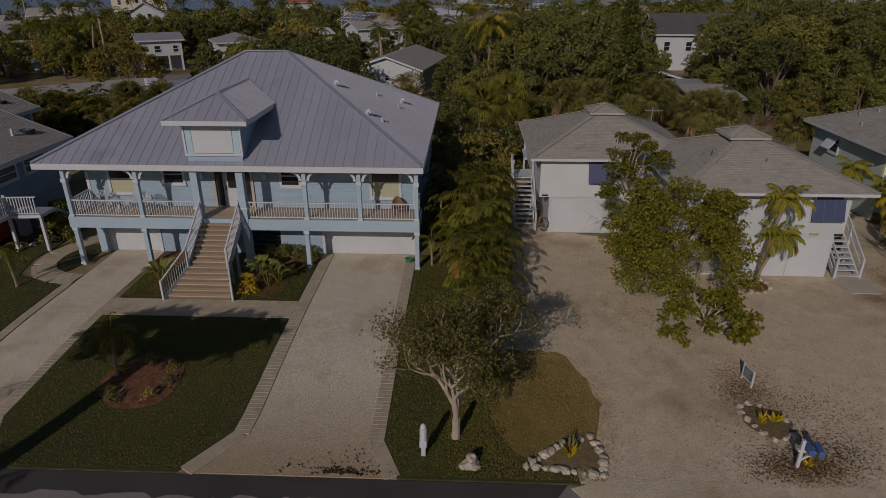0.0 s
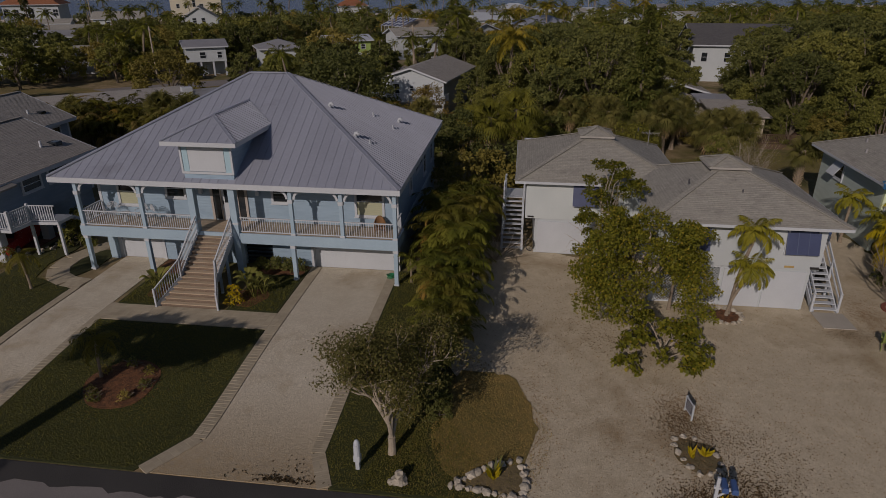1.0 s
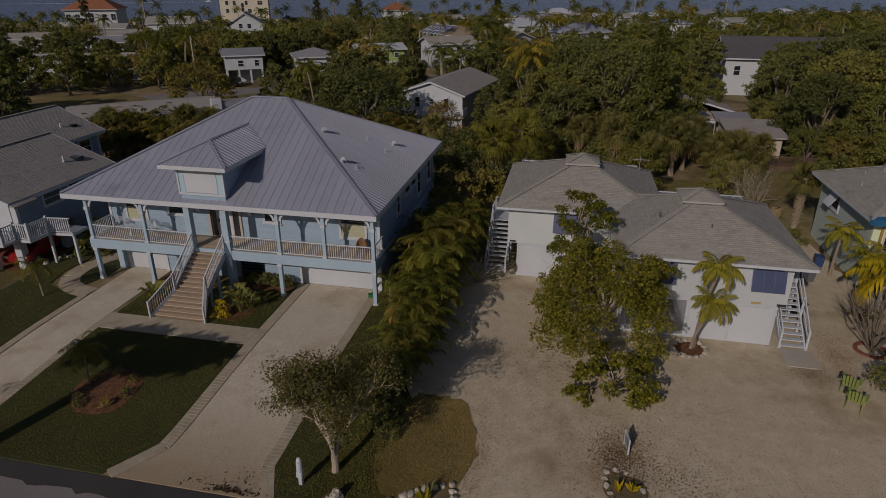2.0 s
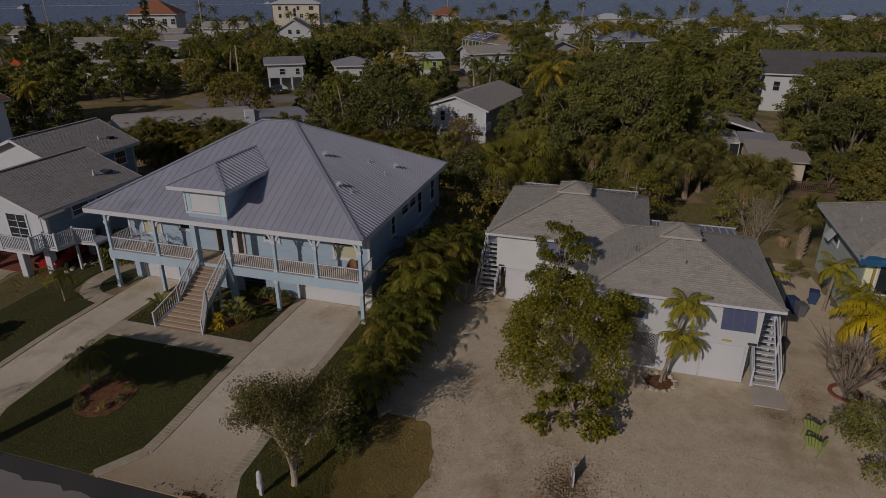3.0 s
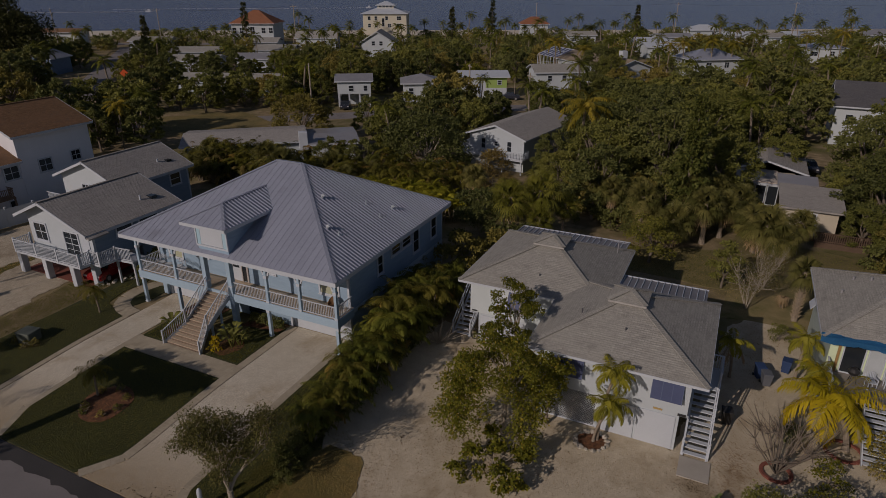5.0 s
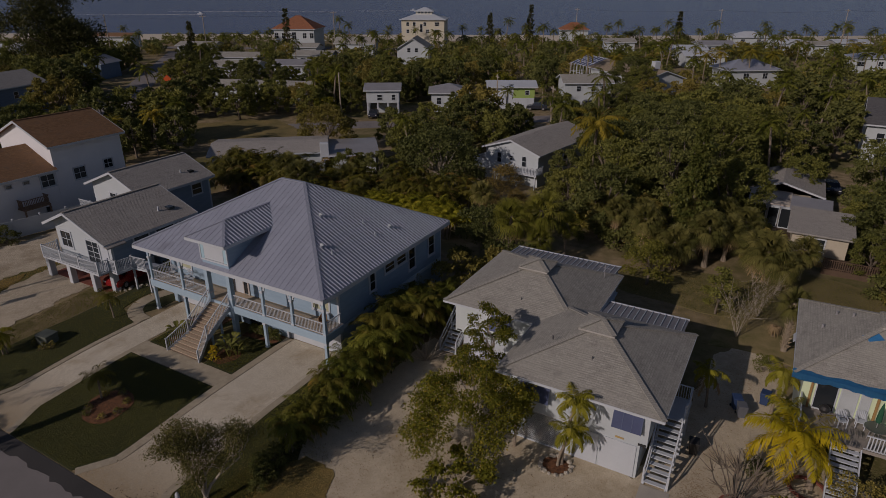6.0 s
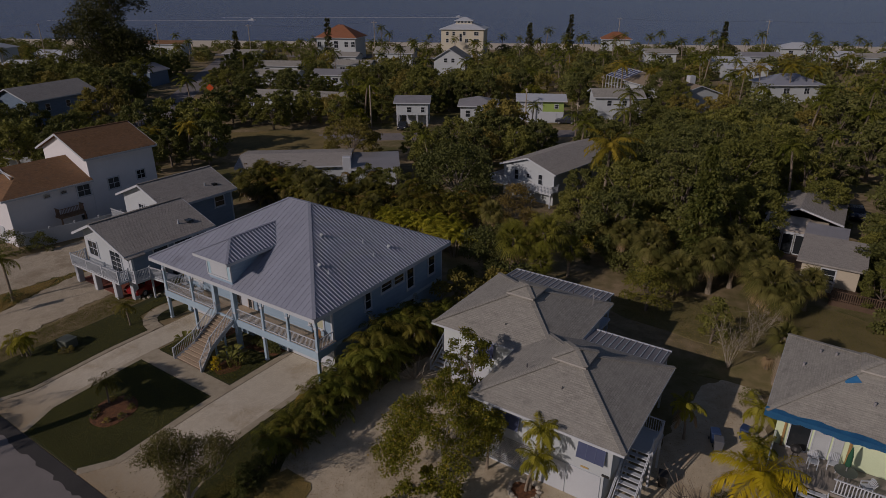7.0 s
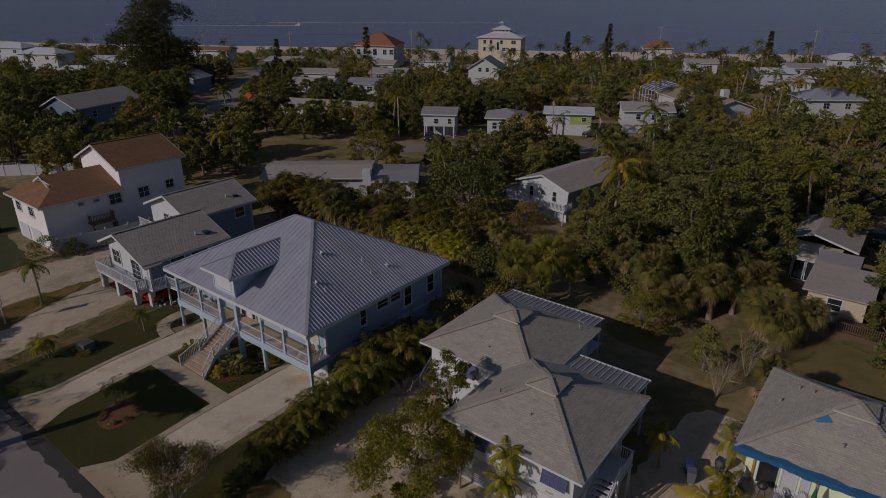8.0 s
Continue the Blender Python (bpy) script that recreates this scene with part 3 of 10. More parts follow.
def house(name, label, x, y, w, d, h, turn=0.0, roof=None, gable="", rise=1.6, over=0.5, wall=None, windows=(), base=0.0, door=None, stilts=0.0, z=None):
    """windows: (side, along, height, width, tall). base: a garage storey of another shade; stilts: open under the floor by that height."""
    g = ground_z(x, y) if z is None else z
    home = thing(name, label, "house", pose(x, y, g, 0, 0, turn))
    x0, x1, y0, y1 = -w / 2, w / 2, -d / 2, d / 2
    wall = wall or WHITE_WALL
    if stilts:
        post = box(-0.15, -0.15, 0, 0.15, 0.15, stilts, 0.02)
        first = None
        for i in range(4):
            for j in (0, 1, 2):
                mm = Matrix.Translation((x0 + 0.2 + (w - 0.4) * i / 3, y0 + 0.2 + (d - 0.4) * j / 2, 0))
                if first is None:
                    first = part("post", post, WHITE, home)
                    first.matrix_basis = mm
                else:
                    again(first, home, mm)
        wall_block(home, x0 + w * 0.35, y0 + d * 0.4, x1, y1, -0.3, stilts, wall, name="lower_wall")
    wall_block(home, x0, y0, x1, y1, stilts if stilts else -0.3, h, wall, gable, rise * (1 - 2 * over / ((d if gable == "x" else w) + 2 * over)) if gable else 0)
    drop = 0.0
    roof_part(home, hip_planes(x0 - over, y0 - over, x1 + over, y1 + over, h + 0.06, rise, gable), roof or SHINGLE_GREY)
    # fascia boards round the eaves
    f = bmesh.new()
    if gable != "y":
        box(x0 - over, y0 - over - 0.03, h - 0.16, x1 + over, y0 - over + 0.01, h + 0.05, bm=f)
        box(x0 - over, y1 + over - 0.01, h - 0.16, x1 + over, y1 + over + 0.03, h + 0.05, bm=f)
    if gable != "x":
        box(x0 - over - 0.03, y0 - over, h - 0.16, x0 - over + 0.01, y1 + over, h + 0.05, bm=f)
        box(x1 + over - 0.01, y0 - over, h - 0.16, x1 + over + 0.03, y1 + over, h + 0.05, bm=f)
    if gable:
        for s in (-1, 1):
            for e in (-1, 1):
                if gable == "y":
                    bar((s * (w / 2 + over), e * (d / 2 + over + 0.02), h - 0.05), (0, e * (d / 2 + over + 0.02), h + rise - 0.05), 0.04, 0.2, f, (0, 0, 1))
                else:
                    bar((e * (w / 2 + over + 0.02), s * (d / 2 + over), h - 0.05), (e * (w / 2 + over + 0.02), 0, h + rise - 0.05), 0.04, 0.2, f, (0, 0, 1))
    part("fascia", f, WHITE, home)
    for side, along, zz, ww, tall in windows:
        ang, sx, sy = SIDES[side]
        at = (x1, 0, 0) if side == "e" else (x0, 0, 0) if side == "w" else (0, y1, 0) if side == "n" else (0, y0, 0)
        window(home, along, zz, ww, tall, 0.0, ang, at, bars=2 if ww > 1.1 else 1)
    if door:
        side, along, ww, tall, dz = door
        ang, sx, sy = SIDES[side]
        at = (x1, 0, 0) if side == "e" else (x0, 0, 0) if side == "w" else (0, y1, 0) if side == "n" else (0, y0, 0)
        bm = box(along - ww / 2, -0.05, dz, along + ww / 2, 0.03, dz + tall, 0.01)
        for k in range(1, 4):
            box(along - ww / 2 + 0.05, -0.06, dz + tall * k / 4 - 0.015, along + ww / 2 - 0.05, -0.045, dz + tall * k / 4 + 0.015, bm=bm)
        bm.transform(Matrix.Translation(at) @ Matrix.Rotation(ang, 4, 'Z'))
        part("garage_door" if ww > 2 else "door", bm, WHITE, home)
    return home

# ---- the houses farther off ----
def far_houses():
    gh = house("gable_house", "cream house with a grey gable roof and a white balcony", -8.65, 83.05, 8.2, 14.6, 4.3, -9, SHINGLE_GREY, "y", 1.5, 0.45,
          windows=(("s", -1.9, 2.5, 0.6, 1.3), ("s", 0.0, 3.1, 0.45, 0.5), ("s", 2.0, 2.5, 0.6, 1.3), ("e", 0, 2.4, 1.0, 1.2)))
    house("flat_roof_house", "low house with a pale flat metal roof behind palms", -43.0, 65.7, 15.0, 9.0, 3.0, 39, SHINGLE_GREY, "x", 0.7, 0.6,
          windows=(("s", 3, 1.0, 1.6, 1.2),))
    wing = house("flat_roof_wing", "pale metal roofed wing with a white chimney", -33.6, 72.6, 6.0, 9.0, 2.7, 39, METAL_WHITE, "x", 0.35, 0.5, windows=(("s", 0, 1.0, 1.6, 1.2),))
    part("chimney", box(-4.6, -4.6, 2.0, -3.4, -3.6, 4.4, 0.05), WHITE, wing)
    part("balcony_floor", box(-5.4, -8.6, 1.75, 4.6, -6.75, 1.9), WHITE, gh)
    part("balcony_floor", box(-5.4, -6.75, 1.75, -4.0, 2.0, 1.9), WHITE, gh)
    for a, b in (((-5.4, -8.6), (4.6, -8.6)), ((-5.4, -8.6), (-5.4, 2.0)), ((4.6, -8.6), (4.6, -6.75))):
        for z in (2.0, 2.85):
            part("rail", bar((*a, z), (*b, z), 0.07, 0.07), WHITE, gh)
        n = int(math.dist(a, b) / 0.22)
        bm = bmesh.new()
        for k in range(n):
            x, y = a[0] + (b[0] - a[0]) * k / n, a[1] + (b[1] - a[1]) * k / n
            box(x - 0.05, y - 0.03, 1.9, x + 0.05, y + 0.03, 2.85, bm=bm)
        part("balustrade", bm, WHITE, gh, kind="stuff")
    for x in (-5.2, -1.8, 1.6, 4.4):
        part("post", box(x - 0.08, -8.55, -0.2, x + 0.08, -8.39, 1.75), WHITE, gh)
    house("stilt_cottage", "cream cottage on posts with a grey roof", -53.0, 108.5, 6.5, 7.5, 5.0, 32, METAL_WHITE, "x", 0.9, 0.5,
          windows=(("s", -0.6, 3.1, 0.9, 1.0), ("s", 2.2, 3.1, 0.7, 1.0), ("e", 0, 3.1, 0.9, 1.0)), stilts=2.5)
    house("hip_cottage", "white cottage with a grey metal hip roof", -43.0, 118.5, 7.5, 7.5, 3.9, 30, METAL_WHITE, "", 1.4, 0.6,
          windows=(("s", -2.2, 1.6, 0.9, 1.3), ("s", 1.2, 1.6, 1.2, 1.2)))
    green = surface("lime green paint", (0.30, 0.42, 0.12), (0.25, 0.36, 0.10), 0.7, 0.6, 12, 0.2)
    gr = house("green_house", "lime green and white house with a white metal roof", -33.0, 128.0, 9.5, 8.0, 4.6, 28, WHITE, "x", 0.8, 0.6, green,
          windows=(("s", -2.8, 2.6, 2.0, 1.4), ("s", 3.2, 3.0, 0.8, 0.8)), door=("s", 1.2, 4.2, 2.1, 0.05))
    part("siding", box(-4.74, -4.016, -0.2, 0.3, -3.98, 4.55), WHITE, gr, "white boards")
    part("siding", box(0.3, -4.016, -0.2, 4.74, -3.98, 2.3), WHITE, gr, "white boards")
    house("white_house_far", "white two storey house with a shingled roof", -20.5, 140.0, 10.0, 8.0, 4.8, 30, SHINGLE_PALE, "x", 1.3, 0.6,
          windows=(("s", -2.0, 3.0, 0.9, 1.1), ("s", 3.4, 3.0, 1.0, 1.1), ("s", 1.2, 3.0, 0.9, 1.1)), door=("s", 2.6, 2.6, 2.1, 0.05))
    tan = house("tan_roof_house", "long house with a tan shingled roof", -14.8, 161.8, 25.0, 10.0, 4.4, -44, shingle("tan shingles", (0.36, 0.30, 0.22), (0.30, 0.25, 0.18), (0.33, 0.27, 0.2)), "x", 1.9, 0.6,
          windows=(("s", 4, 2.2, 1.4, 1.3),))
    # pool cage: white frame with a dark screen roof
    cage = thing("pool_cage", "white framed screened pool cage", "pool cage", pose(-27.9, 174.5, 0, 0, 0, -44))
    for k in range(7):
        x = -5.3 + 1.75 * k
        part("post", box(x - 0.07, -5.2, -0.3, x + 0.07, -5.06, 4.4), WHITE, cage)
        part("post", box(x - 0.07, 5.06, -0.3, x + 0.07, 5.2, 4.4), WHITE, cage)
        part("rafter", bar((x, -5.13, 4.4), (x, 0, 6.3), 0.12, 0.12), WHITE, cage)
        part("rafter", bar((x, 5.13, 4.4), (x, 0, 6.3), 0.12, 0.12), WHITE, cage)
    for y in (-3.4, -1.7, 1.7, 3.4):
        part("post", box(-5.37, y - 0.07, -0.3, -5.23, y + 0.07, 6.3 - abs(y) * 0.37), WHITE, cage)
    for y in (-5.13, -3.42, -1.71, 0.0, 1.71, 3.42, 5.13):
        z = 6.3 - abs(y) * 0.37
        part("beam", bar((-5.3, y, z), (5.2, y, z), 0.1, 0.1), WHITE, cage)
    part("beam", bar((-5.3, -5.13, 2.2), (5.2, -5.13, 2.2), 0.1, 0.1), WHITE, cage)
    part("beam", bar((-5.3, -5.13, 2.2), (-5.3, 5.13, 2.2), 0.1, 0.1), WHITE, cage)
    for y in (-5.13, 5.13):
        part("screen", plate([(-5.3, y, 4.33), (5.2, y, 4.33), (5.2, 0, 6.23), (-5.3, 0, 6.23)], 0.02), SCREEN, cage)
    part("chimney", box(6.4, 0.2, 3.0, 7.9, 1.7, 7.8, 0.05), WHITE, tan)
    house("purple_roof_house", "pale house with a slate blue metal roof", 8.2, 184.0, 13.0, 9.0, 4.5, 34, METAL_ROOF, "", 2.2, 0.7,
          windows=(("s", -2, 2.4, 1.4, 1.3), ("s", 3, 2.4, 1.2, 1.3)))
    house("deck_house", "white house with a roof deck and a blue metal roof", 38.0, 232.0, 11.0, 8.0, 4.4, 10, METAL_ROOF, "", 1.2, 0.6,
          windows=(("s", 2, 2.2, 1.2, 1.2), ("s", -3, 2.0, 2.0, 1.2)))
    house("grey_roof_house", "pale house with a long dark grey gable roof", 40.0, 115.5, 17.0, 11.0, 5.8, -2, SHINGLE_DARK, "x", 3.0, 0.6,
          windows=(("s", -6.6, 3.2, 0.9, 1.4), ("s", -3.0, 3.2, 0.9, 1.4)))
    orange = house("beach_mansion", "white mansion with an orange tiled hip roof by the beach", -157.5, 200.7, 16.0, 14.0, 8.4, 24, TILE_ORANGE, "", 4.6, 0.8, z=0,
                   windows=(("s", -7, 5.0, 1.4, 1.9), ("s", -4.2, 5.0, 1.4, 1.9), ("s", 4.2, 5.0, 1.4, 1.9), ("s", 7, 5.0, 1.4, 1.9), ("s", 0, 4.6, 1.6, 2.6), ("s", -6, 1, 2.4, 2), ("s", 5, 1, 2.4, 2)))
    cream = surface("cream stucco", (0.58, 0.55, 0.45), (0.51, 0.48, 0.39), 0.8, 0.3, 8, 0.2)
    tower = house("cream_mansion", "tall cream beach house with a white hip roof", -115.5, 228.5, 17.0, 14.0, 11.6, 24, WHITE, "", 2.6, 0.7, cream, z=0,
                  windows=(("s", -6.0, 9.3, 1.0, 1.3), ("s", -3.4, 9.3, 1.0, 1.3), ("s", 0.8, 9.3, 1.0, 1.3), ("s", 5.6, 9.3, 1.7, 1.3), ("s", -3.4, 6.6, 0.9, 1.3), ("s", -0.6, 7.0, 0.9, 2.9),
                           ("s", 1.8, 6.6, 1.2, 1.3), ("s", 5.6, 6.6, 1.9, 1.3), ("s", -6.0, 6.6, 1.0, 1.3)), door=("s", 5.6, 4.4, 2.3, 0.1))
    wall_block(tower, -3.2, -2.6, 3.2, 2.6, 13.2, 14.6, cream, name="cupola")
    roof_part(tower, hip_planes(-3.9, -3.3, 3.9, 3.3, 14.6, 1.3), WHITE)
    for k in range(4):
        window(tower, -2.1 + 1.4 * k, 13.75, 0.9, 0.6, -2.6)
    house("gable_cottage", "grey cottage with a pale gable roof and gable windows", -90.0, 180.0, 10.0, 11.0, 5.4, 24, SHINGLE_PALE, "y", 3.4, 0.6,
          windows=(("s", -1.2, 4.6, 1.0, 1.2), ("s", 1.2, 4.6, 1.0, 1.2)))
    house("long_house", "long low house with a pale roof among trees", -84.0, 107.0, 24.0, 9.0, 3.2, 20, SHINGLE_PALE, "x", 1.3, 0.6, windows=(("s", -4, 1.2, 1.4, 1.2), ("s", 4, 1.2, 1.4, 1.2)))
    slate = siding("slate blue boards", (0.13, 0.20, 0.29), (0.10, 0.16, 0.24))
    house("blue_house_far", "slate blue two storey house with a grey gable roof", -119.5, 66.8, 16.5, 9.5, 5.6, 106, SHINGLE_GREY, "x", 2.4, 0.6, slate,
          windows=(("s", -4, 3.3, 1.0, 1.3), ("s", 1, 3.3, 1.0, 1.3), ("s", 4.5, 3.3, 1.0, 1.3)))
    house("blue_cottage", "small blue cottage with a pale blue roof", -154.0, 111.0, 9.0, 9.0, 4.2, 24, METAL_WHITE, "y", 1.8, 0.5, slate)
    house("motel", "beach house with a low rusty brown roof", -232.0, 166.0, 26.0, 8.0, 5.0, 26, SHINGLE_BROWN, "x", 1.2, 0.8, z=0, windows=(("s", -6, 2, 2.0, 1.4), ("s", 4, 2, 2.0, 1.4)))
    house("cream_cottage", "cream beach cottage with a pale shingled roof", -124.0, 194.0, 14.0, 9.0, 4.6, 24, SHINGLE_PALE, "x", 2.0, 0.6, windows=(("s", -3, 2.4, 1.2, 1.3), ("s", 3, 2.4, 1.2, 1.3)))
    house("orange_roof_villa", "villa with a low orange tiled roof by the beach", -76.0, 297.0, 12.0, 9.0, 5.0, 26, TILE_ORANGE, "", 3.0, 0.8, z=0)
    for name, label, x, y, w, d, h, roof in (
            ("beach_house", "white beach house with flat balconies", -250, 108, 18, 9, 6.5, WHITE), ("beach_house", "low white beach house", -236, 128, 18, 9, 3.6, WHITE),
            ("carport", "white carport beside the beach road", -214, 104, 9, 7, 3.2, WHITE), ("low_house", "low house with a pale roof", -180, 170, 14, 9, 3.4, SHINGLE_PALE),
            ("low_house", "low house with a pale roof", -120, 166, 12, 9, 3.2, SHINGLE_PALE), ("low_house", "low pale house among palms", -140, 152, 14, 9, 3.0, SHINGLE_PALE),
            ("white_villa", "white villa among palms", -10, 262, 12, 9, 3.8, METAL_WHITE), ("white_villa", "white villa among palms", 22, 278, 12, 9, 3.8, SHINGLE_PALE),
            ("white_villa", "white house by the beach road", 62, 300, 13, 9, 4.2, METAL_WHITE), ("white_villa", "white house by the beach road", 96, 318, 13, 9, 4.0, WHITE),
            ("low_house", "low pale house among trees", 66, 262, 12, 9, 3.6, SHINGLE_PALE),
            ("low_house", "low pale house among trees", -8, 222, 12, 8, 3.6, WHITE), ("low_house", "low grey roofed house among palms", -122, 134, 13, 9, 3.0, SHINGLE_PALE),
            ("white_villa", "white cottage with a pale metal roof", -106, 140, 9, 8, 3.6, METAL_WHITE), ("low_house", "white flat roofed house among palms", -18, 243, 15, 9, 3.4, WHITE),
            ("white_villa", "white house by the beach road", -2, 300, 13, 9, 4.2, WHITE), ("low_house", "white low house near the beach", 12, 284, 12, 9, 3.6, WHITE),
            ("low_house", "white low house near the beach", 34, 296, 12, 9, 3.6, WHITE), ("white_villa", "white villa among palms", -44, 256, 11, 9, 3.8, SHINGLE_PALE),
            ("low_house", "pink cottage before the tiled mansion", -138, 180, 12, 8, 3.8, SHINGLE_PALE), ("beach_house", "white stilt beach house", -292, 112, 16, 9, 6.5, WHITE)):
        house(name, label, x, y, w, d, h, 25, roof, "x" if h < 4 else "", 1.2 if h < 4 else 2.0, 0.6,
              windows=(("s", -w / 4, h - 2.0, 1.6, 1.2), ("s", w / 4, h - 2.0, 1.6, 1.2)))


far_houses()

# ---- pieces shared by the near houses (built in world metres under a thing at its base) ----
def wpart(name, bm, material, parent, label="", kind=""):
    ob = part(name, bm, material, parent, label, kind)
    ob.matrix_parent_inverse = home_inverse(parent)
    return ob


def home_inverse(parent):
    m = Matrix.Identity(4)
    while parent is not None:
        m = parent.matrix_parent_inverse @ parent.matrix_basis @ m if parent.parent else parent.matrix_basis @ m
        parent = parent.parent
    return m.inverted()


def wagain(ob, parent, m):
    o = again(ob, parent, m)
    o.matrix_parent_inverse = home_inverse(parent)
    return o


def clip(poly, axis, value, keep_above):
    out = []
    for k in range(len(poly)):
        a, b = poly[k], poly[(k + 1) % len(poly)]
        ina, inb = ((p[axis] >= value) == keep_above for p in (a, b))
        if ina:
            out.append(a)
        if ina != inb:
            t = (value - a[axis]) / (b[axis] - a[axis])
            out.append(tuple(a[i] + t * (b[i] - a[i]) for i in range(2)))
    return out


def seam_roof(parent, face, material, width=0.48, rib=0.018, name="roof_panel", thick=0.02):
    """A roof face of standing-seam panels, each a thin plate with a raised seam on one side."""
    pts = [Vector(p) for p in face]
    n = Vector((0, 0, 0))
    for k in range(len(pts)):
        n += (pts[k] - pts[0]).cross(pts[(k + 1) % len(pts)] - pts[0])
    n.normalize()
    if n.z < 0:
        n = -n
    edge = 0.013
    if abs(n.x) > abs(n.y):
        width, rib, edge = 0.31, 0.088, 0.032
    along = Vector((0, 0, 1)).cross(n).normalized()
    up = n.cross(along)
    o = pts[0]
    flat = [((p - o).dot(along), (p - o).dot(up)) for p in pts]
    lo, hi = min(p[0] for p in flat), max(p[0] for p in flat)
    count = max(1, round((hi - lo) / width))
    width = (hi - lo) / count
    for k in range(count):
        a, b = lo + k * width, lo + (k + 1) * width
        cell = clip(clip(flat, 0, a, True), 0, b, False)
        if len(cell) < 3:
            continue
        bm = bmesh.new()
        lift = lambda p, h: o + along * p[0] + up * p[1] + n * h
        top, low = [bm.verts.new(lift(p, thick)) for p in cell], [bm.verts.new(lift(p, 0)) for p in cell]
        try:
            bm.faces.new(top)
        except ValueError:
            bm.free()
            continue
        for i in range(len(cell)):
            j = (i + 1) % len(cell)
            bm.faces.new((low[i], low[j], top[j], top[i]))
        seam = clip(cell, 0, a + edge, False)
        if len(seam) >= 3:
            s1, s0 = [bm.verts.new(lift(p, thick + rib)) for p in seam], [bm.verts.new(lift(p, 0.0)) for p in seam]
            bm.faces.new(s1)
            for i in range(len(seam)):
                j = (i + 1) % len(seam)
                bm.faces.new((s0[i], s0[j], s1[j], s1[i]))
        bmesh.ops.recalc_face_normals(bm, faces=bm.faces[:])
        wpart(name, bm, material, parent)


def railing(parent, a, b, material, height=0.86, gap=0.125, post_at=(), foot=0.08, name="baluster", thick=0.028):
    """A rail from a to b (points at floor level): top rail, bottom rail, each baluster a piece."""
    a, b = Vector(a), Vector(b)
    top, low = Vector((0, 0, height)), Vector((0, 0, foot))
    bm = bar(a + top, b + top, 0.07, 0.05)
    wpart("top_rail", bm, material, parent)
    wpart("bottom_rail", bar(a + low, b + low, 0.05, 0.05), material, parent)
    flat = Vector((b.x - a.x, b.y - a.y, 0)).length
    count = max(2, int(flat / gap))
    first = None
    for k in range(1, count):
        p = a.lerp(b, k / count)
        m = Matrix.Translation(p)
        if first is None:
            first = wpart(name, box(-thick / 2, -thick / 2, foot, thick / 2, thick / 2, height), material, parent)
            first.matrix_basis = m
        else:
            wagain(first, parent, m)


def wwindow(parent, x0, x1, z0, z1, y, facing="s", pane=None, trim=0.13, bars=1, lower=None):
    """A window on a wall of a near house; along x for a wall that faces south, along y for one that faces east."""
    def put(bm):
        if facing == "e":
            bm.transform(Matrix.Translation((y, 0, 0)) @ Matrix.Rotation(math.pi / 2, 4, 'Z'))
        elif facing == "w":
            bm.transform(Matrix.Translation((y, 0, 0)) @ Matrix.Rotation(-math.pi / 2, 4, 'Z') @ Matrix.Diagonal((-1, 1, 1, 1)))
        else:
            bm.transform(Matrix.Translation((0, y, 0)))
        bmesh.ops.recalc_face_normals(bm, faces=bm.faces[:])
        return bm
    f = bmesh.new()
    for a, b, c, d in ((x0 - trim, x0, z0 - trim, z1 + trim), (x1, x1 + trim, z0 - trim, z1 + trim), (x0, x1, z1, z1 + trim), (x0, x1, z0 - trim, z0)):
        box(a, -0.07, c, b, 0.03, d, bm=f)
    mid = (z0 + z1) / 2
    fr = wpart("window", put(f), WHITE, parent)
    if bars:
        wpart("meeting_rail", put(box(x0, -0.04, mid - 0.025, x1, -0.004, mid + 0.025)), WHITE, fr)
    if bars > 1:
        wpart("muntin", put(box((x0 + x1) / 2 - 0.025, -0.045, z0, (x0 + x1) / 2 + 0.025, -0.004, z1)), WHITE, fr)
    if bars > 2:
        for q in (0.25, 0.75):
            wpart("muntin", put(box(x0, -0.035, z0 + (z1 - z0) * q - 0.015, x1, -0.004, z0 + (z1 - z0) * q + 0.015)), WHITE, fr)
    if lower:
        wpart("pane", put(box(x0, -0.02, mid, x1, -0.012, z1)), pane or GLASS, fr)
        wpart("blind", put(box(x0, -0.022, z0, x1, -0.010, mid)), lower, fr)
    else:
        wpart("pane", put(box(x0, -0.02, z0, x1, -0.012, z1)), pane or GLASS, fr)
    sill = box(x0 - trim - 0.04, -0.11, z0 - trim - 0.04, x1 + trim + 0.04, 0.03, z0 - trim + 0.01)
    wpart("window_sill", put(sill), WHITE, fr)
    return fr


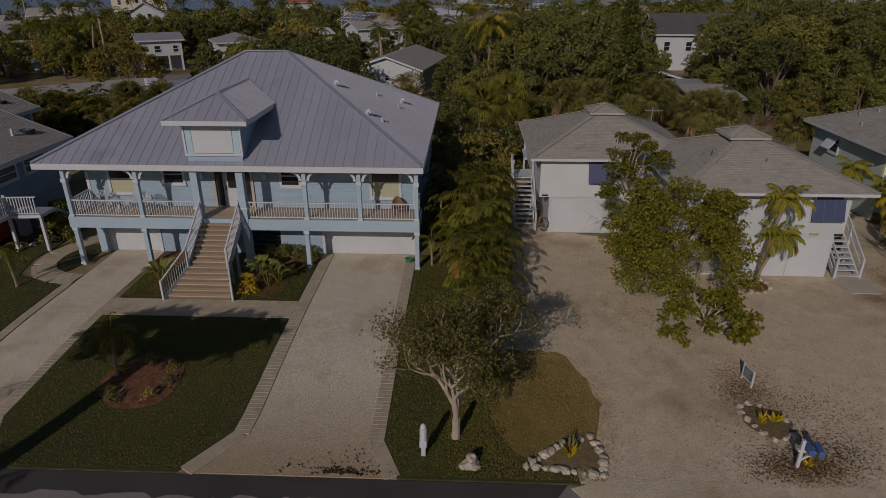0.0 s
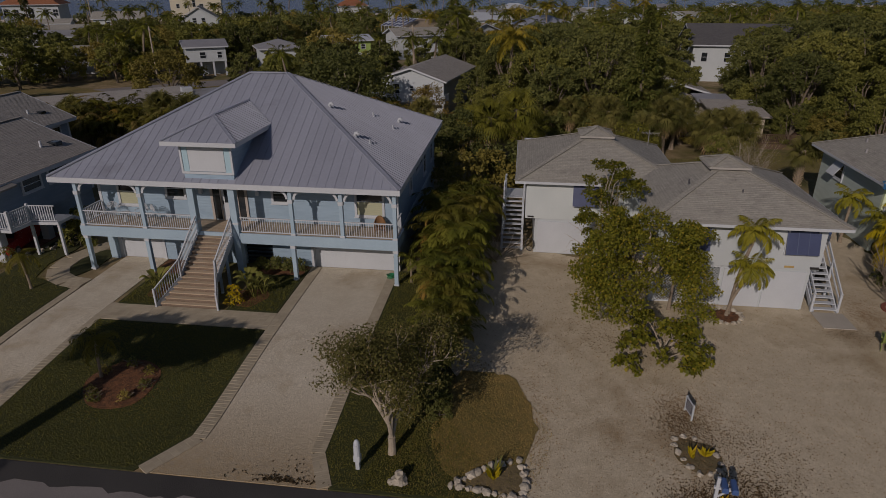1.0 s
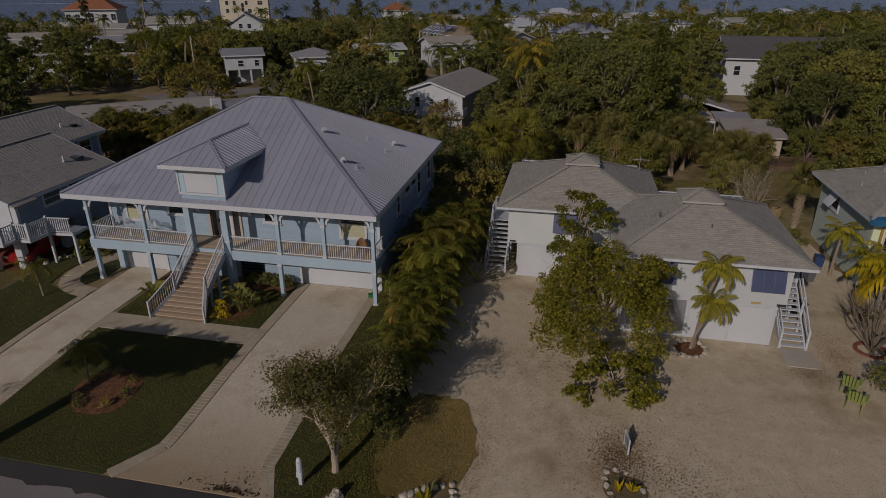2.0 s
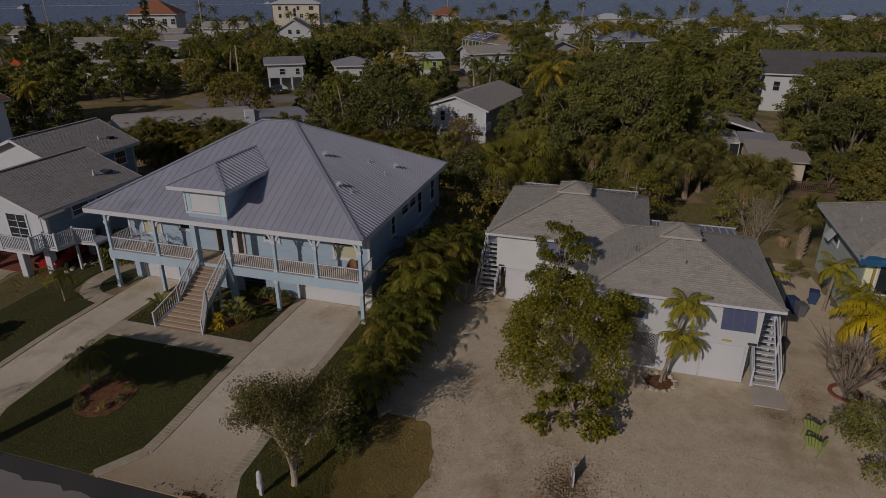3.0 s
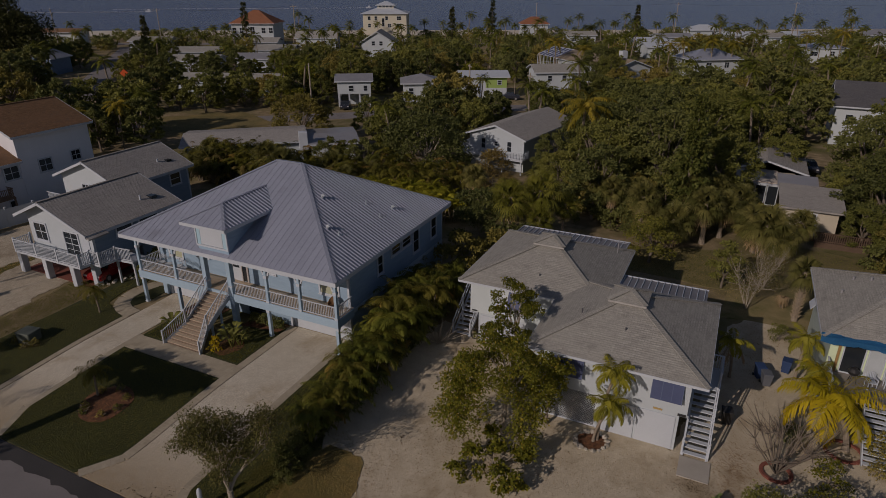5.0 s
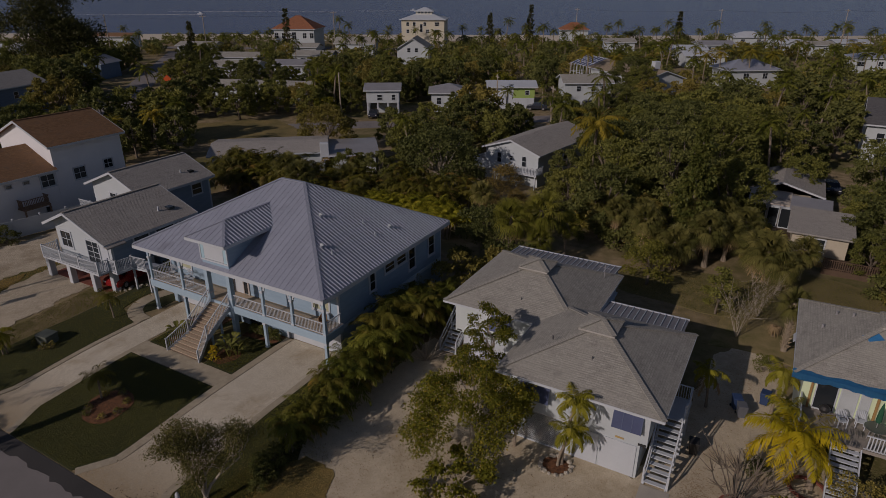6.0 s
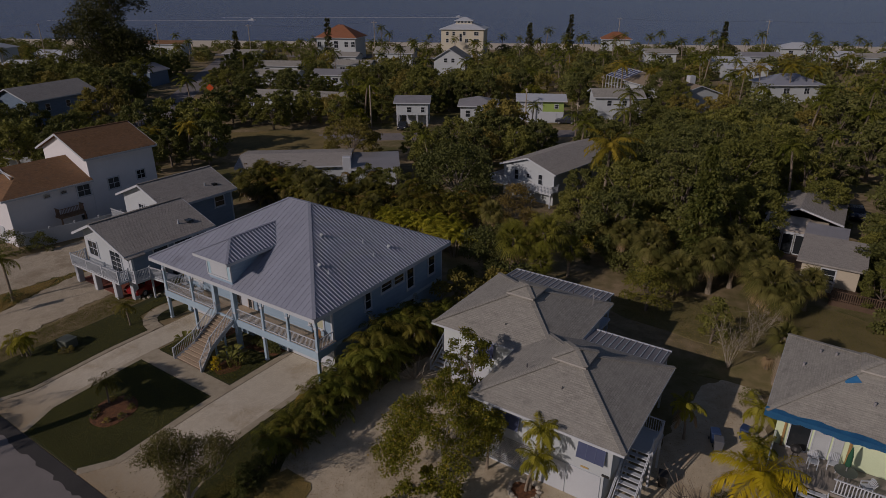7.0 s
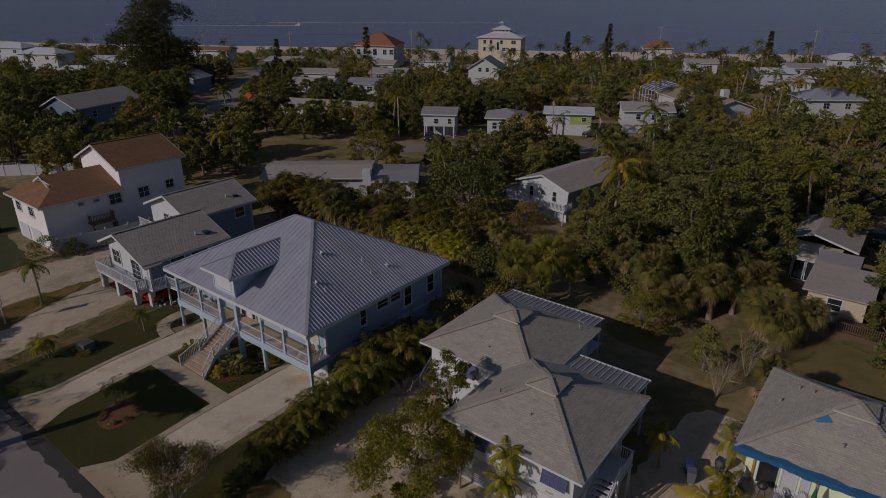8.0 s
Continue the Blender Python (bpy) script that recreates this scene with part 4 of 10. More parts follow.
# ---- the blue house ----
def blue_house():
    g = 0.36
    h = thing("blue_house", "pale blue stilt house with grey metal roof and white rails", "house", pose(-11.65, 36.7, g))
    X0, X1, Y0, Y1 = -20.0, -2.65, 30.5, 44.5
    # lower storey: wall pieces round the two garage openings
    for a, b in ((X0, -19.35), (-16.65, -11.6), (-10.0, -7.62), (-2.72, X1)):
        wpart("lower_wall", box(a, Y0, 0.0, b, Y0 + 0.2, 2.72), BLUE_WALL, h)
    for a, b in ((-19.35, -16.65), (-7.62, -2.72)):
        wpart("lower_wall", box(a, Y0, 2.45, b, Y0 + 0.2, 2.72), BLUE_WALL, h)
    wpart("side_wall", box(X1 - 0.2, Y0 + 0.2, 0.0, X1, Y1, 5.72), BLUE_WALL, h)
    wpart("side_wall", box(X0, Y0 + 0.2, 0.0, X0 + 0.2, Y1, 5.72), BLUE_WALL, h)
    wpart("back_wall", box(X0 + 0.2, Y1 - 0.2, 0.0, X1 - 0.2, Y1, 5.72), BLUE_WALL, h)
    wpart("upper_wall", box(X0, Y0, 2.72, X1, Y0 + 0.2, 5.72), BLUE_WALL, h)
    wpart("floor", box(X0 + 0.2, Y0 + 0.2, 2.7, X1 - 0.2, Y1 - 0.2, 2.95), DECK, h)
    wpart("ceiling", box(X0 + 0.2, 28.75, 5.62, X1 - 0.2, Y1 - 0.2, 5.70), WHITE, h)
    # white bands and corner boards
    wpart("band", box(X1, Y0 + 0.2, 2.45, X1 + 0.035, Y1 + 0.03, 2.72), surface("pale blue band", (0.50, 0.62, 0.68), (0.44, 0.56, 0.62), 0.6), h)
    for x in (X0 - 0.02, X1 - 0.12):
        wpart("corner_board", box(x, Y0 - 0.03, 0.05, x + 0.16, Y0 + 0.14, 5.6), WHITE, h)
    wpart("corner_board", box(X1 - 0.1, Y1 - 0.1, 0.05, X1 + 0.03, Y1 + 0.03, 5.6), WHITE, h)
    # garage doors with their panels
    for a, b, label in ((-19.35, -16.65, "white single garage door"), (-7.62, -2.72, "white double garage door")):
        d = wpart("garage_door", box(a + 0.1, Y0 + 0.1, 0.3, b - 0.1, Y0 + 0.15, 2.45), WHITE, h, label)
        cols = 8 if b - a > 4 else 4
        first = None
        for r in range(4):
            for c in range(cols):
                px, pz = a + 0.16 + (b - a - 0.32) * (c + 0.5) / cols, 0.30 + 0.5375 * (r + 0.5)
                m = Matrix.Translation((px, Y0 + 0.098, pz))
                w2 = (b - a - 0.32) / cols / 2 - 0.05
                if first is None:
                    first = wpart("panel", box(-w2, -0.003, -0.2, w2, 0.004, 0.2, 0.002), WHITE, d)
                    first.matrix_basis = m
                else:
                    wagain(first, d, m)
        fr = bmesh.new()
        box(a - 0.1, Y0 - 0.05, 0.25, a + 0.1, Y0 + 0.12, 2.5, bm=fr)
        box(b - 0.1, Y0 - 0.05, 0.25, b + 0.1, Y0 + 0.12, 2.5, bm=fr)
        wpart("door_frame", fr, WHITE, h)
    # louvred breezeway behind the stairs
    dark = surface("deep blue louvre paint", (0.05, 0.085, 0.12), (0.04, 0.07, 0.10), 0.6)
    lou = wpart("louvre_panel", box(-11.6, Y0 + 0.12, 0.2, -10.0, Y0 + 0.18, 2.72), BLACK, h, "dark louvred breezeway panel")
    first = None
    for k in range(10):
        m = Matrix.Translation((-10.8, Y0 + 0.08, 0.4 + 0.24 * k)) @ Matrix.Rotation(radians(35), 4, 'X')
        if first is None:
            first = wpart("slat", box(-0.8, -0.012, -0.11, 0.8, 0.012, 0.11), dark, lou)
            first.matrix_basis = m
        else:
            wagain(first, lou, m)
    # porch: deck boards, fascia beam, joists
    first = None
    k = 0
    y = 28.72
    while y < Y0 - 0.05:
        m = Matrix.Translation((0, y, 3.02))
        if first is None:
            first = wpart("deck_board", box(-20.1, 0.0, -0.02, -2.4, 0.138, 0.02), DECK, h)
            first.matrix_basis = m
        else:
            wagain(first, h, m)
        y += 0.144
    wpart("porch_beam", box(-20.2, 28.60, 2.47, -2.32, 28.71, 3.05, 0.01), BLUE_TRIM, h)
    for x in (-20.2, -2.42):
        wpart("porch_beam", box(x, 28.71, 2.47, x + 0.10, Y0 - 0.01, 3.05), BLUE_TRIM, h)
    wpart("porch_soffit", box(-20.1, 28.72, 2.80, -2.42, Y0, 2.84), WHITE, h)
    # posts: blue shafts with white collars and curved brackets
    def post(x, z0, z1, size, collars, parent):
        p = wpart("post", box(x - size / 2, 28.75 - size / 2, z0, x + size / 2, 28.75 + size / 2, z1, 0.012), BLUE_TRIM, parent)
        for zc, hgt in collars:
            wpart("collar", box(x - size / 2 - 0.035, 28.75 - size / 2 - 0.035, zc, x + size / 2 + 0.035, 28.75 + size / 2 + 0.035, zc + hgt, 0.012), WHITE, p)
        return p

    def bracket(p, x, sgn):
        bm = bmesh.new()
        steps = 7
        rows = []
        for k in range(steps + 1):
            a = (math.pi / 2) * k / steps
            rows.append([bm.verts.new((x + sgn * (0.65 - r * math.cos(a)), y, 5.06 + r * math.sin(a))) for r, y in ((0.52, 28.71), (0.52, 28.79), (0.40, 28.79), (0.40, 28.71))])
        for u, v in zip(rows, rows[1:]):
            for i in range(4):
                bm.faces.new((u[i], u[(i + 1) % 4], v[(i + 1) % 4], v[i]))
        bm.faces.new(rows[0])
        bm.faces.new(rows[-1][::-1])
        bmesh.ops.recalc_face_normals(bm, faces=bm.faces[:])
        wpart("bracket", bm, WHITE, p)

    for x in (-20.0, -16.35, -7.96, -5.27, -2.46):
        p = post(x, 3.04, 5.62, 0.20, ((3.05, 0.12), (4.85, 0.20)), h)
        if x > -19:
            bracket(p, x, -1)
        if x < -3:
            bracket(p, x, 1)
    for x in (-13.38, -11.11):
        post(x, 0.36, 5.62, 0.36, ((3.55, 0.12),), h)
    for x in (-20.0, -16.4, -8.05, -2.46):
        post(x, 0.36, 2.47, 0.22, ((0.34, 0.16), (2.30, 0.17)), h)
    wpart("pilaster", box(-19.98, Y0 - 0.2, 0.3, -19.45, Y0 - 0.002, 2.72), BLUE_TRIM, h)
    # porch rails
    xs = (-20.0, -16.35, -13.38)
    for a, b in ((-19.9, -16.45), (-16.25, -13.56), (-10.93, -8.06), (-7.86, -5.37), (-5.17, -2.56)):
        railing(h, (a, 28.75, 3.05), (b, 28.75, 3.05), WHITE)
    railing(h, (-20.0, 28.85, 3.05), (-20.0, 30.45, 3.05), WHITE)
    railing(h, (-2.46, 28.85, 3.05), (-2.46, 30.45, 3.05), WHITE)
    # windows and the front door
    wwindow(h, -18.72, -17.45, 3.80, 5.25, Y0, lower=BLIND)
    wwindow(h, -15.80, -14.82, 4.35, 5.25, Y0)
    wwindow(h, -9.60, -8.72, 4.28, 5.25, Y0)
    wwindow(h, -4.90, -3.50, 3.72, 5.25, Y0, lower=BLIND)
    for a, b, z0, z1 in ((34.15, 34.75, 3.9, 5.2), (36.1, 37.3, 4.55, 5.2), (37.7, 38.9, 4.55, 5.2), (39.4, 40.25, 3.5, 5.2), (42.45, 43.3, 3.6, 5.2), (39.2, 40.2, 0.95, 2.3)):
        wwindow(h, a, b, z0, z1, X1, "e")
    d = wpart("front_door", box(-12.62, Y0 - 0.05, 3.06, -11.72, Y0 - 0.002, 5.10, 0.008), WHITE, h, "white front door with a glazed upper panel")
    wpart("pane", box(-12.45, Y0 - 0.058, 4.1, -11.9, Y0 - 0.05, 4.95), GLASS, d)
    wpart("door_handle", box(-12.58, Y0 - 0.11, 4.0, -12.53, Y0 - 0.05, 4.22, 0.01), BLACK, d)
    for a, b in ((-13.12, -12.70), (-11.64, -11.25)):
        wpart("sidelight", box(a, Y0 - 0.03, 3.10, b, Y0 - 0.002, 5.10), GLASS, h)
    taupe = surface("taupe trim", (0.42, 0.38, 0.35), (0.36, 0.33, 0.30), 0.6)
    fr = bmesh.new()
    for a, b in ((-13.26, -13.12), (-12.70, -12.62), (-11.72, -11.64), (-11.25, -11.11)):
        box(a, Y0 - 0.08, 3.06, b, Y0 - 0.001, 5.18, bm=fr)
    box(-13.26, Y0 - 0.08, 5.10, -11.11, Y0 - 0.001, 5.24, bm=fr)
    wpart("door_frame", fr, taupe, h)
    # wall lanterns beside the door
    for x in (-13.75, -10.45):
        bm = box(x - 0.05, Y0 - 0.04, 4.70, x + 0.05, Y0, 4.95, 0.01)
        box(x - 0.09, Y0 - 0.26, 4.62, x + 0.09, Y0 - 0.08, 4.92, 0.02, bm)
        bar((x, Y0 - 0.02, 4.95), (x, Y0 - 0.17, 5.05), 0.03, 0.03, bm)
        wpart("lantern", bm, WHITE, h)
    # stairs: a straight flight and a splayed foot
    n, top_y, z_top = 15, 28.62, 3.02
    rise, run = (z_top - 0.42) / n, 3.62 / (n - 1)
    st = wpart("stairs", bmesh.new(), DECK, h, "wide tan stairs with splayed foot")

    def half(k):
        return (0.94, 0.94) if k <= 8 else (0.94 + (k - 8) * 0.115, 0.94 + (k - 8) * 0.10)
    cx = -12.315
    for k in range(n):
        z, y1 = z_top - rise * (k + 1) + 0.0, top_y - run * k
        l, r = half(k)
        if k == n - 1:
            z = 0.42
        wpart("tread", box(cx - l, y1 - run - 0.03, z - 0.045, cx + r, y1, z, 0.008), DECK, st)
        wpart("riser", box(cx - l + 0.02, y1 - run + 0.005, z - rise, cx + r - 0.02, y1 - run + 0.03, z - 0.046), surface("riser shade", (0.20, 0.15, 0.115), (0.16, 0.12, 0.09), 0.8) if k == 0 else bpy.data.materials["riser shade"], st)
    kz, ky = z_top - rise * 9, top_y - run * 9
    end_y = top_y - run * n
    for sgn, end in ((-1, -13.98), (1, -10.72)):
        x = cx + sgn * 0.97
        wpart("stringer", bar((x, top_y, z_top - 0.22), (x, ky, kz - 0.12), 0.05, 0.30), WHITE, st)
        wpart("stringer", bar((x, ky, kz - 0.12), (end, end_y + 0.1, 0.42), 0.05, 0.30), WHITE, st)
        railing(st, (x, top_y, z_top), (x, ky, kz), WHITE, 0.95)
        railing(st, (x, ky, kz), (end, end_y + 0.1, 0.42), WHITE, 0.95)
        for px, py, pz in ((x, top_y, z_top), (x, ky, kz), (end, end_y + 0.1, 0.42)):
            wpart("newel", box(px - 0.045, py - 0.045, pz - 0.05, px + 0.045, py + 0.045, pz + 1.02, 0.008), WHITE, st)
    for y0, z1 in ((27.6, 2.1), (26.7, 1.45)):
        wpart("support", box(-11.45, y0, 0.3, -11.33, y0 + 0.12, z1), BLUE_TRIM, st)
        wpart("support", box(-13.30, y0, 0.3, -13.18, y0 + 0.12, z1), BLUE_TRIM, st)
    # roof
    E0, E1, F0, F1, ZE, R = -21.2, -2.1, 28.35, 45.1, 5.88, 4.41
    faces = hip_planes(E0, F0, E1, F1, ZE, R)
    base = bmesh.new()
    for f in faces:
        plate([(x, y, z - 0.012) for x, y, z in f], 0.06, base)
    wpart("roof_deck", base, METAL_ROOF, h)
    for f in faces:
        seam_roof(h, f, METAL_ROOF)
    for a, b in ((faces[0][0], faces[0][3]), (faces[0][1], faces[0][2]), (faces[2][0], faces[2][3]), (faces[2][1], faces[2][2]), (faces[0][3], faces[0][2])):
        wpart("ridge_cap", bar(Vector(a) + Vector((0, 0, 0.06)), Vector(b) + Vector((0, 0, 0.06)), 0.26, 0.05), METAL_ROOF, h)
    for a, b, c, d2 in ((E0 - 0.02, E1 + 0.02, F0 - 0.03, F0 + 0.02), (E0 - 0.02, E1 + 0.02, F1 - 0.02, F1 + 0.03), (E0 - 0.03, E0 + 0.02, F0 + 0.02, F1 - 0.02), (E1 - 0.02, E1 + 0.03, F0 + 0.02, F1 - 0.02)):
        wpart("fascia", box(a, c, 5.60, b, d2, 5.885), WHITE, h)
    wpart("eaves", box(E0 + 0.03, F0 + 0.03, 5.58, E1 - 0.03, F1 - 0.03, 5.615), WHITE, h)
    # dormer
    dm = wpart("dormer", box(-13.5, 28.62, 6.0, -10.8, 32.4, 8.02), BLUE_WALL, h, "blue dormer with a white shade and aqua shutters")
    wpart("shade", box(-13.12, 28.57, 6.45, -11.18, 28.615, 7.78), WHITE, dm)
    for a, b in ((-13.44, -13.14), (-11.16, -10.86)):
        wpart("shutter", box(a, 28.575, 6.42, b, 28.618, 7.80), AQUA, dm)
    fr = bmesh.new()
    for a, b, c, d2 in ((-13.56, -13.46, 6.30, 7.95), (-10.84, -10.74, 6.30, 7.95), (-13.46, -10.84, 7.80, 7.95), (-13.46, -10.84, 6.30, 6.42)):
        box(a, 28.54, c, b, 28.64, d2, bm=fr)
    wpart("window_frame", fr, WHITE, dm)
    zl, zt = 8.10, 9.06
    ap, bk = (-12.15, 29.95, zt), (-12.15, 34.38, zt)
    el, er = (-14.12, 27.92, zl), (-10.18, 27.92, zl)
    bl, br = (-14.12, 32.56, zl), (-10.18, 32.56, zl)
    df = [[el, er, ap], [er, br, bk, ap], [bl, el, ap, bk]]
    base = bmesh.new()
    for f in df:
        plate([(x, y, z - 0.01) for x, y, z in f], 0.05, base)
    wpart("dormer_roof", base, METAL_ROOF, dm)
    for f in df:
        seam_roof(dm, f, METAL_ROOF)
    for a, b in ((el, ap), (er, ap), (ap, bk)):
        wpart("ridge_cap", bar(Vector(a) + Vector((0, 0, 0.05)), Vector(b) + Vector((0, 0, 0.05)), 0.2, 0.04), METAL_ROOF, dm)
    for a, b, c, d2 in ((-14.14, -10.16, 27.89, 27.93), (-14.15, -14.11, 27.93, 32.5), (-10.19, -10.15, 27.93, 32.5)):
        wpart("fascia", box(a, c, 7.90, b, d2, 8.12), WHITE, dm)
    wpart("soffit", box(-14.1, 27.94, 7.93, -10.2, 32.3, 7.96), WHITE, dm)
    # roof vents
    def slope_z(x):
        return ZE + (E1 - x) * 0.527
    for x, y, big in ((-7.35, 34.7, 1), (-5.45, 37.4, 0), (-4.15, 37.1, 0), (-4.15, 38.95, 1), (-5.25, 32.2, 1), (-4.5, 32.4, 0)):
        z = slope_z(x)
        bm = bmesh.new()
        if big:
            tube([(x, y, z - 0.02), (x, y, z + 0.18), (x + 0.04, y, z + 0.27), (x + 0.13, y, z + 0.29), (x + 0.19, y, z + 0.21)], [0.10, 0.10, 0.11, 0.11, 0.10], 10, bm)
        else:
            tube([(x, y, z - 0.02), (x, y, z + 0.30)], [0.055, 0.055], 8, bm)
            tube([(x, y, z - 0.02), (x, y, z + 0.10)], [0.14, 0.06], 8, bm)
        wpart("roof_vent", bm, WHITE, h)
    return h


blue_house()

# ---- the white house with two pyramid roofs ----
def lattice(parent, x0, x1, z0, z1, y, gap=0.16):
    """A panel of crossed laths."""
    bm = bmesh.new()
    w, h = x1 - x0, z1 - z0
    k = -h
    while k < w:
        for sgn in (1, -1):
            a = [max(0.0, k), max(0.0, -k)]
            t = min(w - a[0], h - a[1])
            if t > 0.05:
                p, q = (a[0], a[1]), (a[0] + t, a[1] + t)
                if sgn < 0:
                    p, q = (w - p[0], p[1]), (w - q[0], q[1])
                bar((x0 + p[0], y + 0.012 * sgn, z0 + p[1]), (x0 + q[0], y + 0.012 * sgn, z0 + q[1]), 0.018, 0.04, bm, (0, 1, 0))
        k += gap
    lat = wpart("lattice", bm, WHITE, parent)
    fr = bmesh.new()
    for a, b, c, d in ((x0 - 0.05, x0 + 0.04, z0, z1), (x1 - 0.04, x1 + 0.05, z0, z1), (x0, x1, z0 - 0.03, z0 + 0.05), (x0, x1, z1 - 0.05, z1 + 0.04)):
        box(a, y - 0.04, c, b, y + 0.04, d, bm=fr)
    wpart("lattice_frame", fr, WHITE, lat)


def open_stairs(parent, x0, x1, y_foot, y_top, z_foot, z_top, n, rail_sides=(1, 1)):
    """White open stairs that climb towards +y, with rails."""
    st = wpart("stairs", bar((x0, y_foot, z_foot), (x0, y_top, z_top - 0.05), 0.06, 0.26), WHITE, parent, "white open wooden stairs")
    wpart("stringer", bar((x1, y_foot, z_foot), (x1, y_top, z_top - 0.05), 0.06, 0.26), WHITE, st)
    for k in range(n):
        y, z = y_foot + (y_top - y_foot) * k / n, z_foot + (z_top - z_foot) * (k + 1) / n
        wpart("tread", box(x0 + 0.02, y, z - 0.05, x1 - 0.02, y + 0.27, z, 0.008), WHITE, st)
    for side, x in zip(rail_sides, (x0 - 0.06, x1 + 0.06)):
        if side:
            wpart("handrail", bar((x, y_foot, z_foot + 1.0), (x, y_top, z_top + 0.95), 0.05, 0.14), WHITE, st)
            wpart("midrail", bar((x, y_foot, z_foot + 0.55), (x, y_top, z_top + 0.5), 0.04, 0.10), WHITE, st)
            for q in (0.02, 0.5, 0.98):
                y, z = y_foot + (y_top - y_foot) * q, z_foot + (z_top - z_foot) * q
                wpart("post", box(x - 0.05, y - 0.05, ground_z(x, y) - 0.1, x + 0.05, y + 0.05, z + 1.05), WHITE, st)
    return st


def shingle_roof(parent, face, material, course=0.145):
    """A roof face laid in overlapping courses, each lifted a little at its lower edge."""
    pts = [Vector(p) for p in face]
    n = Vector((0, 0, 0))
    for k in range(len(pts)):
        n += (pts[k] - pts[0]).cross(pts[(k + 1) % len(pts)] - pts[0])
    n.normalize()
    if n.z < 0:
        n = -n
    along = Vector((0, 0, 1)).cross(n).normalized()
    up = n.cross(along)
    o = pts[0]
    flat = [((p - o).dot(along), (p - o).dot(up)) for p in pts]
    hi = max(p[1] for p in flat)
    bm = bmesh.new()
    layer = bm.loops.layers.uv.verify()
    v = min(p[1] for p in flat)
    while v < hi - 0.02:
        cell = clip(clip(flat, 1, v, True), 1, v + course, False)
        if len(cell) >= 3:
            top = [bm.verts.new(o + along * p[0] + up * p[1] + n * (0.011 * (1 - (p[1] - v) / course) + 0.002)) for p in cell]
            low = [bm.verts.new(o + along * p[0] + up * p[1]) for p in cell]
            fs = [bm.faces.new(top)]
            for i in range(len(cell)):
                j = (i + 1) % len(cell)
                if abs(cell[i][1] - v) < 1e-4 and abs(cell[j][1] - v) < 1e-4:
                    fs.append(bm.faces.new((low[i], low[j], top[j], top[i])))
            for f in fs:
                for l in f.loops:
                    q = l.vert.co - o
                    l[layer].uv = (q.dot(along), q.dot(up))
        v += course
    for f in bm.faces:
        f.normal_update()
        if f.normal.dot(n) < -0.3:
            f.normal_flip()
    return wpart("roof_shingles", bm, material, parent, kind="stuff")


def pyramid(parent, x0, y0, x1, y1, z, rise, material, rim=WHITE, drop=0.14):
    cx, cy = (x0 + x1) / 2, (y0 + y1) / 2
    apex = (cx, cy, z + rise)
    cs = [(x0, y0, z), (x1, y0, z), (x1, y1, z), (x0, y1, z)]
    deck = bmesh.new()
    for k in range(4):
        plate([tuple(Vector(p) - Vector((0, 0, 0.01))) for p in (cs[k], cs[(k + 1) % 4], apex)], 0.08, deck)
    wpart("roof_deck", roof_uv(deck), material, parent)
    for k in range(4):
        shingle_roof(parent, [cs[k], cs[(k + 1) % 4], apex], material)
        # hip caps: short overlapping pieces in a row
        a, b = Vector(cs[k]), Vector(apex)
        steps = int((b - a).length / 0.24)
        p, q = a, a.lerp(b, 1.15 / steps)
        first = wpart("hip_cap", roof_uv(bar(p + Vector((0, 0, 0.055)), q + Vector((0, 0, 0.035)), 0.30, 0.03)), material, parent)
        for i in range(1, steps):
            wagain(first, parent, Matrix.Translation((b - a) * (i / steps)))
    for a, b, c, d in ((x0 - 0.02, x1 + 0.02, y0 - 0.03, y0 + 0.02), (x0 - 0.02, x1 + 0.02, y1 - 0.02, y1 + 0.03), (x0 - 0.03, x0 + 0.02, y0 + 0.02, y1 - 0.02), (x1 - 0.02, x1 + 0.03, y0 + 0.02, y1 - 0.02)):
        wpart("fascia", box(a, c, z - drop, b, d, z + 0.005), rim, parent)
    wpart("eaves", box(x0 + 0.03, y0 + 0.03, z - drop + 0.02, x1 - 0.03, y1 - 0.03, z - drop + 0.05), rim, parent)


SLATE_DARK = surface("dark louvre paint", (0.09, 0.09, 0.10), (0.06, 0.06, 0.07), 0.7, 1, 30, 0.4, stretch=(1, 1, 8))
SLATE_TRIM = surface("weathered grey trim", (0.40, 0.39, 0.37), (0.31, 0.30, 0.285), 0.8, 1.5, 30, 0.2)


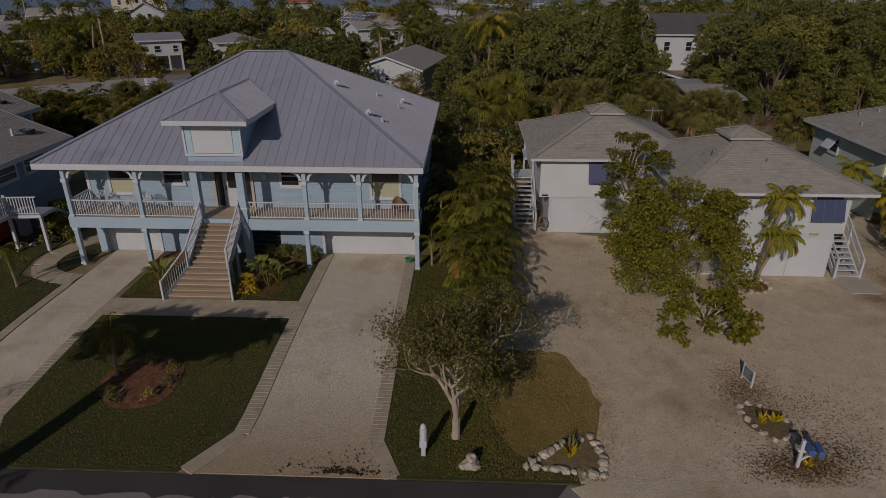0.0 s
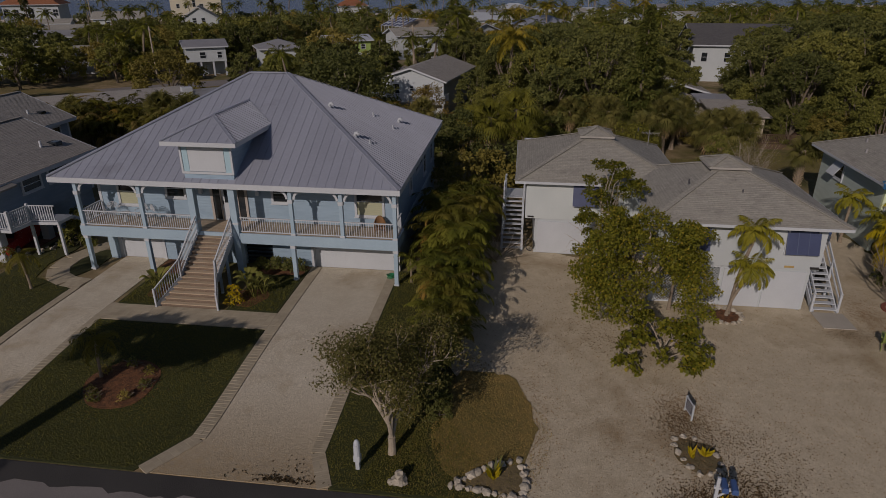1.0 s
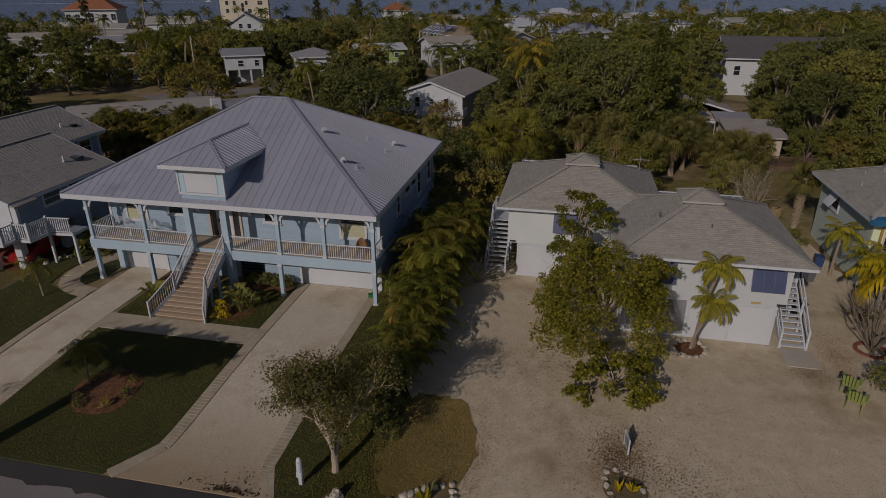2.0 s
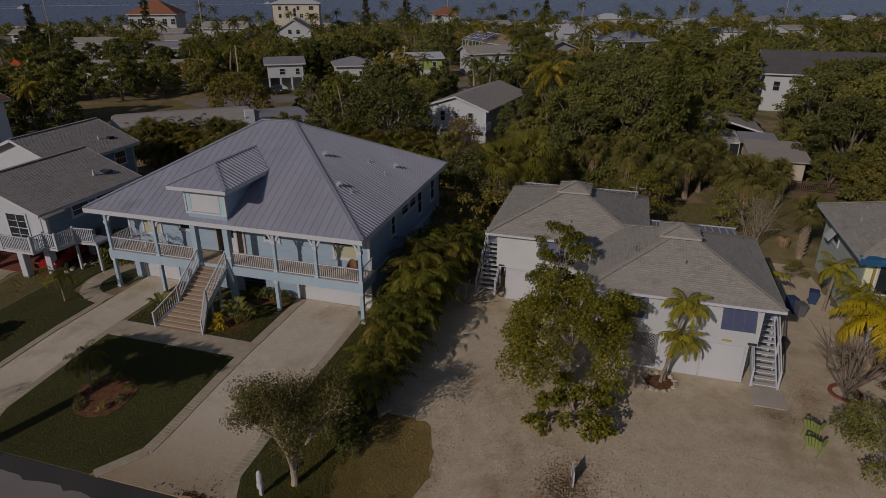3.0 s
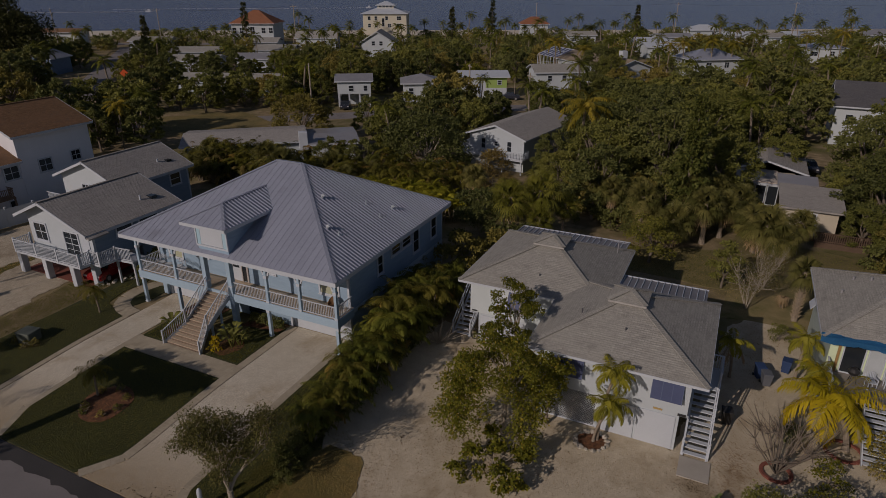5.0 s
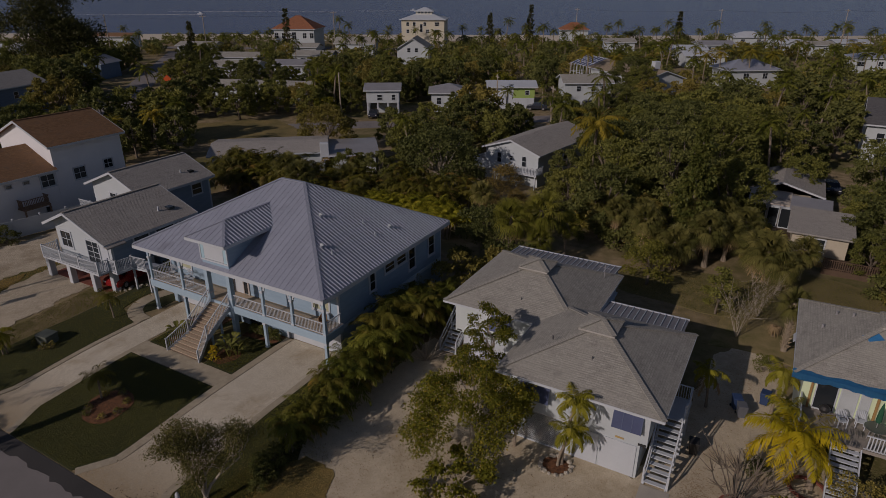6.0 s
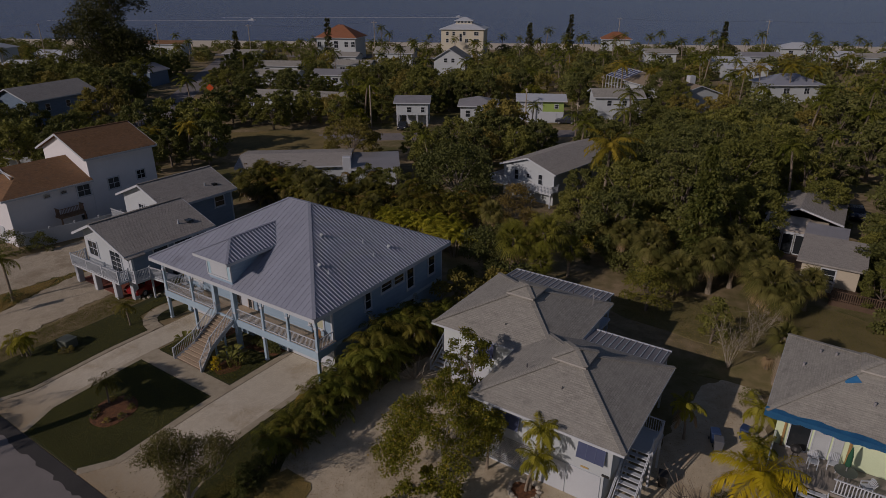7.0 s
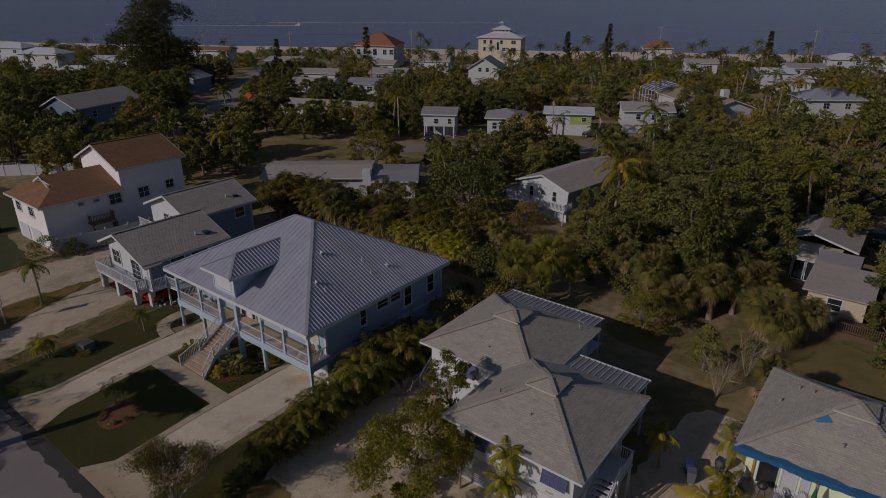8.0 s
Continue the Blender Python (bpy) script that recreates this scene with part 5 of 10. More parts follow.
def cupola(parent, cx, cy, z, half=0.9):
    """A louvred lantern on the roof's top, with a shallow shingled cap on short corner posts."""
    wall = wpart("cupola", box(cx - half * 0.80, cy - half * 0.80, z - 0.75, cx + half * 0.80, cy + half * 0.80, z + 0.20), SLATE_DARK, parent)
    for sx in (-1, 1):
        for sy in (-1, 1):
            x, y = cx + sx * half * 0.78, cy + sy * half * 0.78
            wpart("corner_post", box(x - 0.07, y - 0.07, z - 0.7, x + 0.07, y + 0.07, z + 0.2), SLATE_TRIM, wall)
    for k in range(4):
        zz = z - 0.34 + 0.13 * k
        for s in (-1, 1):
            wpart("louvre", box(cx - half * 0.72, cy + s * half * 0.82 - 0.02, zz, cx + half * 0.72, cy + s * half * 0.82 + 0.02, zz + 0.045), SLATE_TRIM, wall)
            wpart("louvre", box(cx + s * half * 0.82 - 0.02, cy - half * 0.72, zz, cx + s * half * 0.82 + 0.02, cy + half * 0.72, zz + 0.045), SLATE_TRIM, wall)
    wpart("cupola_curb", box(cx - half * 0.88, cy - half * 0.88, z - 0.62, cx + half * 0.88, cy + half * 0.88, z - 0.36), SLATE_TRIM, wall)
    pyramid(wall, cx - half, cy - half, cx + half, cy + half, z + 0.26, 0.40, SHINGLE_PALE, SLATE_TRIM, 0.10)


def white_house():
    h = thing("white_house", "white stilt house with two grey shingled pyramid roofs", "house", pose(11.5, 36.0, 0.17))
    z = 4.86
    trim = surface("pale mint stucco", (0.52, 0.575, 0.59), (0.46, 0.515, 0.53), 0.75, 0.6, 18, 0.25)
    # right block
    wpart("wall", box(10.75, 29.0, 2.42, 18.6, 37.1, 4.70), WHITE_WALL, h)
    wpart("lower_wall", box(14.1, 29.06, 0.0, 18.25, 29.2, 2.42), WHITE_WALL, h)
    wpart("lower_wall", box(10.75, 30.6, 0.0, 11.0, 37.1, 2.42), WHITE_WALL, h)
    wpart("lower_wall", box(14.1, 29.2, 0.0, 18.25, 36.9, 2.42), WHITE_WALL, h)
    wpart("corner_post", box(10.75, 29.05, 0.0, 11.0, 29.3, 2.42), WHITE, h)
    lattice(h, 11.05, 14.05, 0.25, 2.35, 29.1)
    for a, b in ((14.2, 16.1), (16.2, 18.1)):
        d = wpart("garage_door", box(a, 29.01, 0.22, b, 29.055, 2.28, 0.006), WHITE, h)
    wpart("plaque", box(16.95, 28.96, 2.50, 17.4, 29.0, 2.60, 0.005), surface("tan plaque", (0.42, 0.30, 0.12), (0.36, 0.25, 0.10), 0.6), h)
    wpart("door_light", box(18.15, 28.92, 2.48, 18.55, 29.0, 2.58), BLACK, h)
    for x0, x1, zt, zb, lean in ((16.75, 18.25, 4.42, 3.32, 0.30), (11.5, 13.2, 4.42, 3.32, 0.30)):
        window(h, (x0 + x1) / 2 - 11.5, 3.30 - 0.17, x1 - x0 - 0.2, 1.25, 29.0 - 36.0)
        a = wpart("awning_shutter", bar(((x0 + x1) / 2, 28.97, zt), ((x0 + x1) / 2, 28.97 - lean, zb), x1 - x0, 0.03, None, (0, -1, 0)), SCREEN, h, "navy awning shutter propped open")
        for q in (0, 1, 2, 3):
            x = x0 + (x1 - x0) * q / 3
            wpart("rib", bar((x, 28.95, zt), (x, 28.945 - lean, zb), 0.04, 0.02, None, (0, -1, 0)), surface("navy frame", (0.08, 0.11, 0.2), (0.07, 0.09, 0.17)) if q == 0 and x0 > 16 else bpy.data.materials["navy frame"], a)
    pyramid(h, 10.1, 28.3, 19.34, 37.7, z, 1.86, SHINGLE_PALE)
    cupola(h, 14.6, 33.1, 6.34, 1.02)
    # left block
    wpart("wall", box(4.25, 34.6, 2.42, 12.6, 43.1, 4.70), trim, h)
    wpart("lower_wall", box(4.85, 34.66, 0.0, 12.6, 43.0, 2.42), WHITE_WALL, h)
    d = wpart("garage_door", box(5.0, 34.6, 0.22, 8.0, 34.655, 2.25, 0.006), WHITE, h)
    for x0, x1 in ((6.95, 8.4),):
        window(h, (x0 + x1) / 2 - 11.5, 3.30 - 0.17, x1 - x0 - 0.2, 1.25, 34.6 - 36.0)
        a = wpart("awning_shutter", bar(((x0 + x1) / 2, 34.57, 4.62), ((x0 + x1) / 2, 34.15, 3.42), x1 - x0, 0.03, None, (0, -1, 0)), SCREEN, h, "navy awning shutter propped open")
    wpart("door_light", box(4.4, 34.54, 2.5, 4.75, 34.6, 2.58), BLACK, h)
    pyramid(h, 3.6, 34.05, 13.25, 43.75, z, 1.96, SHINGLE_PALE)
    cupola(h, 8.43, 38.9, 6.44, 1.02)
    # ribbed metal roofs over the back porches
    porch_metal = surface("weathered grey porch metal", (0.25, 0.25, 0.265), (0.20, 0.20, 0.215), 0.5, 0.6, 10, 0.08, 0.3)
    for x0, x1, y0, y1 in ((4.1, 12.55, 43.2, 45.9), (13.3, 18.55, 37.3, 39.95)):
        pr = wpart("porch_roof", plate([(x0, y0, 4.78), (x1, y0, 4.78), (x1, y1, 4.55), (x0, y1, 4.55)], 0.08), porch_metal, h, "pale ribbed metal porch roof")
        k = x0
        first = None
        while k < x1:
            m = Matrix.Translation((k, 0, 0))
            if first is None:
                first = wpart("rib", bar((0.03, y0, 4.81), (0.03, y1, 4.58), 0.045, 0.07), WHITE, pr)
                first.matrix_basis = m
            else:
                wagain(first, pr, m)
            k += 0.42
        wpart("gutter", box(x0 - 0.03, y1, 4.46, x1 + 0.03, y1 + 0.1, 4.6), WHITE, pr)
        for x in (x0 + 0.2, (x0 + x1) / 2, x1 - 0.2):
            wpart("post", box(x - 0.06, y1 - 0.25, 0.1, x + 0.06, y1 - 0.13, 4.5), WHITE, pr)
        wpart("porch_floor", box(x0, y0, 2.3, x1, y1 - 0.1, 2.45), WHITE, pr)
    # stairs on both sides
    open_stairs(h, 2.95, 4.1, 34.75, 38.2, 0.17, 2.6, 12)
    wpart("landing", box(2.9, 38.2, 2.48, 4.24, 39.8, 2.6), WHITE, h)
    railing(h, (2.92, 38.25, 2.6), (2.92, 39.75, 2.6), WHITE, 0.95, 0.13)
    open_stairs(h, 18.72, 19.85, 28.85, 32.1, 0.17, 2.6, 12)
    wpart("landing", box(18.62, 32.1, 2.48, 20.0, 34.0, 2.6), WHITE, h)
    railing(h, (19.95, 32.2, 2.6), (19.95, 33.95, 2.6), WHITE, 0.95, 0.13)
    railing(h, (18.7, 33.95, 2.6), (19.9, 33.95, 2.6), WHITE, 0.95, 0.13)
    for x, y in ((19.9, 32.2), (19.9, 33.9), (18.7, 33.9), (2.95, 38.3), (2.95, 39.7)):
        wpart("post", box(x - 0.06, y - 0.06, 0.0, x + 0.06, y + 0.06, 3.6), WHITE, h)
    wpart("step_pad", box(18.6, 27.2, 0.1, 20.1, 28.75, 0.24), CONCRETE, h)
    # small pipes and the aerial on the roof
    for x, y in ((12.4, 31.2), (8.6, 35.6), (14.9, 30.6), (11.3, 40.6)):
        zz = z + 0.46 * min(y - (28.4 if x > 12 or y < 34 else 34.05), 4)
        wpart("roof_vent", tube([(x, y, zz - 0.2), (x, y, zz + 0.05)], [0.04, 0.04], 8), SLATE_DARK, h)
    bm = bmesh.new()
    bar((12.3, 42.0, 5.2), (12.3, 42.0, 6.3), 0.04, 0.04, bm)
    bar((11.8, 42.0, 6.1), (12.9, 41.6, 6.2), 0.03, 0.03, bm)
    for k in range(5):
        bar((11.9 + 0.22 * k, 41.65 - 0.08 * k, 6.11), (11.9 + 0.22 * k, 42.35 - 0.08 * k, 6.13), 0.015, 0.015, bm)
    wpart("aerial", bm, METAL_WHITE, h)
    return h


white_house()

# ---- the stilt house with two gable roofs, left of the blue house ----
SLATE = siding("slate blue siding", (0.20, 0.27, 0.35), (0.16, 0.23, 0.30))


def lean_roof(parent, y0, y1, xl, zl, xr, zr, x_ridge, z_ridge, material, thick=0.14):
    """A gable roof along y whose two slopes may differ."""
    deck = bmesh.new()
    left, right = [(xl, y0, zl), (x_ridge, y0, z_ridge), (x_ridge, y1, z_ridge), (xl, y1, zl)], [(xr, y0, zr), (xr, y1, zr), (x_ridge, y1, z_ridge), (x_ridge, y0, z_ridge)]
    for f in (left, right):
        plate([(a, b, c - 0.01) for a, b, c in f], thick, deck)
    wpart("roof_deck", roof_uv(deck), material, parent)
    for f in (left, right):
        shingle_roof(parent, f, material)
    wpart("ridge_cap", bar((x_ridge, y0, z_ridge + 0.03), (x_ridge, y1, z_ridge + 0.03), 0.28, 0.04), material, parent)
    for y in (y0 - 0.02, y1 + 0.02):
        for x, z in ((xl, zl), (xr, zr)):
            wpart("bargeboard", bar((x, y, z - 0.10), (x_ridge, y, z_ridge - 0.10), 0.05, 0.22), WHITE, parent)
    for x, z in ((xl, zl), (xr, zr)):
        wpart("fascia", box(x - 0.03, y0, z - 0.24, x + 0.03, y1, z - 0.015), WHITE, parent)


def gable_wall(parent, x0, x1, y0, y1, z0, xl, zl, xr, zr, x_ridge, z_ridge, front, side):
    """Walls under such a roof: the two gable ends and the two sides."""
    def roof_at(x):
        return (zl + (z_ridge - zl) * (x - xl) / (x_ridge - xl) if x < x_ridge else zr + (z_ridge - zr) * (xr - x) / (xr - x_ridge)) - 0.16
    for y in (y0, y1 - 0.2):
        bm = bmesh.new()
        prof = [(x0, z0), (x1, z0), (x1, roof_at(x1)), (x_ridge, roof_at(x_ridge)), (x0, roof_at(x0))]
        a, b = [bm.verts.new((px, y, pz)) for px, pz in prof], [bm.verts.new((px, y + 0.2, pz)) for px, pz in prof]
        bm.faces.new(a)
        bm.faces.new(b[::-1])
        for k in range(5):
            bm.faces.new((a[k], a[(k + 1) % 5], b[(k + 1) % 5], b[k]))
        bmesh.ops.recalc_face_normals(bm, faces=bm.faces[:])
        wpart("gable_wall", bm, front, parent)
    wpart("side_wall", box(x0, y0 + 0.2, z0, x0 + 0.2, y1 - 0.2, roof_at(x0)), side, parent)
    wpart("side_wall", box(x1 - 0.2, y0 + 0.2, z0, x1, y1 - 0.2, roof_at(x1)), side, parent)
    wpart("floor", box(x0 + 0.2, y0 + 0.2, z0, x1 - 0.2, y1 - 0.2, z0 + 0.2), side, parent)


def stilt_house():
    h = thing("stilt_house", "white and slate blue stilt house with two grey gable roofs", "house", pose(-32, 37, 0.3))
    gable_wall(h, -33.0, -25.4, 29.0, 37.2, 2.35, -33.45, 5.50, -24.95, 5.0, -30.0, 6.98, WHITE_WALL, SLATE)
    lean_roof(h, 28.25, 37.65, -33.5, 5.50, -24.95, 5.0, -30.0, 6.98, SHINGLE_GREY)
    gable_wall(h, -41.9, -33.5, 38.2, 46.4, 0.0, -42.4, 5.2, -33.05, 5.08, -37.6, 7.05, WHITE_WALL, SLATE)
    lean_roof(h, 37.6, 46.85, -42.4, 5.2, -33.05, 5.08, -37.6, 7.05, SHINGLE_GREY)
    wpart("lower_wall", box(-33.0, 33.4, 0.0, -25.6, 37.2, 2.35), SLATE, h)
    # a small lower roof beside the front gable
    wpart("porch_roof", plate([(-26.6, 28.25, 5.55), (-24.6, 28.25, 4.80), (-24.6, 30.0, 4.80), (-26.6, 30.0, 5.55)], 0.1), SHINGLE_GREY, h)
    wwindow(h, -32.3, -30.9, 3.35, 4.75, 29.0, bars=2)
    wwindow(h, -28.7, -27.1, 2.6, 4.55, 29.0, bars=3)
    wwindow(h, -39.0, -38.1, 2.75, 4.5, 38.2, bars=3)
    wwindow(h, -37.6, -36.7, 2.75, 4.5, 38.2, bars=3)
    wwindow(h, 44.0, 45.2, 3.5, 4.6, -33.5, "e")
    for a, b in ((31.2, 32.6), (33.4, 35.2), (35.8, 36.8)):
        wwindow(h, a, b, 3.9, 4.6, -25.4, "e")
    wpart("door", box(-26.7, 28.95, 2.6, -25.8, 29.0, 4.6, 0.01), WHITE, h)
    for x, y, zz in ((-26.6, 36.0, 5.75), (-34.7, 45.0, 5.8)):
        # skylight and pipe on the slope
        wpart("skylight", box(x - 0.35, y - 0.3, zz - 0.2, x + 0.35, y + 0.3, zz + 0.06, 0.03), GLASS, h)
        wpart("roof_vent", tube([(x - 0.1, y - 1.1, zz - 0.1), (x - 0.1, y - 1.1, zz + 0.35)], [0.09, 0.07], 8), WHITE, h)
    # decks with white rails
    wpart("deck", slab([(-33.45, 27.6), (-25.48, 27.6), (-25.48, 28.55), (-24.45, 28.55), (-24.35, 29.95), (-22.75, 30.1), (-22.75, 31.4), (-25.35, 31.4), (-25.35, 29.0), (-33.45, 29.0)], 2.38, 2.55), WHITE, h)
    for a, b in (((-33.4, 29.0), (-33.4, 27.65)), ((-33.4, 27.65), (-30.7, 27.65)), ((-30.7, 27.65), (-28.1, 27.65)), ((-28.1, 27.65), (-25.53, 27.65)), ((-25.53, 27.65), (-25.53, 28.6)), ((-25.53, 28.6), (-24.5, 28.6)), ((-24.5, 28.6), (-24.4, 30.0)), ((-24.4, 30.0), (-22.8, 30.15))):
        railing(h, (*a, 2.55), (*b, 2.55), WHITE, 1.0, 0.14, thick=0.05)
        wpart("newel", box(a[0] - 0.07, a[1] - 0.07, 2.4, a[0] + 0.07, a[1] + 0.07, 3.68, 0.01), WHITE, h)
    wpart("deck", box(-43.0, 36.9, 2.38, -37.0, 38.2, 2.55), WHITE, h)
    railing(h, (-42.9, 36.95, 2.55), (-37.1, 36.95, 2.55), WHITE, 1.0, 0.14, thick=0.05)
    for x, y in ((-33.8, 28.2), (-30.6, 28.2), (-27.2, 28.2), (-25.8, 29.0), (-33.0, 32.5), (-29.0, 32.5), (-25.7, 32.5)):
        wpart("pier", box(x - 0.25, y - 0.25, 0.0, x + 0.25, y + 0.25, 2.4, 0.02), WHITE, h)
    wpart("post", box(-24.52, 29.98, 0.0, -24.38, 30.12, 2.4), WHITE, h)
    wpart("post", box(-22.95, 30.2, 0.0, -22.81, 30.34, 2.4), WHITE, h)
    n = 12
    for k in range(n):
        wpart("tread", box(-23.9 - 0.0, 31.42 + 0.26 * k, 2.4 - 0.17 * k - 0.05, -22.8, 31.69 + 0.26 * k, 2.4 - 0.17 * k), WHITE, h)
    patch("paving", [(-34.2, 28.4), (-26.2, 28.4), (-25.4, 31.0), (-25.4, 33.4), (-34.2, 33.4)], RED_PAVER, 0.06, "red brick paving under the stilt house", "paving", 2)


stilt_house()


def brown_roof_house():
    h = thing("brown_roof_house", "tall white house with brown shingled gable roofs", "house", pose(-52.7, 38, 0.2))
    wpart("lower_wall", box(-57.2, 28.8, 0.0, -48.0, 37.9, 5.80), WHITE_BRIGHT, h)
    gable_wall(h, -58.0, -47.95, 37.9, 46.2, 0.0, -58.8, 8.35, -47.4, 8.45, -53.1, 10.75, WHITE_BRIGHT, WHITE_BRIGHT)
    lean_roof(h, 37.4, 46.6, -58.8, 8.35, -47.4, 8.45, -53.1, 10.75, SHINGLE_BROWN)
    # front block: hipped foot with a small gable above
    E0, E1, F0 = -57.7, -47.45, 28.2
    faces = [[(E0, F0, 5.9), (E1, F0, 5.9), (-50.6, 31.3, 7.3), (-54.6, 31.3, 7.3)], [(E1, F0, 5.9), (E1, 38.0, 5.9), (-52.6, 38.0, 8.2), (-52.6, 30.7, 8.2), (-50.6, 31.3, 7.3)],
             [(E0, 38.0, 5.9), (E0, F0, 5.9), (-54.6, 31.3, 7.3), (-52.6, 30.7, 8.2), (-52.6, 38.0, 8.2)]]
    deck = bmesh.new()
    for f in faces:
        plate(f, 0.14, deck)
    wpart("roof_deck", roof_uv(deck), SHINGLE_BROWN, h)
    tri = bmesh.new()
    tri.faces.new([tri.verts.new(p) for p in ((-54.5, 31.2, 7.25), (-50.7, 31.2, 7.25), (-52.6, 31.2, 8.12))])
    wpart("gablet", tri, WHITE, h)
    for s in (-1, 1):
        wpart("bargeboard", bar((-52.6 + s * 2.1, 30.7, 7.22), (-52.6, 30.7, 8.16), 0.05, 0.2), WHITE, h)
    for a, b, c, d in ((E0, E1, F0 - 0.03, F0 + 0.02), (E1 - 0.02, E1 + 0.03, F0, 38.0), (E0 - 0.03, E0 + 0.02, F0, 38.0)):
        wpart("fascia", box(a, c, 5.68, b, d, 5.9), WHITE, h)
    for x in (-56.0, -52.3):
        wwindow(h, x, x + 1.2, 4.0, 5.1, 28.8, bars=2)
    for x in (-56.6, -53.0):
        d = wpart("garage_door", box(x, 28.72, 0.1, x + 2.7, 28.79, 2.3, 0.01), WHITE, h)
    for y0, w, z0, hh in ((39.9, 1.3, 4.2, 1.25), (36.2, 1.4, 4.2, 1.25), (43.6, 1.0, 4.6, 1.0)):
        wwindow(h, y0, y0 + w, z0, z0 + hh, -47.95, "e", bars=2)
    for y0, z0 in ((32.6, 5.0), (34.4, 5.0), (36.0, 1.4)):
        wwindow(h, y0, y0 + 0.6, z0, z0 + 0.3 if z0 > 4 else z0 + 0.6, -47.98, "e", bars=0, trim=0.06)
    bal = wpart("balcony", box(-47.98, 33.2, 2.55, -46.7, 36.0, 2.7), WOOD_OLD, h, "brown wooden balcony on posts")
    for a, b in (((-46.75, 33.25), (-46.75, 35.95)), ((-47.9, 33.25), (-46.75, 33.25)), ((-47.9, 35.95), (-46.75, 35.95))):
        railing(bal, (*a, 2.7), (*b, 2.7), WOOD_OLD, 0.95, 0.16, thick=0.05)
    for y in (33.3, 35.9):
        wpart("post", box(-46.85, y - 0.07, 0.0, -46.7, y + 0.07, 2.6), WOOD_OLD, bal)


brown_roof_house()


def vinyl_fence(a, b, h=1.9, label="white vinyl privacy fence with capped posts"):
    a, b = Vector(a), Vector(b)
    t = thing("fence", label, "fence", pose(a.x, a.y, ground_z(a.x, a.y), 0, 0, math.degrees(math.atan2(b.y - a.y, b.x - a.x))))
    n = max(1, round((b - a).length / 2.4))
    step = (b - a).length / n
    for k in range(n + 1):
        bm = box(k * step - 0.07, -0.07, -0.3, k * step + 0.07, 0.07, h + 0.1)
        box(k * step - 0.09, -0.09, h + 0.1, k * step + 0.09, 0.09, h + 0.2, 0.02, bm)
        part("post", bm, WHITE, t)
        if k < n:
            part("panel", box(k * step + 0.07, -0.025, 0.05, (k + 1) * step - 0.07, 0.025, h), WHITE, t)
    return t


vinyl_fence((-46.2, 28.9), (-43.2, 46.5))
vinyl_fence((-90.5, 36.0), (-73.0, 53.0))


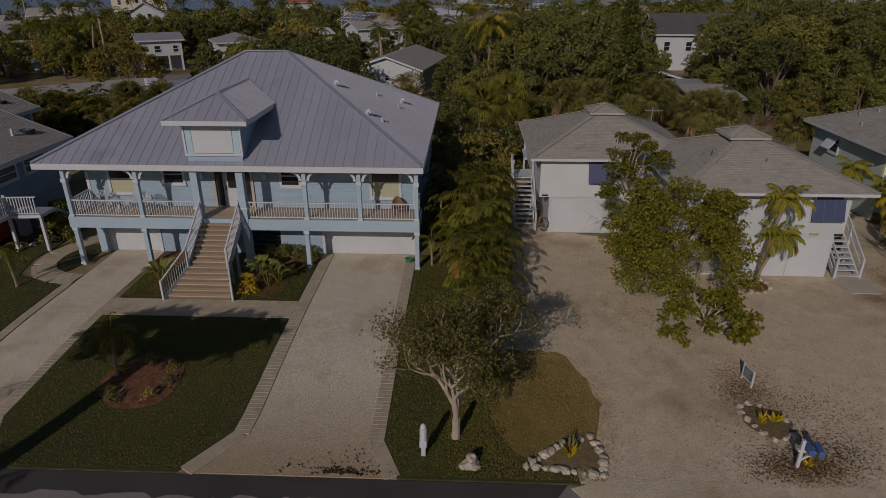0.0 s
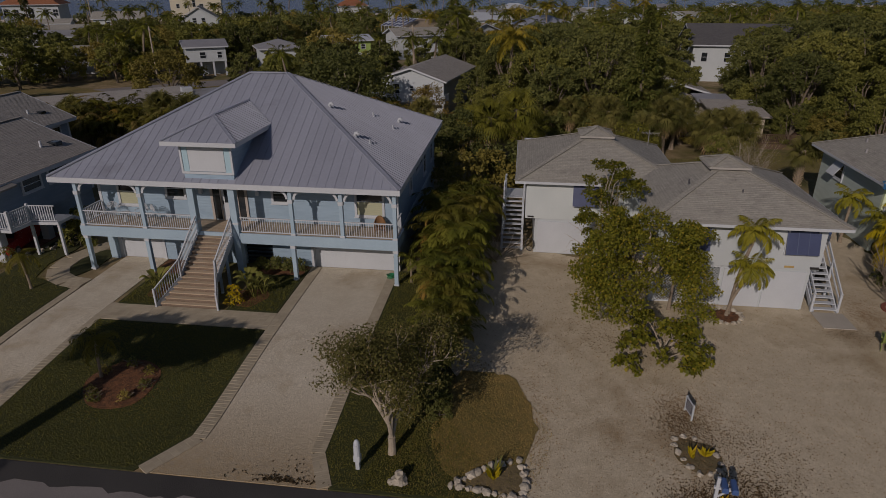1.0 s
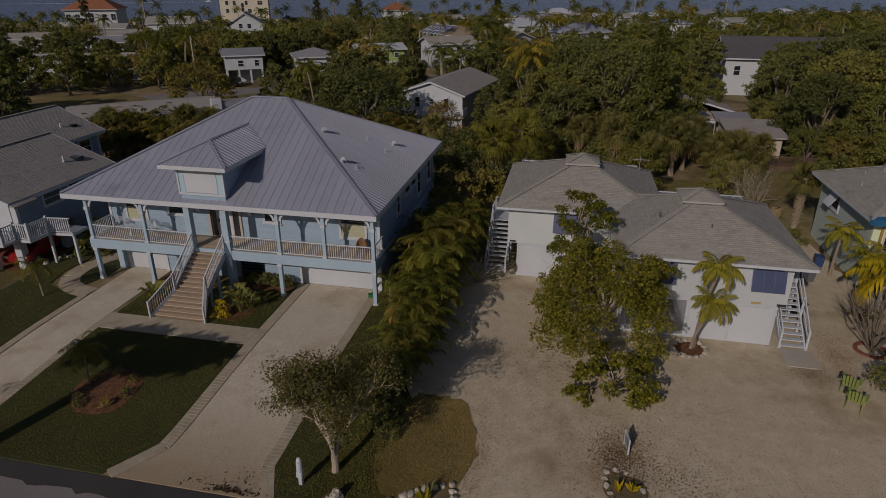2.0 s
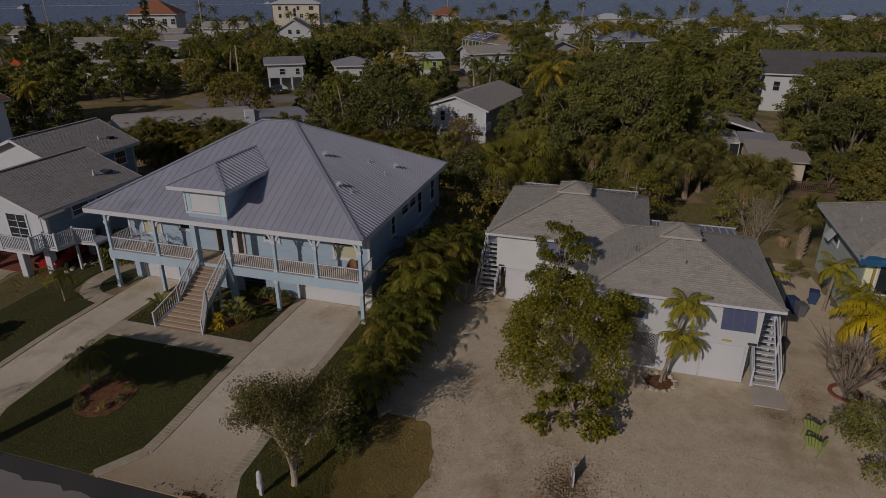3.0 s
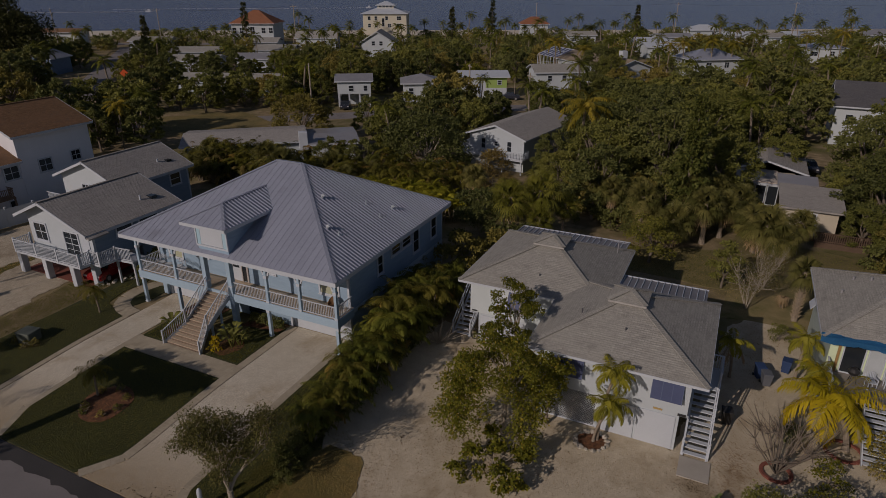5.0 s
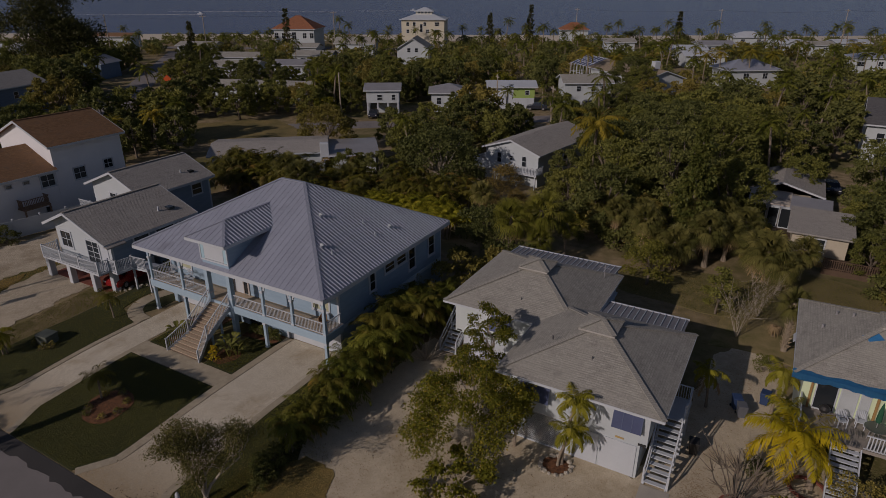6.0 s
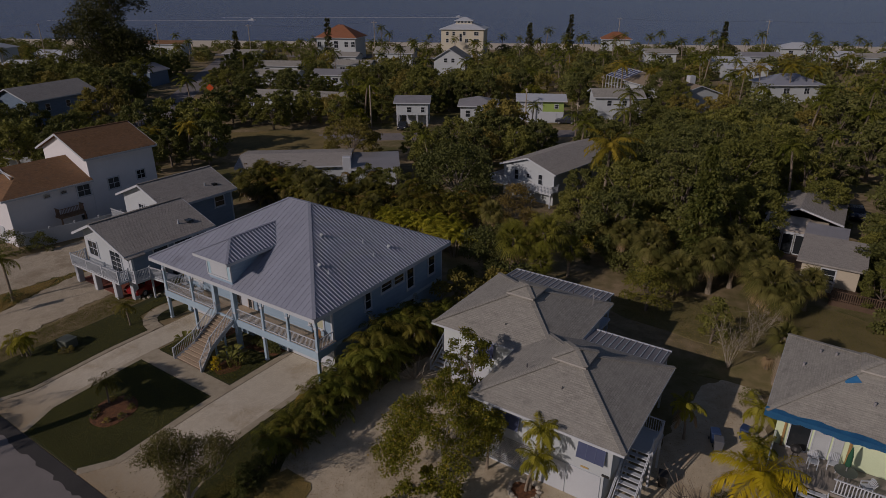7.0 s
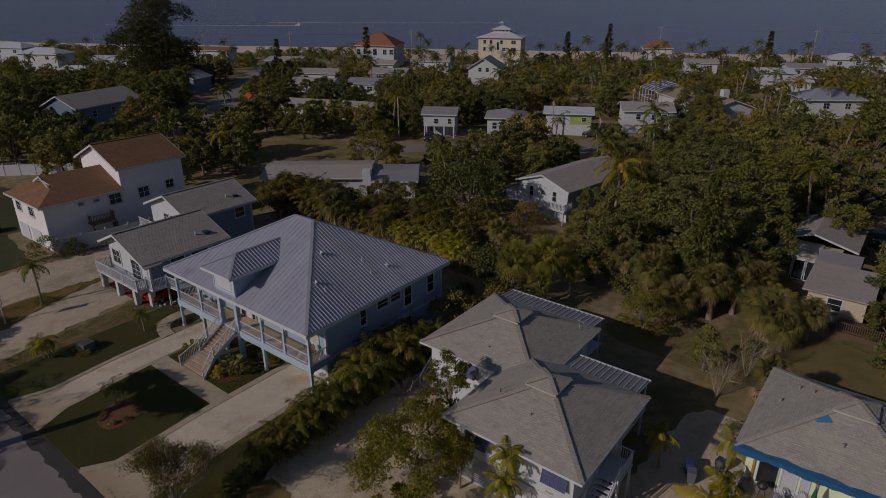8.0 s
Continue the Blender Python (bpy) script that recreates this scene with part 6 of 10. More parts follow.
# ---- the house with the blue tarp, right of the white house ----
def tarp_house():
    h = thing("tarp_house", "pale green stilt house with grey roof and blue tarp", "house", pose(29.7, 41.4, 0.17))
    mint = surface("pale green stucco", (0.62, 0.72, 0.50), (0.55, 0.65, 0.44), 0.75, 0.6, 18, 0.25)
    grey = siding("grey green boards", (0.42, 0.50, 0.48), (0.36, 0.44, 0.42))
    X0, X1, Y0, Y1 = 25.3, 34.0, 37.3, 45.8
    wpart("front_wall", box(X0, Y0, 2.3, X1, Y0 + 0.2, 4.55), mint, h)
    wpart("side_wall", box(X0, Y0 + 0.2, 0.0, X0 + 0.2, Y1, 4.55), grey, h)
    wpart("side_wall", box(X1 - 0.2, Y0 + 0.2, 0.0, X1, Y1, 4.55), grey, h)
    wpart("back_wall", box(X0 + 0.2, Y1 - 0.2, 0.0, X1 - 0.2, Y1, 4.55), grey, h)
    wpart("lower_wall", box(X0 + 0.2, Y0 + 1.6, 0.0, X1 - 0.2, Y0 + 1.8, 2.3), grey, h)
    pyramid(h, 24.65, 36.5, 34.6, 46.4, 4.72, 2.3, SHINGLE_PALE)
    cupola(h, 29.65, 41.4, 6.45, 1.02)
    tarp = surface("blue tarpaulin", (0.035, 0.20, 0.42), (0.03, 0.16, 0.36), 0.45, 2, 10, 0.4)
    # tarp wrapped round the eave, with a ragged lower edge
    r = random.Random(3)
    bm = bmesh.new()
    rows = []
    n = 44
    for k in range(n + 1):
        x = 24.6 + 10.0 * k / n
        up, dn = 0.22 + 0.04 * math.sin(k * 0.7) + r.uniform(-0.03, 0.03), 0.27 + 0.05 * math.sin(k * 0.45) + r.uniform(-0.04, 0.04)
        rows.append([bm.verts.new((x, 36.5 + up, 4.72 + 0.465 * up + 0.045)), bm.verts.new((x, 36.45, 4.76)), bm.verts.new((x, 36.42 + r.uniform(-0.02, 0.02), 4.72 - dn))])
    for a, b in zip(rows, rows[1:]):
        for i in range(2):
            bm.faces.new((a[i], a[i + 1], b[i + 1], b[i]))
    bmesh.ops.solidify(bm, geom=bm.faces[:], thickness=0.012)
    wpart("tarp", bm, tarp, h, "bright blue tarpaulin wrapped along the eave")
    def on_roof(x, y):
        return 4.72 + 0.465 * min(x - 24.65, 34.6 - x, y - 36.5, 46.4 - y)
    bm = bmesh.new()
    q = [(28.05, 39.45), (28.75, 39.75), (28.35, 40.25), (27.7, 39.9)]
    plate([(x, y, on_roof(x, y) + 0.045) for x, y in q], 0.02, bm)
    wpart("roof_patch", bm, tarp, h, "small blue tarpaulin patch")
    for x, y in ((26.6, 43.2), (25.9, 41.6), (29.5, 38.6), (27.4, 42.6)):
        z = on_roof(x, y)
        wpart("roof_vent", tube([(x, y, z - 0.1), (x, y, z + 0.25)], [0.07, 0.07], 8), METAL_WHITE, h)
    # glazed front
    tan = surface("tan post wood", (0.36, 0.22, 0.08), (0.30, 0.18, 0.07), 0.7)
    for a, b in ((25.95, 27.05), (27.15, 28.0), (28.1, 28.6), (30.9, 32.0), (32.1, 33.2)):
        fr = bmesh.new()
        for p, q2, c, d in ((a, a + 0.06, 2.35, 4.4), (b - 0.06, b, 2.35, 4.4), (a, b, 4.36, 4.44), (a, b, 2.3, 2.38)):
            box(p, Y0 - 0.07, c, q2, Y0 + 0.01, d, bm=fr)
        f = wpart("sliding_door", fr, WHITE, h)
        wpart("pane", box(a + 0.06, Y0 - 0.03, 2.38, b - 0.06, Y0 - 0.02, 4.36), GLASS if a < 26.5 else surface("curtained glass", (0.46, 0.5, 0.52), (0.38, 0.42, 0.44), 0.2) if a < 27.5 else bpy.data.materials["curtained glass"], f)
    for x in (25.75, 28.9):
        wpart("post", box(x - 0.06, Y0 - 0.13, 2.3, x + 0.06, Y0 - 0.01, 4.55), tan, h)
    # awning shutter on the side wall
    wpart("awning_shutter", bar((X0 - 0.03, 43.0, 4.35), (X0 - 0.65, 43.0, 3.45), 1.1, 0.04, None, (-1, 0, 0)), WHITE, h, "white awning shutter propped open")
    wwindow(h, 42.5, 43.5, 3.2, 4.3, X0, "w")
    # deck, rails, stairs
    wpart("deck", box(25.3, 34.6, 2.1, 34.0, Y0, 2.28), surface("grey deck", (0.30, 0.27, 0.24), (0.24, 0.22, 0.19), 0.8, 1, 30, 0.3, stretch=(1, 5, 1)), h)
    for x in (25.4, 28.2, 31.0, 33.8):
        wpart("post", box(x - 0.08, 34.62, 0.0, x + 0.08, 34.78, 2.1), WHITE, h)
    railing(h, (28.4, 34.65, 2.28), (34.0, 34.65, 2.28), WHITE, 0.9, 0.15, thick=0.05)
    railing(h, (25.35, 34.65, 2.28), (25.35, 37.2, 2.28), WHITE, 0.9, 0.15, thick=0.05)
    st = wpart("stairs", bar((28.35, 34.6, 2.2), (28.35, 31.9, 0.2), 0.06, 0.24), WHITE, h, "white open stairs to the deck")
    wpart("stringer", bar((27.0, 34.6, 2.2), (27.0, 31.9, 0.2), 0.06, 0.24), WHITE, st)
    for k in range(11):
        wpart("tread", box(27.05, 34.32 - 0.245 * k, 2.06 - 0.17 * k - 0.05, 28.3, 34.58 - 0.245 * k, 2.06 - 0.17 * k), WHITE, st)
    return h


tarp_house()


# ---- the low house in the back yard behind, with a wooden deck ----
def patio_house():
    h = thing("patio_house", "low beige house with grey roofs and glass sliding doors", "house", pose(25, 74, 0.1))
    beige = surface("beige stucco", (0.50, 0.45, 0.36), (0.42, 0.38, 0.30), 0.8, 0.5, 16, 0.25)
    wpart("wall", box(23.9, 66.6, 0.0, 28.6, 74.0, 2.75), beige, h)
    roof_bm = plate([(23.4, 66.1, 2.75), (29.1, 66.1, 2.75), (29.1, 72.6, 3.35), (23.4, 72.6, 3.35)], 0.15)
    wpart("roof", roof_uv(roof_bm), SHINGLE_GREY, h)
    wpart("roof", roof_uv(plate([(23.3, 72.4, 3.05), (27.2, 72.4, 3.05), (27.2, 76.2, 3.4), (23.3, 76.2, 3.4)], 0.12)), METAL_WHITE, h)
    wpart("wall", box(20.6, 75.6, 0.0, 25.2, 84.5, 2.9), beige, h)
    wpart("wall", box(19.8, 74.2, 2.5, 23.9, 75.6, 2.75), WHITE, h)
    for f in ([(18.9, 78.2, 2.95), (22.2, 78.2, 4.15), (22.2, 87.0, 4.15), (18.9, 87.0, 2.95)], [(26.6, 78.2, 2.95), (22.2, 78.2, 4.15), (22.2, 87.0, 4.15), (26.6, 87.0, 2.95)]):
        wpart("roof", roof_uv(plate(f, 0.14)), SHINGLE_GREY, h)
    gab = bmesh.new()
    bar((18.9, 78.17, 2.90), (22.2, 78.17, 4.10), 0.04, 0.2, gab, (0, 0, 1))
    bar((26.6, 78.17, 2.90), (22.2, 78.17, 4.10), 0.04, 0.2, gab, (0, 0, 1))
    wpart("fascia", gab, WHITE, h)
    wpart("gable_wall", plate([(19.3, 78.6, 2.9), (26.2, 78.6, 2.9), (22.2, 78.6, 4.05)], 0.15), beige, h)
    wpart("roof", roof_uv(plate([(19.2, 74.0, 2.85), (23.4, 74.0, 2.85), (23.4, 79.6, 3.1), (19.2, 79.6, 3.1)], 0.12)), surface("pale flat roof", (0.55, 0.50, 0.44), (0.46, 0.42, 0.36), 0.9, 0.5, 10, 0.3, stain=(0.20, 0.11, 0.06)), h)
    for a, b in ((20.0, 21.2), (21.3, 22.4), (22.5, 23.6)):
        fr = bmesh.new()
        for p, q, c, d in ((a, a + 0.08, 0.25, 2.45), (b - 0.08, b, 0.25, 2.45), (a, b, 2.37, 2.5), (a, b, 0.2, 0.3)):
            box(p, 74.15, c, q, 74.25, d, bm=fr)
        f = wpart("sliding_door", fr, WHITE, h)
        wpart("pane", box(a + 0.08, 74.19, 0.3, b - 0.08, 74.21, 2.37), GLASS, f)
    wwindow(h, 25.6, 26.7, 1.1, 2.2, 66.6, trim=0.12)
    wpart("patio", box(19.6, 70.5, 0.0, 23.9, 75.5, 0.16), surface("brown patio", (0.17, 0.12, 0.09), (0.12, 0.09, 0.07), 0.8), h)
    stained = surface("dark brown deck stain", (0.12, 0.078, 0.052), (0.085, 0.055, 0.037), 0.8, 2.0, 24, 0.3)

    def deck(label, x, y, w, dep, z, rails):
        """A raised deck of boards with a slatted rail along the sides named."""
        d = thing("wooden_deck", label, "deck", pose(x, y, 0.08))
        n = round(w / 0.16)
        first = None
        for k in range(n):
            m = Matrix.Translation((-w / 2 + w * (k + 0.5) / n, 0, z))
            if first is None:
                first = part("board", box(-w / n / 2 + 0.006, -dep / 2, -0.03, w / n / 2 - 0.006, dep / 2, 0.0), stained, d)
                first.matrix_basis = m
            else:
                again(first, d, m)
        part("skirt", box(-w / 2, -dep / 2 - 0.03, -0.1, w / 2, -dep / 2, z - 0.03), stained, d)
        for px in (-w / 2 + 0.08, 0, w / 2 - 0.08):
            for py in (-dep / 2 + 0.08, dep / 2 - 0.08):
                part("post", box(px - 0.06, py - 0.06, -0.1, px + 0.06, py + 0.06, z - 0.03), stained, d)
        slat = None
        for (ax, ay), (bx, by) in rails:
            part("rail", bar((ax, ay, z + 0.92), (bx, by, z + 0.92), 0.12, 0.05), stained, d)
            part("rail", bar((ax, ay, z + 0.14), (bx, by, z + 0.14), 0.05, 0.07), stained, d)
            c = round(math.hypot(bx - ax, by - ay) / 0.17)
            for k in range(c + 1):
                m = Matrix.Translation((ax + (bx - ax) * k / c, ay + (by - ay) * k / c, z))
                if slat is None:
                    slat = part("baluster", box(-0.03, -0.03, 0.0, 0.03, 0.03, 0.9), stained, d)
                    slat.matrix_basis = m
                else:
                    again(slat, d, m)

    deck("brown wooden deck with a slatted rail beside the low house", 28.9, 64.9, 4.4, 3.0, 0.55, (((-2.15, -1.45), (2.15, -1.45)), ((2.15, -1.45), (2.15, 1.45))))
    deck("low brown wooden deck before the glass sliding doors", 20.9, 68.6, 3.6, 3.8, 0.35, (((-1.75, -1.85), (-0.2, -1.85)),))
    ac = thing("air_conditioner", "grey air conditioning unit on a stand", "air conditioner", pose(26.4, 65.3, 0.1))
    part("case", box(-0.4, -0.35, 0.45, 0.4, 0.35, 1.2, 0.04), METAL_WHITE, ac)
    part("fan_grille", tube([(0, 0, 1.2), (0, 0, 1.23)], [0.3, 0.3], 14), BLACK, ac)
    part("stand", box(-0.45, -0.4, -0.1, 0.45, 0.4, 0.45), WOOD_OLD, ac)


patio_house()

# ---- plants ----
def unit(v):
    return v / np.maximum(1e-9, np.linalg.norm(v, axis=-1, keepdims=True))


def kites(p, way, side, length, width, droop=0.0):
    """Leaves as kites with a fold: foot p, direction way, breadth side."""
    n = len(p)
    length, width = np.broadcast_to(length, n)[:, None], np.broadcast_to(width, n)[:, None]
    mid = p + way * length * 0.45
    down = np.array([0, 0, -1.0]) * length * droop
    v = np.stack([p, mid + side * width / 2, p + way * length + down, mid - side * width / 2], 1).reshape(-1, 3)
    f = np.arange(4 * n).reshape(-1, 4)
    return v, f


def join(*sets):
    vs, fs, k = [], [], 0
    for v, f in sets:
        if len(v):
            vs.append(np.asarray(v, float))
            fs.append(np.asarray(f) + k)
            k += len(v)
    return np.concatenate(vs), np.concatenate(fs)


def foliage(name, vf, material, parent, label="", kind=""):
    v, f = vf
    me = bpy.data.meshes.new(name)
    me.vertices.add(len(v))
    me.vertices.foreach_set("co", np.asarray(v, np.float32).ravel())
    me.loops.add(f.size)
    me.loops.foreach_set("vertex_index", np.asarray(f, np.int32).ravel())
    me.polygons.add(len(f))
    me.polygons.foreach_set("loop_start", np.arange(0, f.size, f.shape[1], dtype=np.int32))
    me.update(calc_edges=True)
    me.materials.append(material)
    ob = new(name, me)
    ob.parent = parent
    return tagged(ob, label, kind=kind)


def shards(p, way, side, length, width):
    """Leaves as single triangles, for trees that stand far off."""
    n = len(p)
    length, width = np.broadcast_to(length, n)[:, None], np.broadcast_to(width, n)[:, None]
    v = np.stack([p - side * width / 2, p + side * width / 2, p + way * length], 1).reshape(-1, 3)
    return v, np.arange(3 * n).reshape(-1, 3)


def clump_leaves(rng, clumps, count, length, width, flat=0.25, plain=False):
    """Leaves over the shells of ellipsoid clumps (x, y, z, r, rz); they point outwards and hang a little."""
    cl = np.array(clumps, float)
    share = cl[:, 3] ** 2
    pick = rng.choice(len(cl), count, p=share / share.sum())
    d = unit(rng.normal(size=(count, 3)))
    d[:, 2] = np.where(d[:, 2] < -0.35, -d[:, 2] * 0.6, d[:, 2])
    d = unit(d)
    r = rng.uniform(0.35, 1.0, count) ** 0.45 * (1 + 0.12 * rng.normal(size=count))
    c = cl[pick]
    p = c[:, :3] + d * np.stack([c[:, 3], c[:, 3], c[:, 4]], 1) * r[:, None]
    way = unit(d * 0.6 + rng.normal(size=(count, 3)) * 0.7 + np.array([0, 0, -flat]))
    side = unit(np.cross(way, unit(d + 0.42 * rng.normal(size=(count, 3)))))
    if plain:
        return shards(p, way, side, length * rng.uniform(0.6, 1.25, count), width * rng.uniform(0.7, 1.2, count))
    return kites(p, way, side, length * rng.uniform(0.6, 1.25, count), width * rng.uniform(0.7, 1.2, count), 0.1)


def dome(rng, R, H, z0, count, low=0.15, r=0.34):
    """Clumps that make a crown of radius R between z0 and z0 + H, with an uneven outline."""
    out = []
    for k in range(count):
        a = k * 2.399 + rng.uniform(-0.4, 0.4)
        t = (k + 0.5) / count
        ring = math.sin(math.acos(max(-1, 1 - t * (1 - low))))
        zz = z0 + H * (1 - t * (1 - low)) - 0.2 * H
        rad = R * (0.30 + 0.62 * ring) * rng.uniform(0.72, 1.08) * (0.25 if k == 0 else 1)
        out.append((rad * math.cos(a), rad * math.sin(a), zz, R * r * rng.uniform(0.75, 1.25), R * r * rng.uniform(0.6, 0.9)))
    return out


def limbs(rng, foot_h, clumps, radius, lean=0.2, most=9):
    """A tapered trunk that forks into crooked limbs towards the clumps."""
    bm = bmesh.new()
    fork = Vector((rng.uniform(-lean, lean), rng.uniform(-lean, lean), foot_h))
    tube([(0, 0, -0.15), (fork.x * 0.3, fork.y * 0.3, foot_h * 0.5), fork], [radius * 1.25, radius, radius * 0.85], 8, bm)
    for c in clumps[:most]:
        c = Vector(c[:3])
        a = fork.lerp(c, 0.4) + Vector(rng.uniform(-0.35, 0.35, 3))
        b = fork.lerp(c, 0.75) + Vector(rng.uniform(-0.3, 0.3, 3))
        tube([fork, a, b, c], [radius * 0.6, radius * 0.42, radius * 0.24, radius * 0.08], 6, bm)
    return bm


def broad_tree(name, label, seed, R, H, foot, count, leaf_mat, size=(0.42, 0.25), clumps=18, bark=None, radius=None, r=0.34, low=0.15, m=None, category="tree", group="", plain=False, twig=0):
    """twig: how many small tufts grow out of each clump, which breaks up its round outline."""
    rng = np.random.default_rng(seed)
    t = thing(name, label, category, m, group)
    cl = dome(rng, R, H, foot, clumps, low, r)
    part("trunk", limbs(rng, foot * 0.9, cl, radius or 0.06 * H), bark or BARK, t)
    tufts = cl
    if twig:
        tufts = []
        mid = np.array([0, 0, foot + 0.25 * H])
        for c in cl:
            out = unit(np.array(c[:3]) - mid)
            tufts.append((*c[:3], c[3] * 0.72, c[4] * 0.72))
            for _ in range(twig):
                d = unit(out * 0.55 + np.array([0, 0, 0.25]) + rng.normal(size=3) * 0.75)
                q = np.array(c[:3]) + d * np.array([c[3], c[3], c[4]]) * rng.uniform(0.65, 1.12)
                rr = c[3] * rng.uniform(0.24, 0.50)
                tufts.append((*q, rr * 1.15, rr * 0.8))
    foliage("crown", clump_leaves(rng, tufts, count, *size, plain=plain), leaf_mat, t)
    return t


def pinnate(rng, length, rise, fall, pairs=30, leaflet=0.45, width=0.05, hang=0.5, sweep=0.55):
    """One feather frond, growing along +x: rachis and leaflets. rise and fall: its slope at foot and tip, degrees."""
    n = 12
    ang = np.radians(np.linspace(rise, fall, n + 1))
    step = length / n
    pts = [np.zeros(3)]
    for a in ang[:-1]:
        pts.append(pts[-1] + step * np.array([math.cos(a), 0, math.sin(a)]))
    pts = np.array(pts)
    s = np.linspace(0.10, 1.0, pairs) * n
    i = np.minimum(s.astype(int), n - 1)
    q = pts[i] + (pts[i + 1] - pts[i]) * (s - i)[:, None]
    tan = unit(pts[i + 1] - pts[i])
    ln = leaflet * (0.35 + 0.65 * np.sin(np.pi * np.linspace(0.14, 0.97, pairs)))
    # the rachis, a flat tapering ribbon from the foot to the tip, from which the leaflets grow
    w = np.linspace(0.022, 0.006, pairs)[:, None] * np.array([0, 1, 0])
    v = [np.concatenate([q - w, q + w, pts[:1] + [[0, -0.03, 0]], pts[:1] + [[0, 0.03, 0]]])]
    f = [np.array([(k, k + 1, pairs + k + 1, pairs + k) for k in range(pairs - 1)] + [(2 * pairs, 0, pairs, 2 * pairs + 1)])]
    k0 = 2 * pairs + 2
    for j, sgn in enumerate((-1, 1)):
        way = unit(tan * sweep + np.array([0, sgn * 1.0, 0]) + np.array([0, 0, -hang]) + rng.normal(size=(pairs, 3)) * 0.16)
        side = unit(np.cross(way, np.array([0.2, 0, 1.0])))
        kv = kites(q, way, side, ln * rng.uniform(0.85, 1.1, pairs), width, 0.22)[0].reshape(pairs, 4, 3)[:, 1:]
        v.append(kv.reshape(-1, 3))
        idx = np.arange(pairs)
        f.append(np.stack([idx + j * pairs, k0 + 3 * idx, k0 + 3 * idx + 1, k0 + 3 * idx + 2], 1))
        k0 += 3 * pairs
    return np.concatenate(v), np.concatenate(f)


def fan(rng, stalk, blade, rise, blades=20, width=0.075):
    """One fan frond: a stalk and pleated blades, along +x."""
    a = math.radians(rise)
    d = np.array([math.cos(a), 0, math.sin(a)])
    hub = d * stalk + np.array([0, 0, -0.08 * stalk])
    up = np.array([-math.sin(a), 0, math.cos(a)])
    th = np.linspace(-2.3, 2.3, blades) + rng.uniform(-0.05, 0.05, blades)
    way = unit(np.cos(th)[:, None] * d + np.sin(th)[:, None] * np.array([0, 1, 0]) - 0.25 * up * np.abs(np.sin(th))[:, None] + np.array([0, 0, -0.18]))
    side = unit(np.cross(way, up))
    ln = blade * (1 - 0.25 * np.abs(th) / 2.0) * rng.uniform(0.9, 1.08, blades)
    kv = kites(np.repeat(hub[None], blades, 0), way, side, ln, width, 0.42)[0].reshape(blades, 4, 3)[:, 1:].reshape(-1, 3)
    w = np.array([0, 0.02, 0])
    v = np.concatenate([np.array([w, hub, -w]), kv])
    idx = 3 + 3 * np.arange(blades)
    f = np.concatenate([np.array([[0, 1, 1, 2]]), np.stack([np.full(blades, 1), idx, idx + 1, idx + 2], 1)])
    f[0] = (0, 1, 3, 2)
    return v, f


def turned(vf, yaw, at=(0, 0, 0), tilt=0.0, scale=1.0):
    v, f = vf
    m = np.array((Matrix.Rotation(yaw, 3, 'Z') @ Matrix.Rotation(tilt, 3, 'X')))
    return (v * scale) @ m.T + np.array(at), f


def palm_trunk(h, r, bend=(0.0, 0.0), name="trunk", parent=None, mat_=None, rings=True):
    bm = bmesh.new()
    n = 9
    pts = [(bend[0] * (k / n) ** 2, bend[1] * (k / n) ** 2, -0.1 + (h + 0.1) * k / n) for k in range(n + 1)]
    tube(pts, [r * (1.45 - 0.6 * min(1, k / 2.5)) if k < 3 else r * (0.95 + 0.06 * (k % 2)) for k in range(n + 1)], 9, bm)
    return part(name, bm, mat_ or PALM_BARK, parent)


FROND_RNG = np.random.default_rng(5)
FRONDS = {}


def frond_mesh(key, make, material):
    if key not in FRONDS:
        v, f = make()
        me = bpy.data.meshes.new("frond")
        me.from_pydata(v.tolist(), [], f.tolist())
        me.materials.append(material)
        FRONDS[key] = me
    return FRONDS[key]


